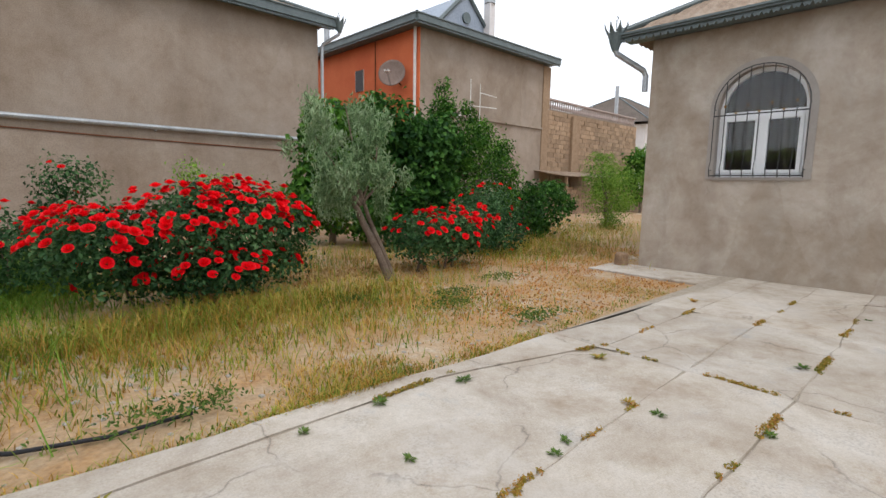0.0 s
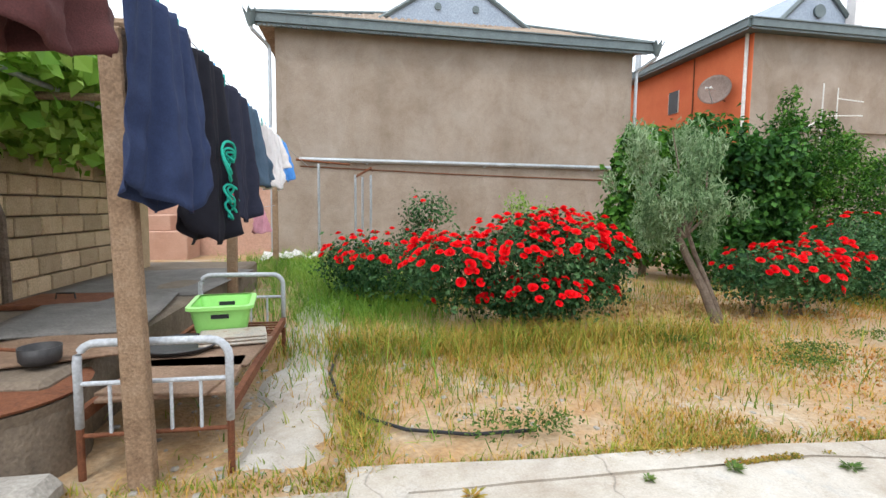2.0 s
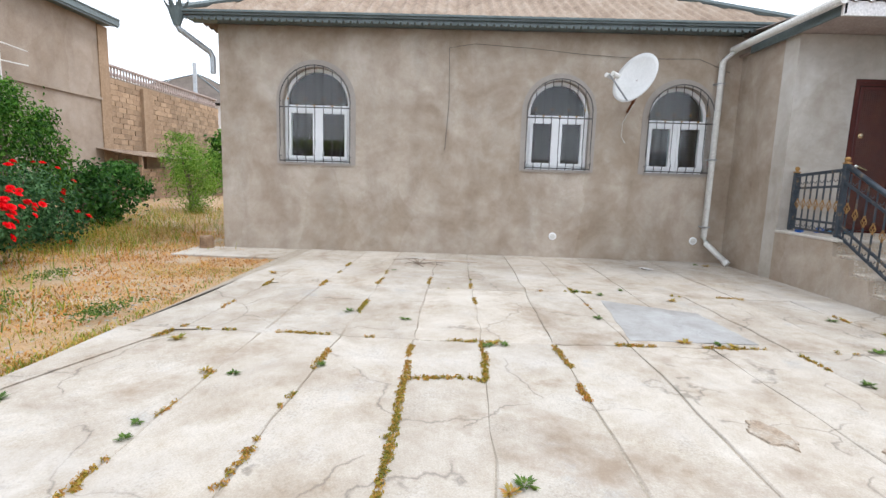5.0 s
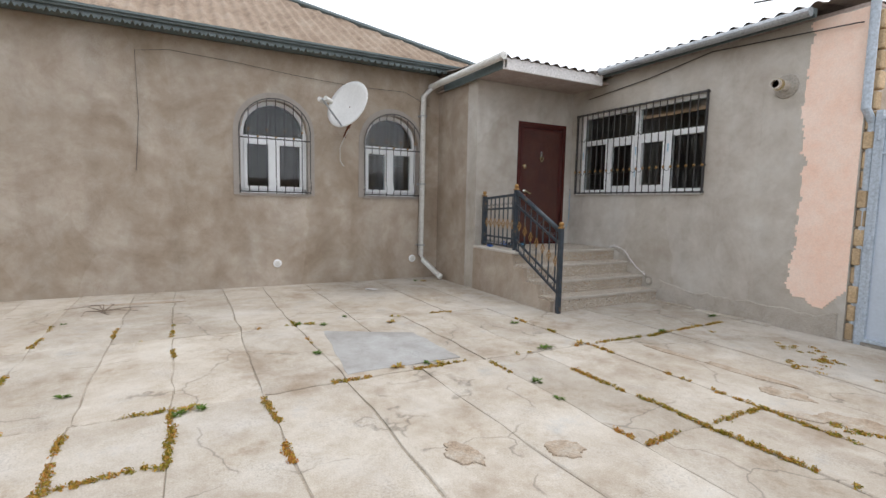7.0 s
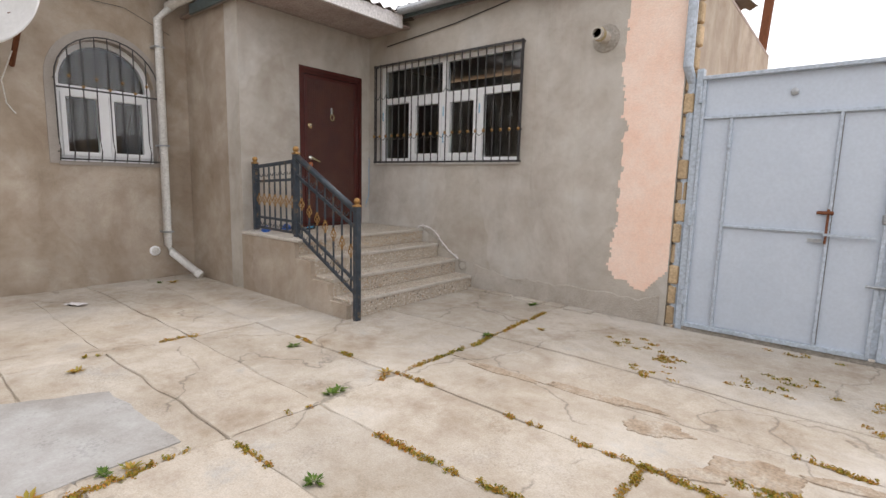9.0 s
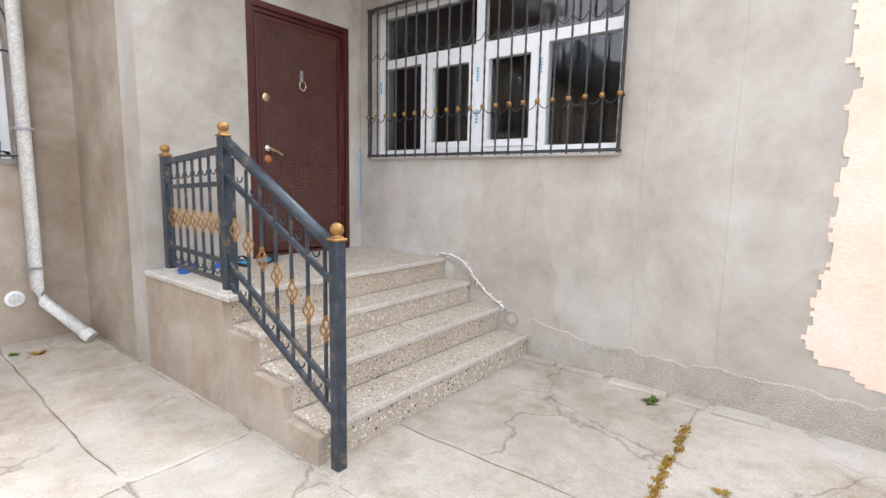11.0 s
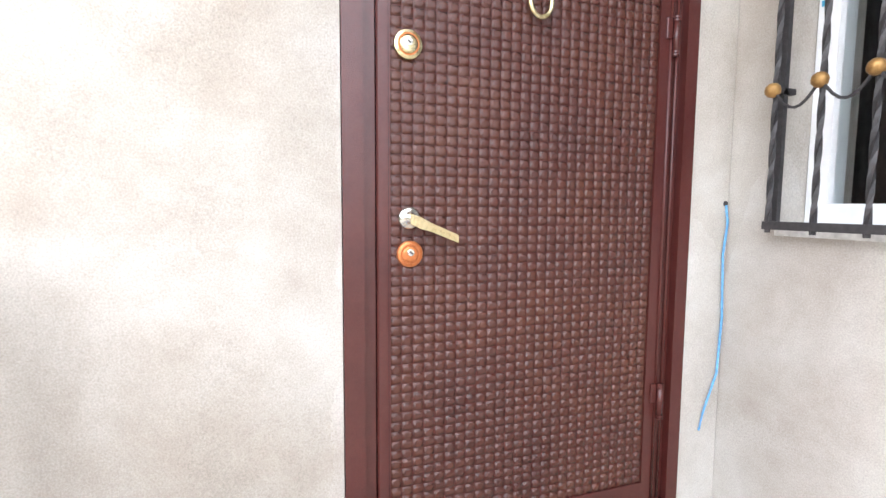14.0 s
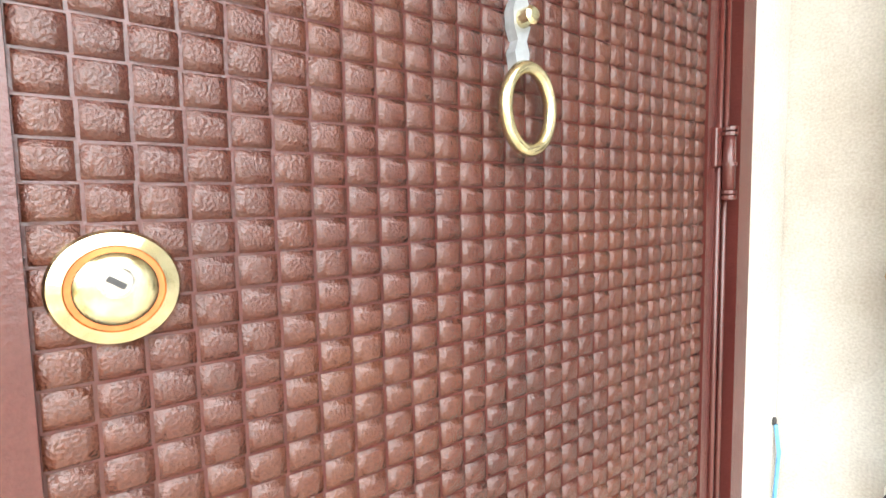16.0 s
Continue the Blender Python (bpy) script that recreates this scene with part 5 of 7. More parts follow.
kg = thing("window_grille", "black twisted iron window grille with gold studs and scallops", "window grille", at=(0, KY, sill))
n = 21
gx = [a - 0.01 + (b - a - 0.01) * i / (n - 1) for i in range(n)]
OUT = 0.065
for i, x in enumerate(gx):
    bm = bmesh.new()
    prev = None
    for k in range(41):
        z0, c0 = -0.02 + (head_z - sill + 0.02) * k / 40, k * 0.6
        ring_ = [bm.verts.new((x + 0.0085 * cos(c0 + q * pi / 2), OUT + 0.0085 * sin(c0 + q * pi / 2), z0)) for q in range(4)]
        if prev:
            for q in range(4):
                bm.faces.new((prev[q], prev[(q + 1) % 4], ring_[(q + 1) % 4], ring_[q]))
        prev = ring_
    part("bar", bm, BLACK_IRON, kg)
    sb = bmesh.new()
    bmesh.ops.create_icosphere(sb, subdivisions=2, radius=0.02, matrix=pose(x, OUT + 0.012, 0.36))
    part("stud", sb, GOLD, kg, smooth=True)
    if i:
        x0 = gx[i - 1]
        for zz in (0.36, head_z - sill - 0.42):
            part("scallop", tubem([(x0 + (x - x0) * q / 8, OUT + 0.01, zz - 0.055 * sin(pi * q / 8)) for q in range(9)], 0.004, 5), BLACK_IRON, kg)
for z in (0.0, head_z - sill - 0.02):
    part("rail", boxm(gx[0] - 0.01, gx[-1] + 0.01, OUT - 0.01, OUT + 0.01, z - 0.011, z + 0.011), BLACK_IRON, kg)
for s, x in ((1, gx[0]), (-1, gx[-1])):
    for z in (0.0, 0.36, head_z - sill - 0.02):
        part("return_bar", boxm(x - 0.008, x + 0.008, 0.001, OUT, z - 0.008, z + 0.008), BLACK_IRON, kg)
    part("wall_bar", boxm(x - 0.008, x + 0.008, 0.03, 0.045, 0, head_z - sill), BLACK_IRON, kg)

# ---- stair railing ----
rail = thing("stair_railing", "blue-black iron railing with gold baskets and ball tops", "railing", group="")
rail_y = lambda x: -4.243 - 0.072 * max(0.0, (x - 5.738) / 0.94)
PA, PB_, PC = (6.68, -4.315), (5.738, -4.245), (4.757, -4.240)


def post(x, y, z0, z1, flare=True):
    bm = boxm(x - 0.029, x + 0.029, y - 0.029, y + 0.029, z0, z1, bevel=0.005)
    p = part("post", bm, BLUE_IRON, rail)
    bm = bmesh.new()
    lathe(bm, [(0.028, z1 + 0.012), (0.03, z1 + 0.02), (0.016, z1 + 0.026), (0.024, z1 + 0.033), (0.031, z1 + 0.047), (0.031, z1 + 0.058), (0.024, z1 + 0.073), (0.010, z1 + 0.081), (0.002, z1 + 0.083)], 24, at=(x, y, 0))
    part("ball_top", bm, GOLD, p, "worn gold ball", smooth=True)
    part("cap", boxm(x - 0.034, x + 0.034, y - 0.034, y + 0.034, z1, z1 + 0.014, bevel=0.004), GOLD, p)
    if flare:
        part("base_shoe", boxm(x - 0.05, x + 0.05, y - 0.05, y + 0.05, z0, z0 + 0.02, bevel=0.005), NOSING, p)


post(*PA, 0.70, 1.50)
post(*PB_, 0.70, 1.59)
post(*PC, -0.03, 1.09)


def basket_baluster(x, y, z0, z1, zm):
    bm = bmesh.new()
    box(bm, x - 0.007, x + 0.007, y - 0.007, y + 0.007, z0, zm - 0.05)
    box(bm, x - 0.007, x + 0.007, y - 0.007, y + 0.007, zm + 0.05, z1)
    p = part("baluster", bm, BLUE_IRON, rail)
    bk = bmesh.new()
    for q in range(4):
        tube(bk, [(x + 0.026 * sin(pi * k / 8) * cos(q * pi / 2 + k * 0.3), y + 0.026 * sin(pi * k / 8) * sin(q * pi / 2 + k * 0.3), zm - 0.055 + 0.11 * k / 8) for k in range(9)], 0.0048, 5)
    for zz in (zm - 0.058, zm + 0.058):
        bmesh.ops.create_icosphere(bk, subdivisions=1, radius=0.013, matrix=pose(x, y, zz))
    part("basket", bk, GOLD, p, "rusty gold twisted basket")


def slope_bar(name, p, q, w, h, mat=None):
    (x0, z0), (x1, z1) = p, q
    bm = bmesh.new()
    y, v = rail_y(x0), rail_y(x1)
    hexa(bm, [(x0, y - w, z0 - h), (x1, v - w, z1 - h), (x1, v + w, z1 - h), (x0, y + w, z0 - h), (x0, y - w, z0 + h), (x1, v - w, z1 + h), (x1, v + w, z1 + h), (x0, y + w, z0 + h)])
    bmesh.ops.recalc_face_normals(bm, faces=bm.faces)
    return part(name, bm, BLUE_IRON, rail)


part("handrail", tubem([(PB_[0] - 0.03, -4.243, 1.56), (PC[0] + 0.03, -4.243, 1.06)], 0.031, 14), BLUE_IRON, rail, "smooth round blue-grey handrail", smooth=True)
slope_bar("mid_rail", (PB_[0], 1.38), (PC[0], 0.88), 0.010, 0.016)
slope_bar("low_rail", (PB_[0], 0.88), (PC[0], 0.36), 0.010, 0.016)
slope_bar("low_rail", (PB_[0], 0.76), (PC[0], 0.24), 0.010, 0.016)
slope_bar("top_rail", (PA[0], 1.46), (PB_[0], 1.52), 0.02, 0.018)
slope_bar("mid_rail", (PA[0], 1.29), (PB_[0], 1.33), 0.010, 0.014)
slope_bar("low_rail", (PA[0], 0.88), (PB_[0], 0.88), 0.010, 0.014)
slope_bar("low_rail", (PA[0], 0.76), (PB_[0], 0.76), 0.010, 0.014)
for i in range(7):
    f = (i + 0.7) / 7.4
    x = PA[0] + (PB_[0] - PA[0]) * f
    basket_baluster(x, rail_y(x), 0.76, 1.46 + 0.06 * f, 1.09)
    x2 = PB_[0] + (PC[0] - PB_[0]) * f
    basket_baluster(x2, -4.243, 0.77 - 0.52 * f, 1.52 - 0.5 * f, 1.12 - 0.5 * f)
for i in range(6):
    f = (i + 1.2) / 7.4
    for (xa, xb, zt, dz, zl, dl) in ((PA[0], PB_[0], 1.37, 0.05, 0.82, 0), (PB_[0], PC[0], 1.45, -0.5, 0.82, -0.52)):
        x = xa + (xb - xa) * f
        for zc in (zt + dz * f, zl + dl * f):
            part("scroll", tubem([(x + 0.028 * cos(pi + pi * k / 8), rail_y(x), zc + 0.03 * sin(pi + pi * k / 8)) for k in range(9)], 0.0045, 5), BLUE_IRON, rail)

# ---- plaster break and drain hole beside the steps ----
crack = thing("plaster_break", "white ragged plaster edge running down beside the steps", "plaster break", kind="structure")
pts = [(5.78, 0.728), (5.66, 0.745), (5.55, 0.722), (5.47, 0.68), (5.41, 0.63), (5.37, 0.57), (5.31, 0.53), (5.24, 0.46), (5.17, 0.42), (5.10, 0.385), (5.05, 0.35)]
bm, rag, prev = bmesh.new(), bmesh.new(), None
for (x0, z0), (x1, z1) in zip(pts, pts[1:]):
    n_ = Vector((z1 - z0, 0, x0 - x1)).normalized()
    for k in range(8):
        c_ = Vector((x0 + (x1 - x0) * k / 8, KY, z0 + (z1 - z0) * k / 8)) + n_ * pr.uniform(-0.006, 0.006)
        w0, w1, up_ = pr.uniform(0.003, 0.013), pr.uniform(0.003, 0.011), pr.uniform(0.006, 0.014)
        row = [bm.verts.new(p) for p in (c_ - n_ * w0, c_ - n_ * w0 * 0.5 + Vector((0, up_, 0)), c_ + n_ * w1 * 0.5 + Vector((0, up_, 0)), c_ + n_ * w1)]
        if prev:
            for q in range(3):
                bm.faces.new((prev[q], prev[q + 1], row[q + 1], row[q]))
        prev = row
        if pr.random() < 0.5:
            p = c_ + n_ * pr.uniform(-0.03, 0.03) + Vector((0, 0.004, 0))
            bmesh.ops.create_icosphere(rag, subdivisions=1, radius=pr.uniform(0.003, 0.008), matrix=Matrix.Translation(p) @ Matrix.Diagonal((1.5, 0.8, 1, 1)))
part("edge", bm, SOFFIT_EDGE, crack)
tagged(part("crumbs", rag, SOFFIT_EDGE, crack), "white plaster crumbs", kind="stuff")
bm = bmesh.new()
low = [(5.70, 0.705), (5.42, 0.56), (5.41, 0.53), (5.12, 0.37), (5.10, 0.352), (4.99, 0.27)]
top_ = [(5.74, 0.735), (5.47, 0.675), (5.37, 0.565), (5.22, 0.45), (5.12, 0.395), (5.04, 0.35)]
ra, rb = [bm.verts.new((x, KY + 0.005, z)) for x, z in low], [bm.verts.new((x, KY + 0.003, z)) for x, z in top_]
for k in range(5):
    bm.faces.new((ra[k], ra[k + 1], rb[k + 1], rb[k]))
part("fillet", bm, ROUGH_CONCRETE, crack, "rough bare cement under the break")
hole = thing("drain_cap", "round plastic drain cap in a broken plaster hole", "drain cap", at=(4.984, KY, 0.281))
part("ring", lathe(bmesh.new(), [(0.062, -0.002), (0.062, 0.02), (0.05, 0.024), (0.046, 0.012)], 24, axis="y"), ROUGH_CONCRETE, hole)
part("cap", lathe(bmesh.new(), [(0.043, 0.0), (0.043, 0.018), (0.03, 0.022)], 20, axis="y"), NOSING, hole)
part("grip", boxm(-0.035, 0.035, 0.018, 0.026, -0.006, 0.006), NOSING, hole)

# ---- slippers ----
SLIP_BLUE = material("blue_rubber", [(0.02, 0.09, 0.38), (0.04, 0.14, 0.48)], rough=0.55, bump=0.05)
SLIP_BLACK = material("black_rubber", [(0.012, 0.014, 0.018), (0.03, 0.03, 0.035)], rough=0.6, bump=0.05)
SLIP_CYAN = material("bright_blue_insole", [(0.05, 0.30, 0.55), (0.08, 0.38, 0.65)], rough=0.6, bump=0.05)


def slipper(at, rz, sole, top, strap, label):
    s = thing("slipper", label, "slipper", at=at, rz=rz, group="slippers by the door")
    def outline(e, z):
        return [((0.148 - e) * cos(t), ((0.051 if cos(t) > 0 else 0.043) - e) * sin(t), z) for t in [2 * pi * k / 20 for k in range(20)]]
    for nm, e, z0, z1, mat in (("sole", 0, 0.0, 0.022, sole), ("insole", 0.006, 0.022, 0.027, top)):
        bm = bmesh.new()
        lo, hi = [bm.verts.new(p) for p in outline(e, z0)], [bm.verts.new(p) for p in outline(e, z1)]
        bm.faces.new(lo[::-1])
        bm.faces.new(hi)
        for k in range(20):
            bm.faces.new((lo[k], lo[(k + 1) % 20], hi[(k + 1) % 20], hi[k]))
        part(nm, bm, mat, s)
    bm = bmesh.new()
    rows = []
    for x, w in ((-0.01, 0.95), (0.02, 1.05), (0.05, 1.08), (0.075, 1.0)):
        rows.append([bm.verts.new((x + 0.01 * sin(pi * k / 10), 0.047 * w * cos(pi * k / 10), 0.012 + (0.058 - 0.18 * x) * sin(pi * k / 10))) for k in range(11)])
    for p, q in zip(rows, rows[1:]):
        for k in range(10):
            bm.faces.new((p[k], p[k + 1], q[k + 1], q[k]))
    part("strap", bm, strap, s, smooth=True).modifiers.new("thick", "SOLIDIFY").thickness = 0.006


slipper((6.57, -4.37, 0.701), -34, SLIP_BLUE, SLIP_BLUE, SLIP_BLUE, "bright blue rubber slipper on the porch")
slipper((6.63, -4.68, 0.701), -50, SLIP_BLUE, SLIP_BLUE, SLIP_BLUE, "bright blue rubber slipper on the porch")
slipper((6.56, -4.79, 0.701), -14, SLIP_BLACK, SLIP_CYAN, SLIP_BLACK, "black slipper with bright blue insole")
slipper((6.535, -4.98, 0.701), -49, SLIP_BLACK, SLIP_CYAN, SLIP_BLACK, "black slipper with bright blue insole")

# ---- gate ----
gate = thing("gate_1", "pale blue sheet-steel double gate with a wicket door", "gate", kind="structure")
GY = KY - 0.02
GT = 2.31


def gate_bar(x0, x1, z0, z1, out=0.03, parent=gate, mat=GATE_FRAME):
    return part("gate_bar", boxm(x0, x1, GY - 0.01, GY + out, z0, z1, bevel=0.003), mat, parent)


for x0, x1 in ((0.98, 2.34), (-0.42, 0.94)):
    p = part("gate_leaf", boxm(x0, x1, GY - 0.012, GY, 0.05, GT), GATE_BLUE, gate, "pale blue sheet leaf")
    for a_, b_ in ((x0, x0 + 0.028), (x1 - 0.028, x1)):
        gate_bar(a_, b_, 0.04, GT, 0.035)
    gate_bar(x0, x1, GT - 0.012, GT + 0.02, 0.05)
    gate_bar(x0, x1, 1.955, 1.98, 0.03)
    gate_bar(x0, x1, 0.035, 0.075, 0.03)
    inner = (2.09, 1.335) if x0 > 0 else (0.70, -0.1)
    for x in inner:
        gate_bar(x - 0.012, x + 0.012, 0.07, 1.96, 0.028)
    gate_bar(min(inner), max(inner), 1.0, 1.022, 0.03)
wicket = part("wicket_door", boxm(1.348, 2.078, GY + 0.0, GY + 0.006, 0.08, 1.95), GATE_BLUE, gate)
part("bolt", tubem([(1.42, GY + 0.04, 1.17), (1.31, GY + 0.04, 1.17)], 0.014, 8), RUST, gate, "rusty bolt")
part("latch_bar", boxm(1.05, 1.36, GY + 0.03, GY + 0.045, 0.985, 1.005), GATE_FRAME, gate)
gate_bar(0.932, 0.988, 0.05, GT, 0.012)
part("latch_tongue", boxm(1.335, 1.352, GY + 0.028, GY + 0.04, 0.92, 1.2), RUST, gate, "rusty latch plate")
# thin dark strips draw the shadow outline of the wicket bars
for x in (2.104, 1.321):
    part("wicket_shadow_line", boxm(x - 0.003, x + 0.003, GY - 0.0005, GY + 0.0035, 0.08, 1.95), SLATE_DARK, gate, "dark strip drawn as the shadow line beside the wicket")
part("hasp", boxm(1.36, 1.46, GY + 0.03, GY + 0.042, 0.93, 0.96, bevel=0.003), ZINC, gate)
part("padlock", boxm(0.95, 1.02, GY + 0.036, GY + 0.06, 1.10, 1.18, bevel=0.01), ZINC, gate)
part("lower_bolt", tubem([(1.06, GY + 0.045, 0.62), (0.88, GY + 0.045, 0.62)], 0.012, 8), ZINC, gate)
for z in (0.25, 1.0, 2.1):
    part("hinge", tubem([(2.355, GY + 0.03, z), (2.355, GY + 0.03, z + 0.14)], 0.02, 8), GATE_FRAME, gate)
for z in (0.3, 1.7):
    part("hinge", tubem([(2.09, GY + 0.035, z), (2.09, GY + 0.035, z + 0.12)], 0.014, 8), GATE_FRAME, gate)
part("bottom_kerb", boxm(-0.45, 2.42, GY - 0.1, GY + 0.012, -0.1, 0.03), ROUGH_CONCRETE, gate)
part("stud", lathe(bmesh.new(), [(0.03, 0), (0.03, 0.02), (0.012, 0.03)], 8, at=(1.66, GY + 0.0, 2.14), axis="y"), ZINC, gate)
part("gate_post", boxm(2.345, 2.40, GY - 0.06, GY + 0.02, 0, 2.40), GATE_FRAME, gate)
part("gate_post", boxm(-0.5, -0.43, GY - 0.06, GY + 0.02, 0, 2.45), GATE_FRAME, gate)
gp = thing("downpipe", "grey-blue drainpipe standing at the wall end", "downpipe")
part("pipe", tubem([(2.47, KY + 0.05, 3.6), (2.47, KY + 0.05, 2.42), (2.44, KY - 0.05, 2.28), (2.44, KY - 0.07, 0.02)], 0.042, 10), GATE_FRAME, gp)
pole = thing("utility_pole", "rust-red iron utility pole beyond the gate", "pole")
part("shaft", tubem([(3.42, -15, -0.1), (2.97, -15, 9)], 0.1, 10), RUST, pole)
for z0, x1, z1 in ((6.6, -30, 7.2), (7.2, 4.2, 4.2), (6.8, -25, 5.5)):
    part("cable", tubem([(-1.4 + (x1 + 1.4) * k / 10, -15 + (8 if x1 > 0 else 0) * k / 10, z0 + (z1 - z0) * k / 10 - 0.5 * sin(pi * k / 10)) for k in range(11)], 0.012, 5), BLACK_IRON, pole)
ann = thing("annex_roof", "dark green tin eave of the annex behind the gate", "roof", kind="structure")
part("roof_sheet", roof_slope(bmesh.new(), (2.530, -7.3, 2.93), (2.530, -11.5, 2.93), (3.030, -11.5, 3.38), (3.030, -7.3, 3.38), rows=3), TEAL_METAL, ann, smooth=True)
part("beam", boxm(2.580, 2.6, -7.5, -7.4, 2.81, 2.90), WOOD_GREY, ann)
struct("wall_annex", boxm(2.730, 2.930, -12, -7.2, 0, 2.83), RENDER_FAR, "grey rendered annex wall behind the gate", "wall")

# ---- fittings on the house front ----
for y in (-1.334, -3.70):
    v = thing("vent_cap", "small round white vent cap low on the wall", "vent", at=(HX, y, 0.36), group="wall vents")
    part("ring", lathe(bmesh.new(), [(0.065, -0.003), (0.065, 0.012), (0.05, 0.02)], 20, axis="x"), WHITE_PVC, v)
    part("cap", lathe(bmesh.new(), [(0.045, 0.0), (0.045, 0.02), (0.02, 0.026)], 18, axis="x"), WHITE_PIPE, v)
stub = thing("flue_stub", "short pipe flue sticking out of a plaster patch", "flue", at=(3.27, KY, 2.80))
part("pipe", lathe(bmesh.new(), [(0.06, -0.1), (0.06, 0.24), (0.045, 0.24), (0.045, 0.2)], 18, axis="y"), NOSING, stub)
part("collar", lathe(bmesh.new(), [(0.14, 0.001), (0.13, 0.02), (0.07, 0.03)], 14, axis="y"), ROUGH_CONCRETE, stub)
part("band", lathe(bmesh.new(), [(0.064, 0.15), (0.064, 0.2)], 18, axis="y"), BRASS, stub)
dish("satellite_dish", "white satellite dish on an arm beside the arched window", (HX - 0.62, -2.30, 2.86), 0.39, DISH_WHITE, (-0.5, 0.85, 0.36), (0.58, -0.12, -0.42))
cable = thing("wall_cable", "thin black cable looping along under the eave", "cable")
part("strand", tubem([(HX - 0.02, 0.55, 1.75), (HX - 0.02, 0.5, 2.5), (HX - 0.02, 0.52, 3.38), (HX - 0.02, 0.1, 3.45), (HX - 0.03, -0.8, 3.40), (HX - 0.03, -1.6, 3.33), (HX - 0.03, -2.6, 3.28), (HX - 0.03, -3.5, 3.3), (HX - 0.03, -4.0, 3.1)], 0.0035, 5), BLACK_IRON, cable)
part("strand", tubem([(6.4, KY + 0.02, 3.18), (5.2, KY + 0.02, 3.28), (4.2, KY + 0.02, 3.42), (2.6, KY + 0.05, 3.30), (-1.3, -14, 4.6)], 0.007, 5), BLACK_IRON, cable)
part("strand", tubem([(HX - 0.5, -2.35, 2.5), (HX - 0.2, -2.3, 2.25), (HX - 0.03, -2.35, 2.05), (HX - 0.02, -2.42, 1.95)], 0.006, 5), WHITE_PIPE, cable, "pale dish lead")

# ---- leaves, grass ----
def mesh_from(name, verts, faces, mat, parent=None):
    me = bpy.data.meshes.new(name)
    me.from_pydata(verts, [], faces)
    me.materials.append(mat)
    ob = new(name, me)
    if parent is not None:
        ob.parent = parent
    return ob


def leaf_cloud(name, mat, parent, blobs, count, size, seed, droop=0.2, aspect=0.5, shell=0.45, label="", low=0.02):
    """Many small folded leaves through uneven clumps (x, y, z, rx, ry, rz)."""
    r = np.random.default_rng(seed)
    w = np.array([b[3] * b[4] * b[5] for b in blobs]) ** 0.67
    pick = r.choice(len(blobs), count, p=w / w.sum())
    B = np.array(blobs)[pick]
    d = r.normal(size=(count, 3))
    d /= np.linalg.norm(d, axis=1)[:, None]
    rad = r.uniform(shell, 1.0, count) ** 0.6 * (1 + 0.18 * r.normal(size=count))
    P = B[:, :3] + d * B[:, 3:6] * rad[:, None]
    keep = P[:, 2] > low
    P, d = P[keep], d[keep]
    m = len(P)
    nrm = d + 0.7 * r.normal(size=(m, 3)) + np.array([0, 0, 0.5])
    nrm /= np.linalg.norm(nrm, axis=1)[:, None]
    t = np.cross(nrm, r.normal(size=(m, 3)))
    t[:, 2] -= droop
    t /= np.linalg.norm(t, axis=1)[:, None]
    s = np.cross(nrm, t)
    s /= np.linalg.norm(s, axis=1)[:, None]
    L = (size * r.uniform(0.6, 1.3, m))[:, None]
    a, b_ = P - t * L * 0.5, P + t * L * 0.5 - nrm * L * 0.12
    l_, r_ = P + s * L * aspect * 0.5 + nrm * L * 0.08 - t * L * 0.05, P - s * L * aspect * 0.5 + nrm * L * 0.08 - t * L * 0.05
    V = np.stack([a, l_, b_, r_], 1).reshape(-1, 3)
    F = [f for k in range(m) for f in ((4 * k, 4 * k + 1, 4 * k + 2), (4 * k, 4 * k + 2, 4 * k + 3))]
    ob = mesh_from(name, V.tolist(), F, mat, parent)
    tagged(ob, label or "dense small leaves", kind="stuff")
    return ob


def blades(name, mat, spots, seed, label, width=0.0032):
    """Grass: bent tapering blades at (x, y, z, height)."""
    r = np.random.default_rng(seed)
    S = np.array(spots)
    m = len(S)
    ang = r.uniform(0, 2 * pi, m)
    lean = r.uniform(0.3, 1.5, m) * S[:, 3]
    dx, dy = np.cos(ang), np.sin(ang)
    wv = np.stack([-dy, dx, np.zeros(m)], 1) * (width * r.uniform(0.6, 1.4, m))[:, None]
    base = S[:, :3] - np.array([0, 0, 0.01])
    out = np.stack([dx * lean, dy * lean, np.zeros(m)], 1)
    mid = base + out * 0.35 + np.stack([np.zeros(m), np.zeros(m), S[:, 3] * 0.6], 1)
    tip = base + out + np.stack([np.zeros(m), np.zeros(m), S[:, 3] * r.uniform(0.75, 1.0, m)], 1)
    V = np.stack([base - wv, base + wv, mid + wv * 0.7, mid - wv * 0.7, tip], 1).reshape(-1, 3)
    F = [f for k in range(m) for f in ((5 * k, 5 * k + 1, 5 * k + 2, 5 * k + 3), (5 * k + 3, 5 * k + 2, 5 * k + 4))]
    ob = mesh_from(name, V.tolist(), F, mat)
    tagged(ob, label, "grass", kind="stuff")
    return ob


def branches(parent, base, tips, r0, mat=BARK, name="branch"):
    b = Vector(base)
    for t in tips:
        t = Vector(t)
        mid = b.lerp(t, 0.5) + Vector((rng.uniform(-0.08, 0.08), rng.uniform(-0.08, 0.08), 0.05))
        part(name, tubem([b, b.lerp(mid, 0.5), mid, t], r0, 6, r0 * 0.25), mat, parent)


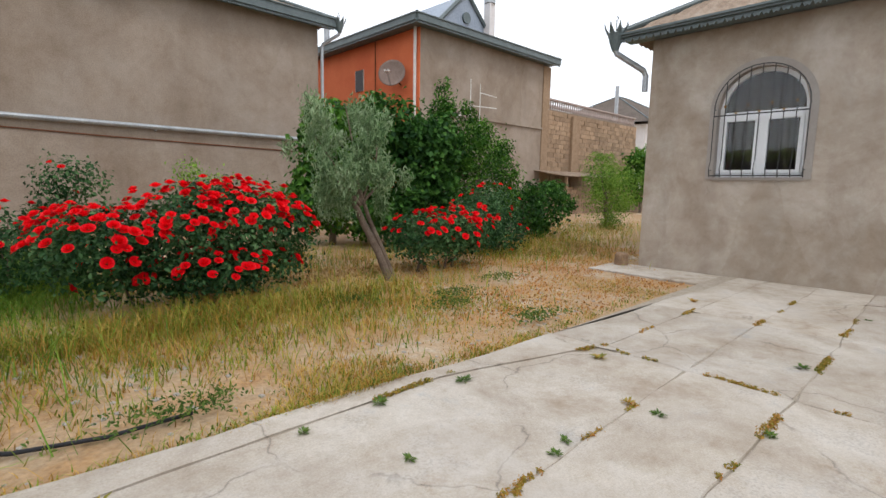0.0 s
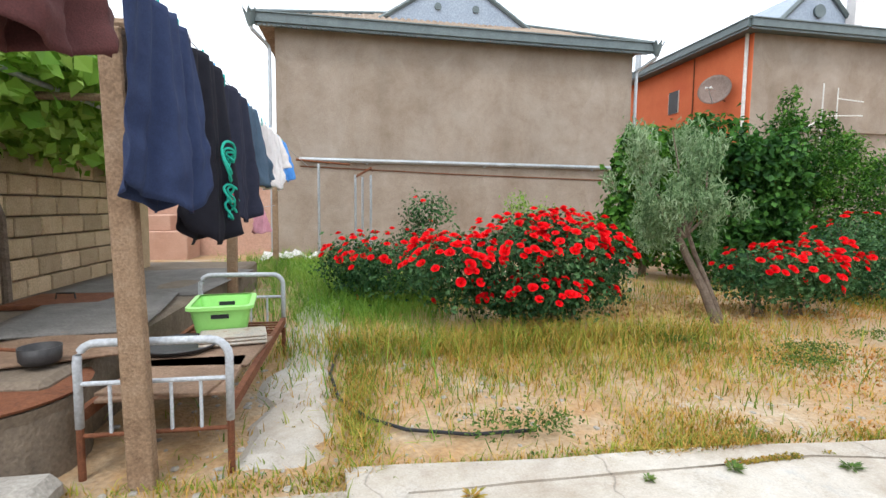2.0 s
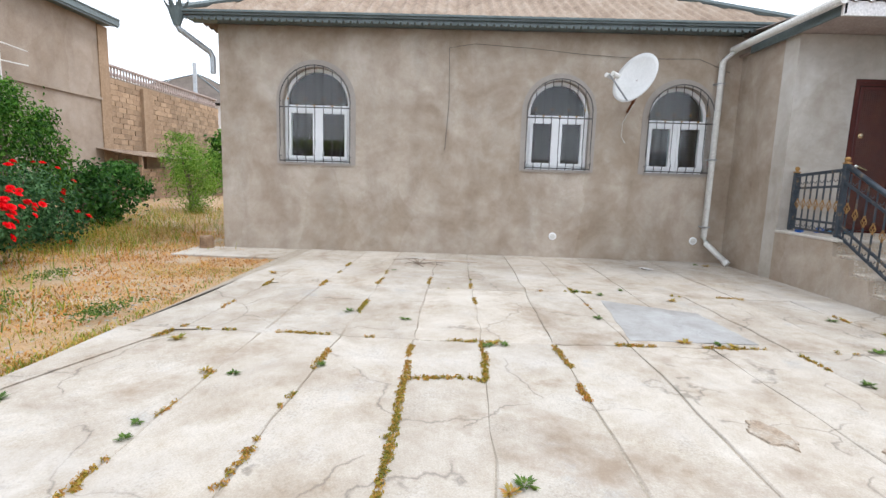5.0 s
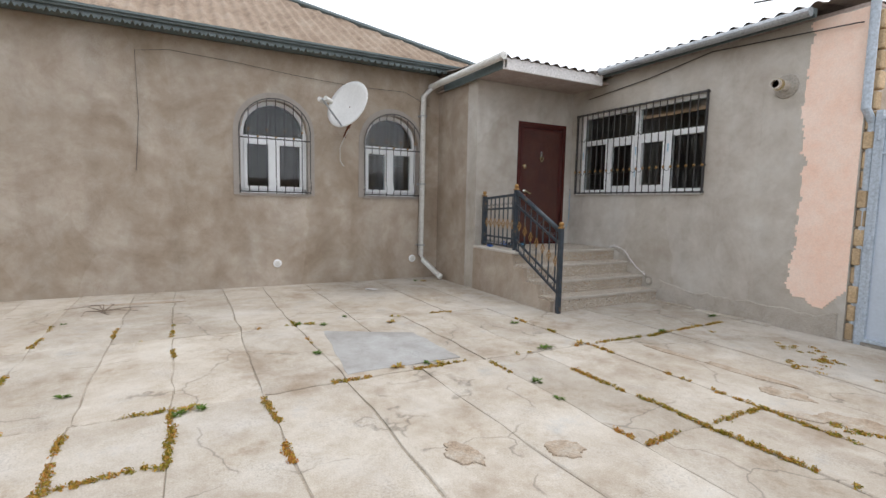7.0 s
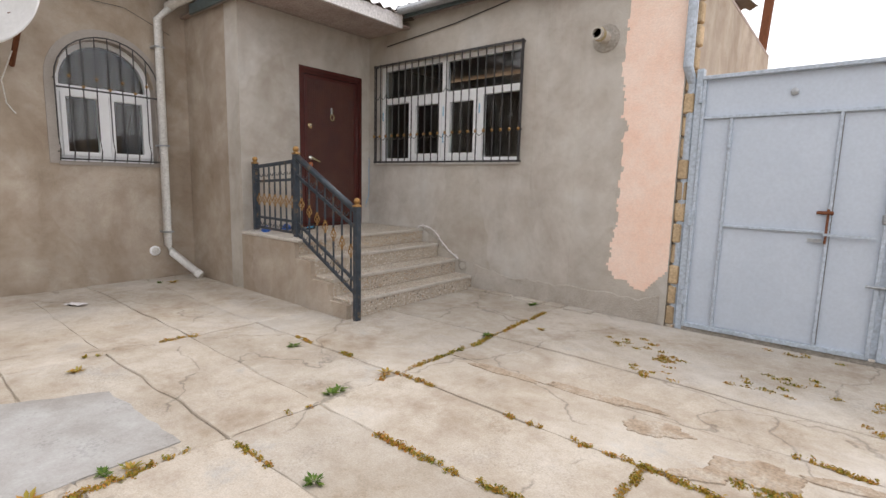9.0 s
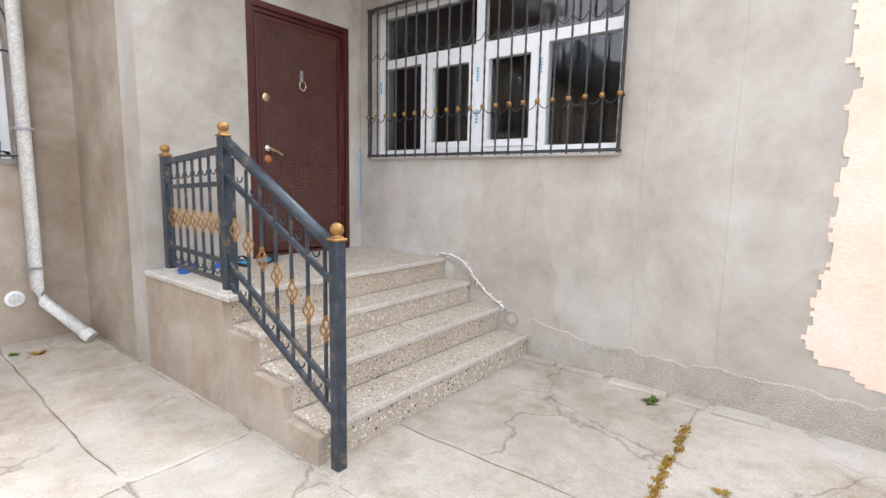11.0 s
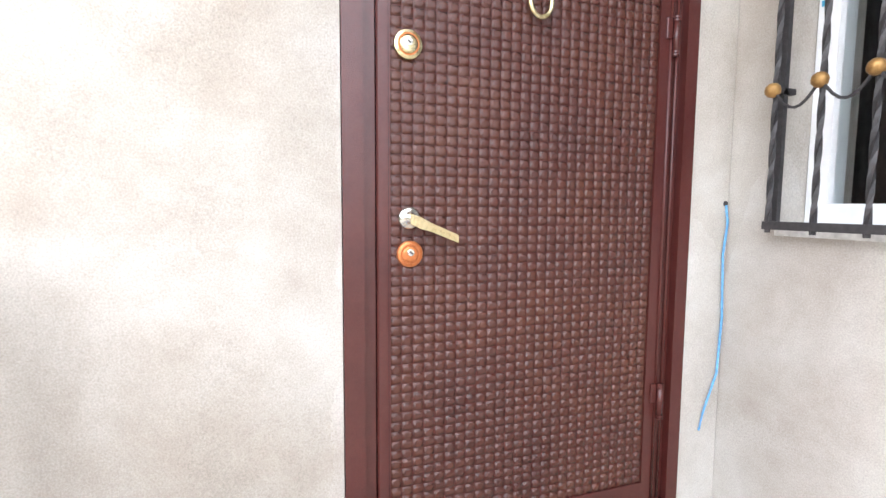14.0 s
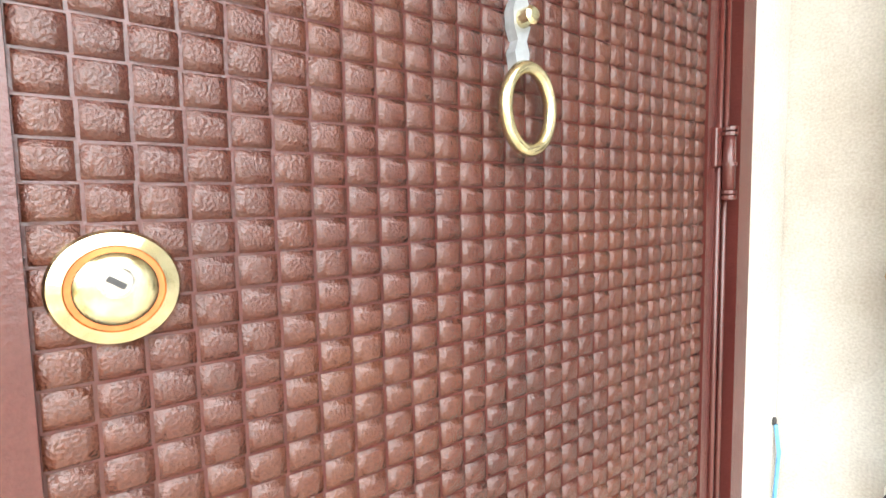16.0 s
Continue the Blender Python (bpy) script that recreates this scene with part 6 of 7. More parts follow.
# one rose bloom: whorls of cupped petals, shared by all blooms
bm = bmesh.new()
for ring_, (cnt, rad, hgt, tilt) in enumerate(((3, 0.010, 0.030, 0.2), (5, 0.020, 0.026, 0.55), (6, 0.032, 0.018, 0.95), (7, 0.040, 0.008, 1.35))):
    for k in range(cnt):
        a0 = 2 * pi * (k + 0.5 * (ring_ % 2)) / cnt
        o, t = Vector((cos(a0), sin(a0), 0)), Vector((-sin(a0), cos(a0), 0))
        w = rad * 1.1 + 0.006
        root = o * rad * 0.25
        up = Vector((0, 0, 1))
        tip = o * rad * (0.6 + tilt * 0.45) + up * hgt
        q = [bm.verts.new(p) for p in (root - up * 0.01, o * rad * 0.7 + t * w * 0.6 + up * hgt * 0.55, tip + t * w * 0.3, tip - t * w * 0.3, o * rad * 0.7 - t * w * 0.6 + up * hgt * 0.55)]
        bm.faces.new((q[0], q[1], q[2]))
        bm.faces.new((q[0], q[2], q[3]))
        bm.faces.new((q[0], q[3], q[4]))
bloom_mesh = bpy.data.meshes.new("bloom")
bm.to_mesh(bloom_mesh)
bm.free()
bloom_mesh.materials.append(ROSE_RED)


def rose_bush(at, label, blobs, leaves, blooms, seed, stems=9):
    """Stems, foliage and blooms; clumps are in the bush's own space."""
    r = random.Random(seed)
    bush = thing("rose_bush", label, "rose bush", at=at, group="rose bushes")
    for k in range(stems):
        b = r.choice(blobs)
        part("stem", tubem([(b[0] * 0.7 + r.uniform(-0.2, 0.2), b[1] * 0.7, -0.05), (b[0] * 0.9, b[1] * 0.9, b[2] * 0.6), (b[0] + r.uniform(-0.2, 0.2), b[1] + r.uniform(-0.2, 0.2), b[2] + b[5] * 0.8)], 0.013, 5, 0.005), BARK, bush)
    leaf_cloud("foliage", ROSE_LEAF, bush, blobs, leaves, 0.062, seed, aspect=0.62, label="dark green rose leaves", shell=0.3)
    w = [b[3] * b[5] for b in blobs]
    for k in range(blooms):
        b = r.choices(blobs, w)[0]
        while True:
            d = Vector((r.gauss(0, 1), r.gauss(0, 1) - 0.5, r.gauss(0, 1) + 0.45)).normalized()
            if d.z > 0.25 or r.random() < (0.4 if d.z > -0.1 else 0.07):
                break
        p = Vector((b[0] + d.x * b[3] * 1.03, b[1] + d.y * b[4] * 1.03, b[2] + d.z * b[5] * 1.04 + r.uniform(-0.03, 0.09)))
        ob = new("bloom", bloom_mesh)
        ob.parent = bush
        n = (d + Vector((0, 0, 0.7))).normalized()
        s = r.uniform(0.8, 1.25)
        ob.matrix_local = Matrix.Translation(p) @ n.to_track_quat("Z", "Y").to_matrix().to_4x4() @ Matrix.Diagonal((s, s, s, 1))
    return bush


rose_bush((1.75, 6.2, 0.0), "large rose bush covered in bright red blooms", [(-0.95, -0.1, 0.62, 0.6, 0.6, 0.42), (-0.3, 0.0, 0.68, 0.65, 0.65, 0.5), (0.35, 0.1, 0.74, 0.6, 0.65, 0.52), (0.85, 0.1, 0.66, 0.42, 0.55, 0.48), (0.0, -0.1, 0.3, 1.0, 0.6, 0.25), (0.1, 0.2, 1.05, 0.5, 0.4, 0.22)], 13000, 330, 21, 14)
rose_bush((0.15, 7.4, 0.0), "rose bush with scattered red blooms on dark leaves", [(0, 0, 0.5, 0.75, 0.7, 0.45), (-0.5, 0.5, 0.5, 0.5, 0.5, 0.4), (0.6, 0.3, 0.6, 0.5, 0.5, 0.4)], 5500, 85, 22)
rose_bush((5.25, 6.25, 0.0), "rounded rose bush with red blooms in dry soil", [(-0.45, 0, 0.5, 0.55, 0.5, 0.38), (0.1, -0.1, 0.52, 0.5, 0.5, 0.4), (0.55, 0.0, 0.56, 0.45, 0.5, 0.42)], 5500, 100, 23)
rose_bush((6.9, 6.9, 0.0), "tall loose rose bush with a few red blooms", [(0, 0, 0.7, 0.6, 0.6, 0.6), (0.7, 0.3, 0.7, 0.7, 0.6, 0.6), (0.3, -0.3, 0.35, 0.6, 0.5, 0.3)], 5500, 26, 24)
rose_bush((1.0, 9.6, 0.1), "small dark rose bush before the boundary wall", [(0, 0, 1.15, 0.5, 0.4, 0.35), (-0.2, 0, 0.7, 0.35, 0.3, 0.35)], 1500, 3, 25, 5)
sp = thing("shrub", "thin pale shrub rising above the roses", "shrub", at=(2.3, 7.6, 0), group="garden shrubs")
leaf_cloud("foliage", YELLOW_LEAF, sp, [(0, 0, 1.2, 0.5, 0.3, 0.3), (0.9, 0.2, 0.95, 0.3, 0.3, 0.4), (-0.3, 0, 1.4, 0.25, 0.2, 0.2)], 1100, 0.05, 31, shell=0.1)
for k in range(8):
    part("stem", tubem([(rng.uniform(-0.4, 1), 0, 0), (rng.uniform(-0.5, 1.1), 0.1, 1.4)], 0.01, 5, 0.004), BARK, sp)

# olive tree, leaning
ol = thing("olive_tree", "young silvery olive tree with a leaning trunk", "tree", at=(3.98, 6.12, 0))
part("trunk", tubem([(0.12, -0.1, -0.1), (-0.02, 0.0, 0.35), (-0.17, 0.14, 0.75), (-0.3, 0.26, 1.15)], 0.06, 10, 0.04), BARK, ol)
part("trunk", tubem([(0.19, -0.12, -0.1), (0.05, -0.02, 0.35), (-0.1, 0.1, 0.8), (-0.2, 0.18, 1.2)], 0.04, 8, 0.025), BARK, ol)
branches(ol, (-0.2, 0.17, 1.0), [(-0.75, 0.4, 1.9), (-0.35, 0.3, 2.35), (0.1, 0.2, 2.1), (0.35, 0.1, 1.6), (-0.8, 0.2, 1.5), (-0.1, 0.5, 1.9)], 0.025)
crown = []
orr = random.Random(44)
for k in range(46):
    a0, v = orr.uniform(0, 2 * pi), orr.random()
    rr = (0.92 if v < 0.65 else 0.6) * orr.random() ** 0.5 * (0.65 + v if v < 0.35 else 1)
    s0 = orr.uniform(0.10, 0.19)
    crown.append((-0.28 + rr * cos(a0) + 0.12 * (0.5 - v), 0.25 + rr * sin(a0) * 0.8, 1.0 + 1.3 * v, s0, s0, s0 * orr.uniform(1.3, 2.6)))
leaf_cloud("crown", OLIVE_LEAF, ol, crown, 8000, 0.095, 41, droop=1.0, aspect=0.2, shell=0.05, label="narrow grey-green olive leaves")


def big_bush(name, label, at, blobs, mat, count, size, seed, category="tree", aspect=0.6):
    t = thing(name, label, category, at=at, group="garden trees")
    r = random.Random(seed)
    part("trunk", tubem([(0, 0, -0.1), (0.05, 0.03, 0.5), (0.0, 0.1, 1.2)], 0.08, 8, 0.05), BARK, t)
    for b in blobs:
        part("branch", tubem([(0, 0.02, 0.3), (b[0] * 0.5, b[1] * 0.5, b[2] * 0.6), (b[0], b[1], b[2])], 0.035, 6, 0.012), BARK, t)
    more = list(blobs)
    for b in blobs:
        for k in range(7):
            d = Vector((r.gauss(0, 1), r.gauss(0, 1), r.gauss(0, 1) + 0.3)).normalized()
            s = r.uniform(0.22, 0.42)
            more.append((b[0] + d.x * b[3] * 0.95, b[1] + d.y * b[4] * 0.95, max(0.2, b[2] + d.z * b[5] * 0.95), b[3] * s, b[4] * s, b[5] * s))
    leaf_cloud("crown", mat, t, more, count, size, seed, aspect=aspect, shell=0.25)
    return t


big_bush("fig_tree", "broad fresh green fig tree beside the boundary wall", (5.2, 9.4, 0.05), [(0, 0, 1.5, 0.8, 0.7, 1.1), (0.3, 0.2, 2.3, 0.7, 0.6, 0.6), (-0.3, 0, 0.9, 0.6, 0.6, 0.7), (0.9, -0.2, 2.0, 0.6, 0.6, 0.8), (0.8, -0.3, 0.6, 0.9, 0.5, 0.55)], FIG_LEAF, 10000, 0.13, 51, aspect=0.75)
big_bush("fig_tree", "dense dark green fig tree behind the olive", (6.4, 8.4, 0.05), [(0, 0, 1.5, 0.9, 0.8, 1.2), (-0.4, 0.1, 2.3, 0.7, 0.6, 0.65), (0.6, 0, 1.8, 0.8, 0.7, 1.1), (0, 0, 0.6, 1.2, 0.7, 0.55)], DARK_LEAF, 13000, 0.12, 52, aspect=0.7)
big_bush("pomegranate_tree", "dense small-leaved green pomegranate tree", (8.2, 8.2, 0.05), [(0, 0, 1.4, 0.9, 0.8, 1.0), (-0.7, 0.1, 2.2, 0.6, 0.6, 0.8), (0.3, 0.2, 1.9, 0.7, 0.7, 0.7), (-0.9, 0.2, 2.9, 0.25, 0.25, 0.5)], FIG_LEAF, 13000, 0.085, 53, aspect=0.4)
big_bush("shrub", "low green bramble behind the rose bushes", (9.8, 8.1, 0.0), [(0, 0, 0.7, 0.8, 0.7, 0.7), (0.9, 0, 0.7, 0.8, 0.7, 0.6)], DARK_LEAF, 4500, 0.11, 54, "shrub")
big_bush("shrub", "feathery bright green shrub near the house corner", (14.4, 8.3, 0.0), [(0, 0, 1.0, 1.0, 0.8, 0.9), (-0.3, 0.1, 1.8, 0.7, 0.6, 0.5), (0.8, 0, 1.3, 0.8, 0.7, 0.9)], YELLOW_LEAF, 8500, 0.09, 55, "shrub", aspect=0.3)
big_bush("fig_tree", "bright green tree beyond the low wall", (24.0, 11.6, 0.0), [(0, 0, 1.9, 1.2, 1.0, 1.2), (1.2, 0, 2.3, 1.0, 1.0, 1.0)], FIG_LEAF, 3500, 0.2, 56)

# grass and stubble
gr = random.Random(9)
dry, green, lush = [], [], []
while len(dry) < 36000:
    x, y = gr.uniform(-0.4, 11), 3.08 + 7 * gr.random() ** 1.5
    if y > 9 or (x > 7.9 and y < 4.6):
        continue
    c = noise.noise(Vector((x * 0.9, y * 0.9, 3))) + 0.5 * noise.noise(Vector((x * 2.7, y * 2.7, 5)))
    if c > gr.uniform(-0.22, 0.38):
        h = gr.uniform(0.02, 0.065) * (0.7 + max(0, c)) * (0.55 if x > 4.2 else 1.15)
        (dry if gr.random() < (0.85 if x > 4.2 else 0.7) else green).append((x, y, ground_height(x, y), h))
for cx, cy, sx, sy, n, h in ((1.4, 5.35, 1.5, 0.25, 2600, 0.27), (-0.3, 3.9, 0.08, 0.7, 700, 0.13), (0.5, 4.5, 0.9, 0.5, 1300, 0.12), (2.4, 4.6, 1.0, 0.5, 1500, 0.15), (-0.4, 8.6, 0.7, 1.6, 3600, 0.32), (0.3, 3.17, 1.5, 0.04, 700, 0.07), (3.0, 3.15, 1.8, 0.05, 600, 0.06), (8, 6.6, 1.4, 0.8, 1800, 0.24), (3.4, 7.6, 1.5, 0.6, 1000, 0.26), (12, 8, 2.4, 1.2, 1600, 0.3), (-1.6, 10.8, 0.6, 1.0, 1200, 0.3), (-0.95, 3.2, 0.3, 0.2, 160, 0.06), (-0.5, 2.7, 0.06, 0.3, 200, 0.08), (0.0, 7.4, 0.5, 0.6, 1500, 0.24)):
    for k in range(n):
        x, y = gr.gauss(cx, sx), gr.gauss(cy, sy)
        if (x > -0.35 and y < 3.07) or (x > 8 and y < 4.5):
            continue
        for q in range(2):
            (lush if cy > 7 and cx < 1 else green if gr.random() < 0.55 else dry).append((x + gr.uniform(-0.03, 0.03), y + gr.uniform(-0.03, 0.03), ground_height(x, y), h * gr.uniform(0.4, 1.2)))
blades("grass_dry", GRASS_DRY, dry, 61, "short dry straw-coloured grass over the soil")
blades("grass_lush", LUSH, lush, 67, "tall fresh green grass before the boundary wall", 0.004)
blades("grass_green", GRASS_GREEN, green, 62, "longer yellow-green grass in tufts", 0.0042)
st = []
for k in range(2600):
    a0 = gr.random()
    cx, cy = gr.choice(((3.3, 6.6), (3.0, 7.1), (4.6, 6.6), (8.6, 6.2), (9.4, 6.4)))
    x, y = gr.gauss(cx, 0.4), gr.gauss(cy, 0.22)
    st.append((x, y, ground_height(x, y) + 0.06 * gr.random(), 0.05))
sob = blades("straw_litter", STRAW, st, 63, "heap of pale dry straw on the soil", 0.012)
cv = []
for k in range(900):
    cx, cy = gr.choice(((3.6, 4.35), (4.0, 4.7), (2.9, 5.2), (3.9, 3.4), (5.2, 5.0), (0.7, 3.5)))
    x, y = gr.gauss(cx, 0.22), gr.gauss(cy, 0.1)
    cv.append((x, y, 0.035, 0.06, 0.06, 0.03))
leaf_cloud("clover", WEED_LEAF, None, cv, 3600, 0.03, 64, label="low green clover patches in the dry grass")

stub_ = []
for k in range(30000):
    x, y = gr.uniform(2.8, 10.5), 3.2 + 4.6 * gr.random()
    if x > 7.9 and y < 4.6 or noise.noise(Vector((x * 1.1, y * 1.4, 8))) < gr.uniform(-0.3, 0.15):
        continue
    stub_.append((x, y, ground_height(x, y), gr.uniform(0.015, 0.05)))
RUSSET = leafy("russet_stubble", [(0.34, 0.13, 0.03), (0.54, 0.25, 0.06), (0.62, 0.38, 0.12)])
blades("stubble", RUSSET, stub_, 66, "short russet dry stubble over the soil", 0.008)

# pebbles and crumbled concrete
bm = bmesh.new()
for k in range(420):
    cx, cy, s = gr.choice(((-0.75, 4.6, 0.4), (-0.8, 5.8, 0.4), (0.6, 4.2, 0.6), (3.0, 3.6, 0.7), (4.5, 3.5, 0.6), (-0.9, 3.6, 0.4)))
    x, y = gr.gauss(cx, s), gr.gauss(cy, s * 0.8)
    if y < 3.1:
        continue
    bmesh.ops.create_icosphere(bm, subdivisions=1, radius=gr.uniform(0.008, 0.028), matrix=Matrix.Translation((x, y, ground_height(x, y))) @ Matrix.Diagonal((1, 1.3, 0.5, 1)))
tagged(finish("pebbles", bm, ROUGH_CONCRETE), "pale pebbles and concrete crumbs on soil", "pebbles", kind="stuff")

# hose lying in the grass
hose = thing("garden_hose", "black garden hose lying in the dry grass", "hose")
pts = [(-0.75, 7.2), (-0.5, 6.3), (-0.47, 5.4), (-0.52, 4.7), (-0.44, 4.2), (-0.25, 3.85), (-0.02, 3.64), (0.35, 3.5), (0.75, 3.47)]
part("tube", tubem([(x, y, ground_height(x, y) + 0.03) for x, y in pts], 0.012, 8), SLIP_BLACK, hose, smooth=True)

# ---- cooking platform, bed and washing line ----
struct("cooking_platform", boxm(-3.45, -1.85, 3.45, 9.0, -0.1, 0.44, bevel=0.03), CLAY, "rough concrete platform along the block wall", "platform")
bw = block_wall("wall_blocks_west", "coursed limestone block wall behind the platform", 3.0, 8.0, -3.5, 2.05, STONE, bw=0.40, bh=0.2, seed=8, parts=True, along="y", depth=-0.25)
part("pier", boxm(-3.6, -3.2, 8.0, 8.4, 0, 2.1), STONE, bw)
SHEET = material("grey_felt_sheet", [(0.12, 0.11, 0.10), (0.22, 0.205, 0.19)], rough=0.85, scale=4, fine=60, bump=0.2)
for i, (at, rz, w, l, mat, lab) in enumerate((((-2.35, 5.0, 0.485), 8, 0.95, 1.5, SHEET, "grey roofing sheet laid on the platform"), ((-2.5, 6.9, 0.455), -4, 1.5, 2.0, SHEET, "grey roofing sheet laid on the platform"), ((-2.1, 4.02, 0.47), 20, 0.75, 0.65, BOARD, "brown fibre board over the hearth"))):
    s = thing("cover_sheet", lab, "sheet", at=at, rz=rz)
    bm = bmesh.new()
    top = [[bm.verts.new((w * (u / 8 - 0.5), l * (v / 8 - 0.5), 0.02 * sin(u * 0.7 + i) * sin(v * 0.5))) for u in range(9)] for v in range(9)]
    for p, q in zip(top, top[1:]):
        for k in range(8):
            bm.faces.new((p[k], p[k + 1], q[k + 1], q[k]))
    part("sheet", bm, mat, s, smooth=True).modifiers.new("thick", "SOLIDIFY").thickness = 0.014
hatch = thing("hatch_cover", "rusty red tin hatch with a wire handle", "hatch", at=(-2.85, 5.6, 0.475))
part("plate", boxm(-0.35, 0.35, -0.3, 0.3, -0.03, 0.01, bevel=0.006), RUST, hatch)
part("handle", tubem([(-0.08, 0, 0.005), (-0.07, 0, 0.06), (0.07, 0, 0.06), (0.08, 0, 0.005)], 0.008, 6), BLACK_IRON, hatch)
hearth = thing("hearth", "round sooty clay hearth under a tin lid", "hearth", at=(-2.2, 3.55, 0))
bm = bmesh.new()
lathe(bm, [(0.46, -0.05), (0.45, 0.3), (0.47, 0.36), (0.40, 0.36)], 28)
part("body", bm, CLAY, hearth)
part("lid", lathe(bmesh.new(), [(0.47, 0.37), (0.48, 0.385), (0.45, 0.395), (0.02, 0.41)], 28), RUST, hearth, "rusty bent tin lid")
pan = thing("saucepan", "sooty black saucepan on the board", "saucepan", at=(-2.0, 3.7, 0.47))
part("bowl", lathe(bmesh.new(), [(0.08, 0.0), (0.095, 0.02), (0.1, 0.09), (0.094, 0.09), (0.088, 0.02), (0.01, 0.012)], 20), BLACK_IRON, pan, smooth=True)
part("handle", tubem([(-0.095, 0, 0.07), (-0.26, 0.02, 0.08)], 0.01, 6), RUST, pan)
step = thing("stone_step", "rounded concrete step before the hearth", "step", at=(-2.0, 3.1, 0))
part("block", boxm(-0.6, 0.35, -0.12, 0.14, -0.05, 0.1, bevel=0.05), ROUGH_CONCRETE, step)

bed = thing("iron_bed", "old grey iron bed frame with rusty legs and boards", "bed frame", at=(-1.30, 4.32, 0))
BW, BL = 0.345, 0.98
for s, hgt in ((-1, 0.66), (1, 0.72)):
    y = s * BL
    arc = [(-BW, y, 0.24), (-BW, y, hgt - 0.09)] + [(-BW + 0.09 - 0.09 * cos(pi / 2 * k / 5), y, hgt - 0.09 + 0.09 * sin(pi / 2 * k / 5)) for k in range(1, 6)] + [(BW - 0.09 + 0.09 * sin(pi / 2 * k / 5), y, hgt - 0.09 + 0.09 * cos(pi / 2 * k / 5)) for k in range(6)] + [(BW, y, 0.24)]
    end = part("end_hoop", tubem(arc, 0.02, 10), BED_GREY, bed, "grey painted tube hoop", smooth=True)
    part("cross_bar", tubem([(-BW, y, hgt - 0.2), (BW, y, hgt - 0.2)], 0.012, 8), BED_GREY, end)
    part("cross_bar", tubem([(-BW, y, 0.2), (BW, y, 0.2)], 0.012, 8), RUST, end)
    for k in range(4):
        x = -BW + 2 * BW * (k + 1) / 5
        part("upright", tubem([(x, y, 0.2), (x, y, hgt - 0.2)], 0.009, 8), BED_GREY, end)
    for x in (-BW, BW):
        part("leg", tubem([(x, y, -0.04), (x, y, 0.26)], 0.018, 8), RUST, bed, "rusty iron leg")
for x in (-BW, BW):
    part("side_rail", boxm(x - 0.018, x + 0.018, -BL, BL, 0.27, 0.33), RUST, bed)
for k in range(9):
    y = 0.15 + k * 0.09
    part("slat", boxm(-BW, BW, y, y + 0.03, 0.30, 0.312), RUST, bed)
boards = (((-1.32, 3.75, 0.345), 3, 0.31, 0.33), ((-1.28, 4.25, 0.345), -4, 0.32, 0.34), ((-1.33, 3.62, 0.362), -9, 0.28, 0.2))
for at, rz, w, l in boards:
    b_ = thing("loose_board", "weathered plywood board lying on the bed frame", "board", at=at, rz=rz, group="boards on the bed")
    part("ply", boxm(-w, w, -l, l, -0.012, 0.006, bevel=0.003), BOARD, b_)
mat_ = thing("rug", "folded patterned rug on the bed boards", "rug", at=(-1.18, 4.42, 0.36), rz=12)
for k in range(3):
    part("fold", boxm(-0.22, 0.22, -0.14 + 0.01 * k, 0.14 - 0.008 * k, 0.002 + 0.022 * k, 0.022 + 0.022 * k, bevel=0.008), material("rug_weave", [(0.36, 0.22, 0.16), (0.52, 0.46, 0.38), (0.32, 0.32, 0.30)], scale=14, fine=120, bump=0.4, local=True), mat_)
tray = thing("tray", "round black openwork tray on the bed", "tray", at=(-1.5, 4.3, 0.36))
part("disc", lathe(bmesh.new(), [(0.22, 0.0), (0.25, 0.03), (0.245, 0.036), (0.21, 0.012), (0.01, 0.012)], 28), BLACK_IRON, tray)

TUB = material("lime_green_plastic", [(0.30, 0.68, 0.16), (0.36, 0.74, 0.20)], rough=0.35, bump=0.0, fine_amount=0.03, spec=0.5)
tub = thing("laundry_basket", "lime green plastic laundry basket standing on the bed", "laundry basket", at=(-1.33, 4.78, 0.335), rz=8)


def rounded(w, l, r0, z, n=5):
    out = []
    for cx, cy, a0 in ((w - r0, l - r0, 0), (-w + r0, l - r0, pi / 2), (-w + r0, -l + r0, pi), (w - r0, -l + r0, 3 * pi / 2)):
        out += [(cx + r0 * cos(a0 + pi / 2 * k / n), cy + r0 * sin(a0 + pi / 2 * k / n), z) for k in range(n + 1)]
    return out


bm = bmesh.new()
rings = [[bm.verts.new(p) for p in rounded(*q)] for q in ((0.16, 0.22, 0.05, 0.0), (0.20, 0.27, 0.06, 0.2), (0.21, 0.28, 0.06, 0.25), (0.20, 0.27, 0.06, 0.25), (0.19, 0.26, 0.06, 0.2), (0.15, 0.21, 0.05, 0.012))]
for p, q in zip(rings, rings[1:]):
    for k in range(len(p)):
        bm.faces.new((p[k], p[(k + 1) % len(p)], q[(k + 1) % len(p)], q[k]))
bm.faces.new(rings[0][::-1])
bm.faces.new(rings[-1])
part("tub", bm, TUB, tub)
bm = bmesh.new()
o1 = [bm.verts.new(p) for p in rounded(0.232, 0.302, 0.07, 0.235)]
o2 = [bm.verts.new(p) for p in rounded(0.232, 0.302, 0.07, 0.258)]
o3 = [bm.verts.new(p) for p in rounded(0.198, 0.268, 0.06, 0.262)]
for p, q in ((o1, o2), (o2, o3)):
    for k in range(len(p)):
        bm.faces.new((p[k], p[(k + 1) % len(p)], q[(k + 1) % len(p)], q[k]))
part("rim", bm, TUB, tub)
for s in (-1, 1):
    part("grip_slot", boxm(-0.06, 0.06, s * 0.262 - 0.012, s * 0.262 + 0.012, 0.17, 0.2), SLIP_BLACK, tub)

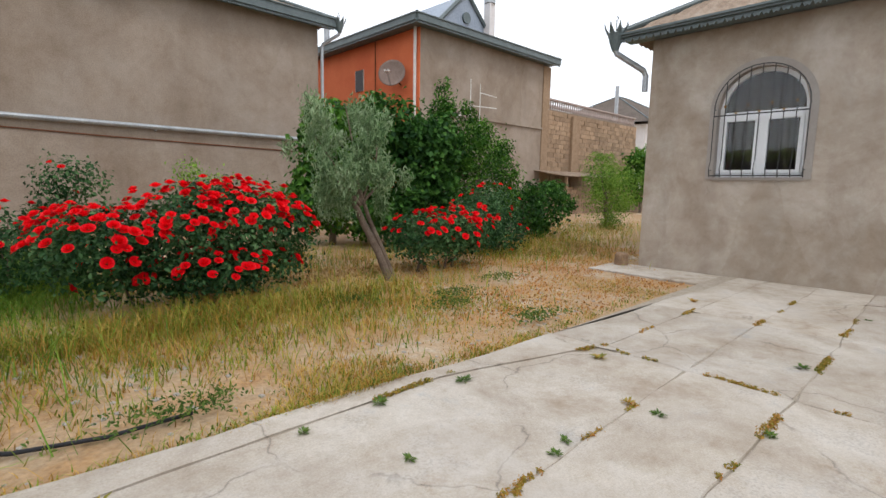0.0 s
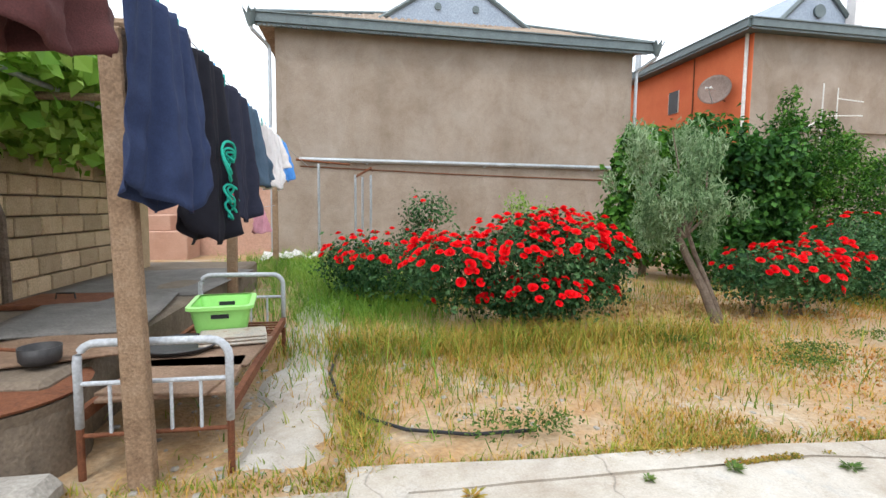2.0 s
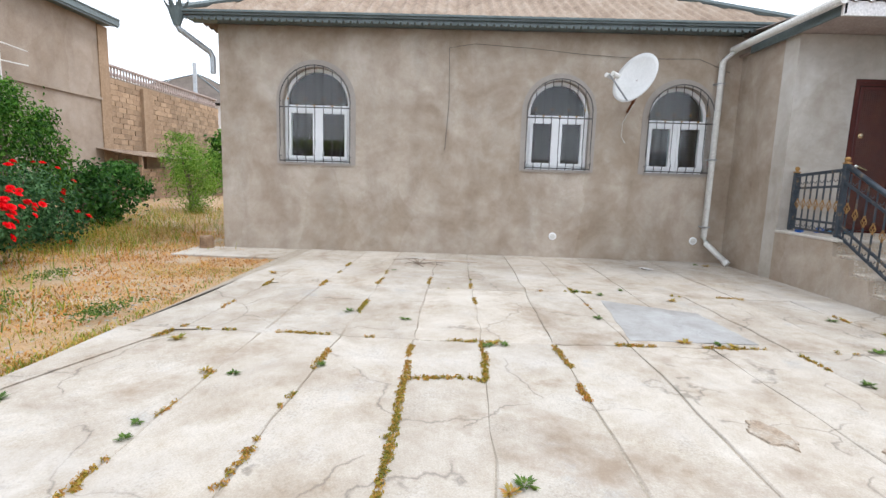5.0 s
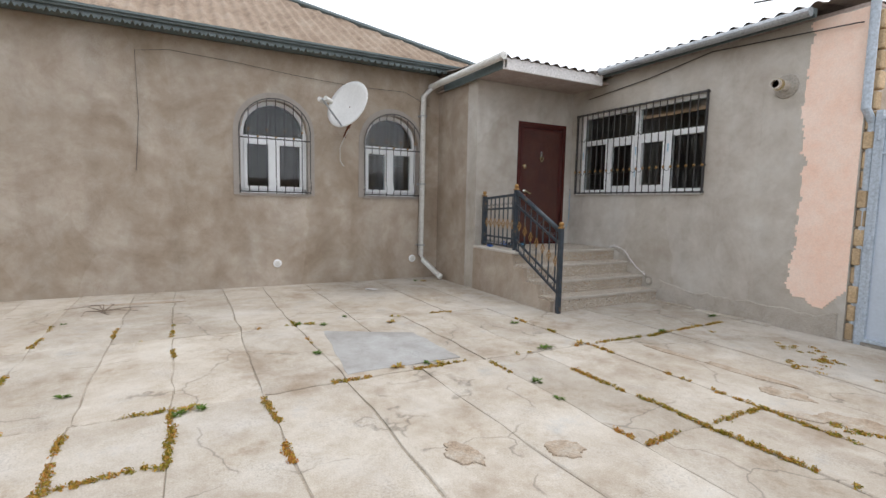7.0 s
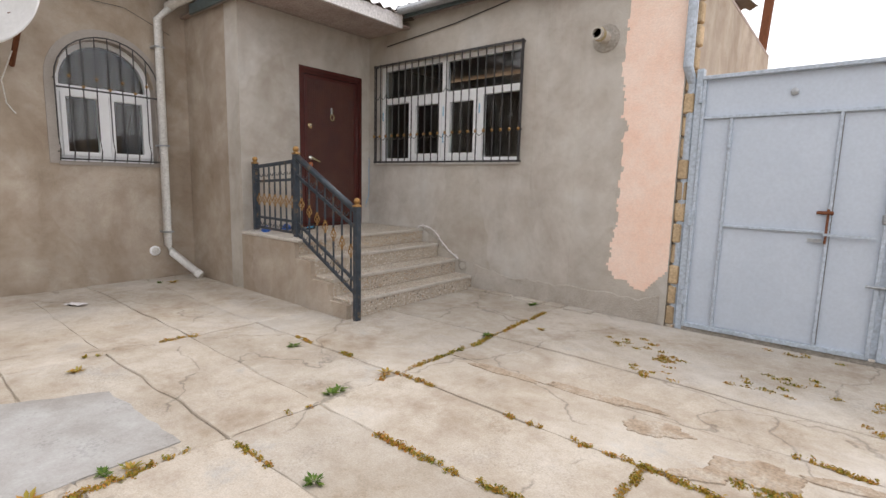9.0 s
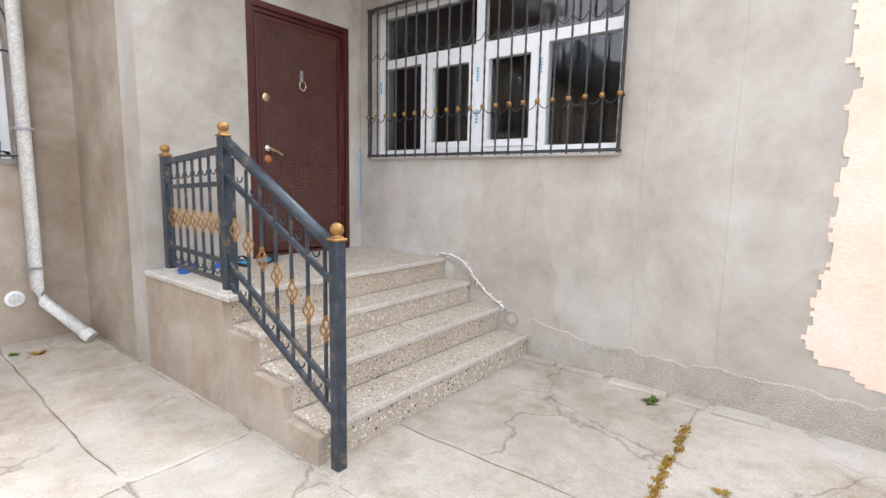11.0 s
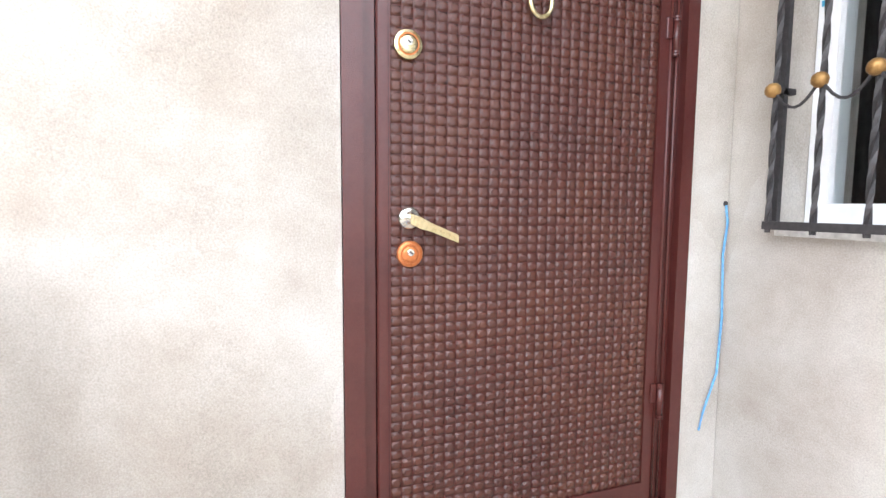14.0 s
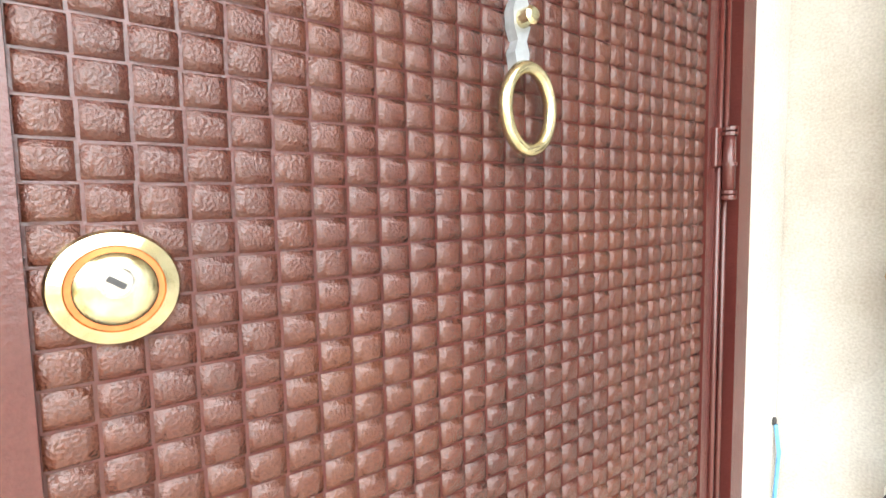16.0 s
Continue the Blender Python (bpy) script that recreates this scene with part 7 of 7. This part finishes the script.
for at, lean, h in (((-1.33, 3.24, 0), (-0.05, -0.02), 2.1), ((-1.75, 6.9, 0), (0.02, 0), 2.2), ((-1.9, 11.3, 0.1), (0, 0), 2.2)):
    p = thing("timber_post", "weathered square timber post carrying the washing line", "post", at=at, group="washing line posts")
    bm = bmesh.new()
    w = 0.058
    hexa(bm, [(-w, -0.04, -0.1), (w, -0.04, -0.1), (w, 0.04, -0.1), (-w, 0.04, -0.1)] + [(x * w * 0.85 + lean[0], y + lean[1], h) for x, y in ((-1, -0.04), (1, -0.04), (1, 0.04), (-1, 0.04))])
    bmesh.ops.bevel(bm, geom=list(bm.edges), offset=0.008, segments=1, affect="EDGES")
    part("post", bm, WOOD_GREY, p)
LX, LZ = -1.22, 2.2
line = thing("washing_line", "sagging wire washing line with plastic pegs", "washing line")
line_z = lambda y: 2.24 - 0.02 * (y - 2) + 0.004 * (y - 6.5) ** 2
part("wire", tubem([(LX, y, line_z(y)) for y in [1.2 + 0.5 * k for k in range(21)]], 0.004, 5), ZINC, line)
PEGS = [material("peg_" + n_, [c, c], rough=0.4, bump=0) for n_, c in (("teal", (0.02, 0.40, 0.36)), ("blue", (0.15, 0.40, 0.75)), ("white", (0.75, 0.72, 0.75)))]


def garment(name, label, y0, y1, drop, mat, edges, seed, swing=0.16, group="washing on the line"):
    """Cloth pegged along the line; edges(v) gives the cut-in of both sides at v of the drop."""
    r = random.Random(seed)
    g = thing(name, label, "clothing", at=(LX, 0, 0), group=group)
    nu, nv = 36, 26
    ph = r.uniform(0, 6)
    def sheet(u0, u1, v0, v1, swell):
        bm = bmesh.new()
        rows = []
        for j in range(nv + 1):
            v = v0 + (v1 - v0) * j / nv
            lo, hi = edges(v)
            row = []
            for i in range(nu + 1):
                u = u0 + (u1 - u0) * i / nu
                y = y0 + (y1 - y0) * (lo + (hi - lo) * u)
                x = swell * sin(pi * u) * (0.25 + v) + 0.022 * (0.4 + v) * sin(u * 15 + ph + 2.2 * v) + 0.014 * sin(u * 31 + 5 * v + ph) + 0.03 * v * noise.noise(Vector((u * 5 + 3 * v, v * 7 - 2 * u, seed))) + swing * (u - 0.35) * (0.3 + v)
                z = line_z(y) - 0.02 * sin(pi * ((u * 3) % 1)) * (1 - v) - drop * v * (0.86 + 0.14 * sin(pi * min(1, u * 1.1)) ** 0.6) + 0.022 * sin(u * 9 + ph) * v
                row.append(bm.verts.new((x, y, z)))
            rows.append(row)
        for p, q in zip(rows, rows[1:]):
            for i in range(nu):
                bm.faces.new((p[i], p[i + 1], q[i + 1], q[i]))
        return bm
    for nm, sw in (("front_cloth", 0.07), ("back_cloth", -0.06)):
        part(nm, sheet(0, 1, 0, 1, sw), mat, g, smooth=True).modifiers.new("thick", "SOLIDIFY").thickness = 0.004
    for f in (0.08, 0.5, 0.92):
        y = y0 + (y1 - y0) * f
        bm = boxm(-0.006, 0.006, y - 0.007, y + 0.007, line_z(y) - 0.045, line_z(y) + 0.035, bevel=0.002)
        part("peg", bm, PEGS[r.randrange(3)], g, "plastic clothes peg")
    return g


NAVY = material("navy_cotton", [(0.018, 0.028, 0.075), (0.03, 0.045, 0.105)], rough=0.9, scale=8, fine=200, bump=0.2)
BLACKC = material("black_cotton", [(0.006, 0.006, 0.012), (0.014, 0.014, 0.022)], rough=0.9, scale=8, fine=200, bump=0.2)
CHAR = material("charcoal_cotton", [(0.014, 0.016, 0.032), (0.026, 0.028, 0.05)], rough=0.9, scale=8, fine=200, bump=0.2)
GREYB = material("grey_blue_cotton", [(0.05, 0.085, 0.13), (0.08, 0.12, 0.17)], rough=0.9, scale=8, fine=200, bump=0.2)
WHITEC = material("white_cotton", [(0.60, 0.56, 0.55), (0.72, 0.69, 0.68)], rough=0.9, scale=8, fine=200, bump=0.2)
MAROON = material("maroon_cotton", [(0.055, 0.018, 0.018), (0.09, 0.03, 0.028)], rough=0.9, scale=8, fine=200, bump=0.2)
SKYB = material("sky_blue_cotton", [(0.06, 0.22, 0.60), (0.10, 0.30, 0.70)], rough=0.9, scale=8, fine=200, bump=0.2)
PINKC = material("pink_cotton", [(0.62, 0.25, 0.33), (0.72, 0.36, 0.42)], rough=0.9, scale=8, fine=200, bump=0.2)
straight = lambda v: (0.0, 1.0)
garment("shorts", "maroon shorts pegged on the washing line", 2.05, 2.62, 0.55, MAROON, lambda v: (0.03 * v, 1 - 0.05 * v), 1)
garment("trousers", "navy blue trousers pegged on the washing line", 3.0, 3.62, 0.95, NAVY, lambda v: (0.04 * v, 1.0 - 0.1 * v), 2)
tee = garment("t_shirt", "black T-shirt with a green printed motif", 3.72, 4.3, 1.12, BLACKC, lambda v: (0.02, 0.98), 3)
garment("trousers", "charcoal trousers pegged on the washing line", 4.45, 5.05, 0.98, CHAR, lambda v: (0.0, 1 - 0.05 * v), 4)
garment("trousers", "grey-blue trousers pegged on the washing line", 5.15, 5.5, 0.7, GREYB, lambda v: (0.0, 1.0), 5)
garment("shirt", "white shirt pegged on the washing line", 5.9, 6.45, 0.66, WHITEC, lambda v: (0.1 * v, 1 - 0.25 * v), 6)
garment("towel", "cream towel pegged on the washing line", 6.55, 6.85, 0.4, WHITEC, straight, 7)
garment("cloth", "small sky blue cloth pegged on the line", 7.0, 7.35, 0.5, SKYB, straight, 8)
pink = garment("cloth", "pink cloth pegged on the low line between posts", 9.0, 9.35, 0.42, PINKC, lambda v: (0.2 * (1 - v), 1 - 0.2 * (1 - v)), 9)
pink.location = (-1.83, 0, 1.30 - line_z(9.17))
low_line = thing("washing_line", "low wire line between two timber posts", "washing line")
part("wire", tubem([(-1.75, 6.9, 1.30 + 0.04), (-1.83, 9.17, 1.30), (-1.9, 11.3, 1.30 + 0.04)], 0.004, 5), ZINC, low_line)
GREENP = material("green_print", [(0.02, 0.38, 0.28), (0.04, 0.48, 0.35)], rough=0.8, bump=0)
REDP = material("red_print", [(0.45, 0.03, 0.06), (0.55, 0.05, 0.08)], rough=0.8, bump=0)
for cy, cz, rad in ((4.02, 1.60, 0.105), (4.02, 1.60, 0.07), (4.02 + 0.03, 1.60 + 0.03, 0.026), (4.02 - 0.02, 1.60 - 0.2, 0.05), (4.02 + 0.06, 1.60 - 0.2, 0.04), (4.02 + 0.1, 1.60 - 0.27, 0.045), (4.02, 1.60 - 0.3, 0.05)):
    part("print_ring", tubem([(0.13 + 0.02 * sin(k * 0.6), cy + rad * cos(2 * pi * k / 20), cz + rad * 1.15 * sin(2 * pi * k / 20)) for k in range(21)], 0.008, 5), GREENP, tee, "green printed ring")
part("print_patch", boxm(0.122, 0.138, 4.02 + 0.03, 4.02 + 0.1, 1.60 - 0.26, 1.60 - 0.19, bevel=0.006), REDP, tee, "red printed patch")

# vine over the block wall
vine = thing("grape_vine", "grape vine with broad leaves on a rough pergola", "vine", at=(-2.4, 5.0, 0))
part("trunk", tubem([(-0.9, 0.6, 0.3), (-0.85, 0.5, 1.2), (-0.9, 0.2, 2.0), (-0.6, -0.6, 2.3)], 0.04, 8, 0.02), BARK, vine)
for y in (-1.7, 0.0, 1.9):
    part("beam", tubem([(-1.2, y, 2.12), (1.15, y + 0.05, 2.16)], 0.03, 8), WOOD_GREY, vine)
for x in (-1.0, -0.2, 0.7):
    part("beam", tubem([(x, -2.4, 2.2), (x + 0.05, 4, 2.2)], 0.022, 8), ZINC, vine)
leaf_cloud("foliage", VINE_LEAF, vine, [(-0.7, -0.3, 2.15, 0.6, 1.3, 0.35), (-0.8, 1.2, 2.1, 0.5, 1.2, 0.4), (-0.2, 0.5, 2.4, 0.6, 1.6, 0.25), (-0.9, 2.6, 2.1, 0.4, 1.0, 0.4), (-0.6, -1.2, 1.85, 0.5, 0.5, 0.3), (0.2, 3.2, 2.3, 0.5, 1.2, 0.25)], 6000, 0.14, 71, aspect=0.95, shell=0.1, label="broad fresh green vine leaves")

# frames, rag and cistern at the back
fr_ = thing("vine_stand", "white pipe stand standing before the boundary wall", "stand", at=(-0.1, 11.6, 0.1))
for x, y in ((-0.18, -0.3), (0.14, -0.3), (-0.02, 0.4)):
    part("upright", tubem([(x, y, -0.1), (x, y, 1.9)], 0.026, 8), ZINC, fr_)
part("top_bar", tubem([(-0.18, -0.3, 1.85), (0.14, -0.3, 2.05), (0.2, 0.4, 2.05)], 0.025, 8), RUST, fr_)
po = thing("pipe_post", "single white pipe post before the wall", "post", at=(-1.1, 12.4, 0.1))
part("post", tubem([(0, 0, -0.1), (0, 0, 2.2)], 0.03, 8), ZINC, po)
part("arm", tubem([(-0.5, 0, 2.28), (0.7, 0, 2.2)], 0.025, 8), RUST, po)
rag = thing("plastic_sheet", "crumpled white plastic sheet lying on the grass", "plastic sheet", at=(-1.7, 12.0, 0.14))
bm = bmesh.new()
bmesh.ops.create_grid(bm, x_segments=18, y_segments=10, size=0.5)
for v in bm.verts:
    v.co.x *= 1.2
    v.co.y *= 0.6
    v.co.z = 0.1 + 0.18 * noise.noise(v.co * 4) + 0.08 * noise.noise(v.co * 11)
part("sheet", bm, WHITEC, rag).modifiers.new("thick", "SOLIDIFY").thickness = 0.006
ci = thing("brick_step", "salmon rendered stepped block by the garden wall", "masonry block", at=(-4.4, 12.6, 0))
part("lower_block", boxm(-0.5, 0.5, -0.3, 0.6, 0, 0.75, bevel=0.02), SALMON, ci)
part("upper_block", boxm(-0.4, 0.1, -0.1, 0.6, 0.75, 1.1, bevel=0.02), SALMON, ci)

# ---- courtyard slabs ----
slab_thing = thing("courtyard_paving", "old pale concrete slabs with weedy joints", "paving", kind="structure")
sr = random.Random(15)
XL = [-6.0, -2.2, -0.38, 1.82, 3.55, 5.4, 6.9, 8.125]
YL = [3.10, 2.35, 1.85, 1.23, 0.62, 0.11, -0.5, -1.08, -1.75, -2.35, -2.93, -3.55, -4.15, -4.75, -6.19]


def joint_y(y, x):
    if y == 3.10:
        return 3.19 - 0.052 * max(0, x) - (0.02 * sin(x * 3))
    if y == 2.35:
        return 2.94 - 0.42 * min(1, max(0, (x - 2.2) / 1.5)) - 0.02 * max(0, x - 3.8)
    return y + 0.02 * sin(x * 1.1 + y * 5) + 0.025 * noise.noise(Vector((x * 3, y * 9, 1)))


def joint_x(x, y):
    if x in (XL[0], XL[-1]):
        return x
    return x + 0.03 * sin(y * 1.4 + x * 3) + 0.03 * noise.noise(Vector((x * 9, y * 3, 2)))


def slab(x0, x1, y0, y1, gap):
    """Slab with wandering, chipped edges; y0 is the north joint."""
    n = 14
    ring = []
    for k in range(n):
        x = x0 + (x1 - x0) * k / n
        ring.append((max(x, x0 + gap), joint_y(y0, x) - gap))
    for k in range(n):
        y = y0 + (y1 - y0) * k / n
        ring.append((joint_x(x1, y) - gap, min(y, joint_y(y0, x1) - gap)))
    for k in range(n):
        x = x1 + (x0 - x1) * k / n
        ring.append((min(x, x1 - gap), joint_y(y1, x) + gap))
    for k in range(n):
        y = y1 + (y0 - y1) * k / n
        ring.append((joint_x(x0, y) + gap, min(y, joint_y(y0, x0) - gap)))
    ring = [(x + sr.uniform(-0.006, 0.006), y + sr.uniform(-0.006, 0.006)) for x, y in ring]
    dz = sr.uniform(-0.006, 0.004)
    bm = bmesh.new()
    lo = [bm.verts.new((x, y, -0.12)) for x, y in ring]
    hi = [bm.verts.new((x, y, dz - 0.007)) for x, y in ring]
    cx, cy = sum(p[0] for p in ring) / len(ring), sum(p[1] for p in ring) / len(ring)
    tp = []
    for x, y in ring:
        d = Vector((cx - x, cy - y)).normalized() * 0.012
        tp.append(bm.verts.new((x + d.x, y + d.y, dz)))
    m = len(ring)
    for k in range(m):
        bm.faces.new((lo[k], lo[(k + 1) % m], hi[(k + 1) % m], hi[k]))
        bm.faces.new((hi[k], hi[(k + 1) % m], tp[(k + 1) % m], tp[k]))
    bm.faces.new(tp)
    bmesh.ops.recalc_face_normals(bm, faces=bm.faces)
    part("slab", bm, CONCRETE, slab_thing)


for j in range(len(YL) - 1):
    row_x = [x for x in XL if not (x == 1.82 and not -3.6 < YL[j + 1] < -2.8) and not (x == 6.9 and YL[j] > -3.5)]
    for x0, x1 in zip(row_x, row_x[1:]):
        if x0 < -0.5 and j < 3 or x0 >= 6.8 and YL[j] < -4.1 or (x0 >= 5.3 and YL[j + 1] < -6):
            continue
        slab(x0, x1, YL[j], YL[j + 1], sr.choice((0.001, 0.002, 0.003, 0.004)))


def ragged_patch(name, cx, cy, rx, ry, turn, z, mat, label, seed):
    """Thin irregular skin lying on the slabs."""
    bm = bmesh.new()
    c_, s_ = cos(turn), sin(turn)
    rim, mid = [], []
    for k in range(64):
        a = 2 * pi * k / 64
        f = 1 + 0.38 * noise.noise(Vector((cos(a) * 1.6, sin(a) * 1.6, seed))) + 0.22 * noise.noise(Vector((cos(a) * 5, sin(a) * 5, seed + 3)))
        u, v = rx * f * cos(a), ry * f * sin(a)
        rim.append(bm.verts.new((cx + u * c_ - v * s_, cy + u * s_ + v * c_, -0.008)))
        mid.append(bm.verts.new((cx + (u * c_ - v * s_) * 0.93, cy + (u * s_ + v * c_) * 0.93, z)))
    for k in range(64):
        bm.faces.new((rim[k], rim[(k + 1) % 64], mid[(k + 1) % 64], mid[k]))
    bm.faces.new(mid)
    bmesh.ops.recalc_face_normals(bm, faces=bm.faces)
    part(name, bm, mat, slab_thing, label)


for k, (cx, cy, rx, ry, tu) in enumerate(((2.35, -4.18, 0.42, 0.055, 0.1), (3.0, -4.1, 0.3, 0.05, 0.05), (1.92, -3.98, 0.2, 0.09, 0.3), (1.42, -3.86, 0.2, 0.14, 0.4), (1.05, -4.02, 0.22, 0.05, 0.2), (1.62, -3.66, 0.16, 0.06, 0.5), (2.2, -1.35, 0.16, 0.08, 0.3), (2.0, -1.9, 0.12, 0.09, 0.9), (7.3, 0.5, 0.5, 0.05, 1.5))):
    ragged_patch("soil_patch", cx, cy, rx, ry, tu, 0.0045 + 0.0007 * k, DIRT, "thin brown soil washed over the slabs", k * 3.1)
bm = bmesh.new()
corners = [(5.05, -1.30), (4.62, -2.14), (3.70, -2.19), (3.68, -1.13)]
ring = []
for (x0, y0), (x1, y1) in zip(corners, corners[1:] + corners[:1]):
    ring += [(x0 + (x1 - x0) * k / 10 + sr.uniform(-0.012, 0.012), y0 + (y1 - y0) * k / 10 + sr.uniform(-0.012, 0.012)) for k in range(10)]
lo_, hi_ = [bm.verts.new((x, y, -0.01)) for x, y in ring], [bm.verts.new((x, y, 0.006)) for x, y in ring]
for k in range(len(ring)):
    bm.faces.new((lo_[k], lo_[(k + 1) % len(ring)], hi_[(k + 1) % len(ring)], hi_[k]))
bm.faces.new(hi_)
bmesh.ops.recalc_face_normals(bm, faces=bm.faces)
part("repair_patch", bm, FRESH_CONCRETE, slab_thing, "smooth blue-grey repair screed")
part("slab", boxm(7.2, 8.125, 2.6, 4.75, -0.12, -0.014, bevel=0.01), CONCRETE, slab_thing)
bm = bmesh.new()
rows = []
for k in range(34):
    py = 3.3 + 0.14 * k
    le, ri = -1.0 + sr.uniform(-0.09, 0.09), -0.46 + sr.uniform(-0.08, 0.07)
    rows.append([bm.verts.new((le + (ri - le) * q / 5, py + sr.uniform(-0.03, 0.03), ground_height(-0.8, py) + (0.03 + sr.uniform(-0.006, 0.006) if 0 < q < 5 and 0 < k else -0.02))) for q in range(6)])
for p, q in zip(rows, rows[1:]):
    for k in range(5):
        bm.faces.new((p[k], p[k + 1], q[k + 1], q[k]))
part("path", bm, CONCRETE, slab_thing, "crumbling rough concrete path")
x = 3.2
while x < 4.72:
    w_ = sr.uniform(0.12, 0.42)
    bm = boxm(x, x + w_, KY + 0.003, KY + sr.uniform(0.07, 0.17), -0.05, sr.uniform(0.012, 0.035), bevel=0.01)
    for v in bm.verts:
        v.co += Vector((sr.uniform(-0.012, 0.012), sr.uniform(0, 0.012), 0))
    part("kerb_piece", bm, CONCRETE, slab_thing)
    x += w_ + sr.uniform(0.01, 0.12)

# moss and weeds in the joints
moss, weeds = [], []
MOSSY = [("x", -0.5, 2.5, 3.45, 1.0), ("x", 0.62, 1.3, 3.35, 1.0), ("x", 0.11, 2.7, 3.5, 0.9), ("y", 2.75, 0.13, 0.55, 0.75), ("x", 1.23, 1.4, 3.2, 0.5), ("x", 1.85, 1.2, 2.7, 0.55), ("y", 3.55, -5.8, -1.0, 0.62), ("y", 3.55, -0.9, 2.4, 0.3), ("x", -2.35, 1.9, 3.5, 0.5), ("x", -2.93, 0.8, 3.0, 0.85), ("x", -3.55, 0.8, 3.5, 0.6), ("y", 1.82, -3.5, -2.4, 0.8), ("x", 1.23, 4.2, 6.4, 0.4), ("x", 1.85, 4.4, 6.8, 0.35), ("x", 0.62, 4.0, 6.1, 0.35), ("x", 0.11, 4.2, 6.0, 0.25), ("y", 5.4, -3.2, 0.7, 0.28), ("x", -1.08, 4.3, 5.6, 0.42), ("x", -3.55, 4.0, 5.0, 0.45), ("x", -4.15, 0.9, 2.1, 0.4), ("x", 2.35, 1.6, 6.0, 0.3)]
for ax, c, a0, b0, dens in MOSSY:
    t = a0
    while t < b0:
        t += 0.022
        if noise.noise(Vector((t * 2.3, c * 7, 0))) + dens - 0.62 < sr.uniform(-0.25, 0.25):
            continue
        x, y = (t, joint_y(c, t)) if ax == "x" else (joint_x(c, t), t)
        moss.append((x + sr.gauss(0, 0.008), y + sr.gauss(0, 0.008), 0.004, 0.028, 0.026, 0.016))
for k in range(95):
    cx, cy = sr.choice(((2.5, -5.4), (2.27, -4.8), (2.14, -5.2), (1.6, -5.07), (1.4, -5.35), (0.87, -5.17), (0.8, -4.8), (0.57, -5.0), (1.4, -6.05), (1.3, -3.7)))
    moss.append((sr.gauss(cx, 0.11), sr.gauss(cy, 0.06), 0.004, 0.045, 0.03, 0.014))
leaf_cloud("moss", MOSS, None, moss, 22000, 0.02, 81, label="rusty and yellow-green moss filling the joints", shell=0.1, low=-0.004)

wm = []
for v in range(3):
    r = np.random.default_rng(90 + v)
    V, F = [], []
    for k in range(46):
        a0, L, e = r.uniform(0, 2 * pi), r.uniform(0.04, 0.11), r.uniform(0.15, 0.9)
        o, t = Vector((cos(a0) * cos(e), sin(a0) * cos(e), sin(e))), Vector((-sin(a0), cos(a0), 0)) * L * 0.16
        s0 = o * L * r.uniform(0.1, 0.5)
        i0 = len(V)
        V += [tuple(s0), tuple(s0 + o * L * 0.5 + t), tuple(s0 + o * L - Vector((0, 0, 0.01))), tuple(s0 + o * L * 0.5 - t)]
        F += [(i0, i0 + 1, i0 + 2), (i0, i0 + 2, i0 + 3)]
    me = bpy.data.meshes.new("weed_leaves")
    me.from_pydata(V, [], F)
    me.materials.append((WEED_LEAF, MOSS, WEED_LEAF)[v])
    wm.append(me)
SPOTS = [(3.67, -1.84), (3.62, -1.93), (3.6, -3.05), (3.61, -3.12), (3.59, -3.52), (3.55, -4.7), (4.54, -3.4), (5.13, -2.1), (5.6, -1.68), (3.82, -5.98), (7.65, -3.72), (7.75, -3.6), (5.43, -1.1), (5.38, -1.25), (5.3, -1.35), (4.31, -1.05), (3.47, 0.0), (3.45, -0.08), (3.42, 0.05), (3.66, -1.57), (2.92, -2.43), (2.58, -2.36), (1.62, 0.06), (1.68, 0.0), (2.7, 1.7), (2.72, 1.9), (1.9, 1.86), (2.05, 1.9), (3.3, 2.4), (4.25, 1.3), (4.05, 0.75), (5.9, 2.65), (1.6, 2.88), (2.22, 2.79), (0.2, 2.86), (1.1, 2.86), (1.35, 2.3), (3.3, -5.2), (2.9, 1.2), (6.4, 1.15)]
for k, (x, y) in enumerate(SPOTS):
    w = thing("weed", "small green weed growing in a slab joint", "weed", at=(x, y, 0.0), rz=sr.uniform(0, 360), group="weeds in the paving")
    ob = new("leaves", wm[k % 3])
    ob.parent = w
    s = sr.uniform(0.35, 0.6)
    ob.scale = (s, s, s * 0.75)
tw = thing("dry_branch", "dry leafless twig lying on the paving", "twig", at=(6.9, 0.85, 0.01))
for k in range(9):
    a0 = sr.uniform(0, 2 * pi)
    part("twig", tubem([(0, 0, 0.01), (0.2 * cos(a0), 0.25 * sin(a0), 0.05), (0.35 * cos(a0 + 0.3), 0.45 * sin(a0 + 0.3), 0.03)], 0.006, 5, 0.002), BARK, tw)
pp = thing("paper_scrap", "white scrap of paper on the paving", "paper", at=(7.2, -2.6, 0.003), rz=30)
bm = bmesh.new()
bmesh.ops.create_grid(bm, x_segments=6, y_segments=4, size=0.1)
for v in bm.verts:
    v.co.y *= 0.5
    v.co.z = 0.012 + 0.02 * noise.noise(v.co * 20)
part("sheet", bm, WHITEC, pp)
stump = thing("stump", "grey cut log at the house corner", "log", at=(7.95, 4.55, 0.0))
part("log", lathe(bmesh.new(), [(0.12, -0.05), (0.11, 0.16), (0.09, 0.19)], 12), WOOD_GREY, stump)
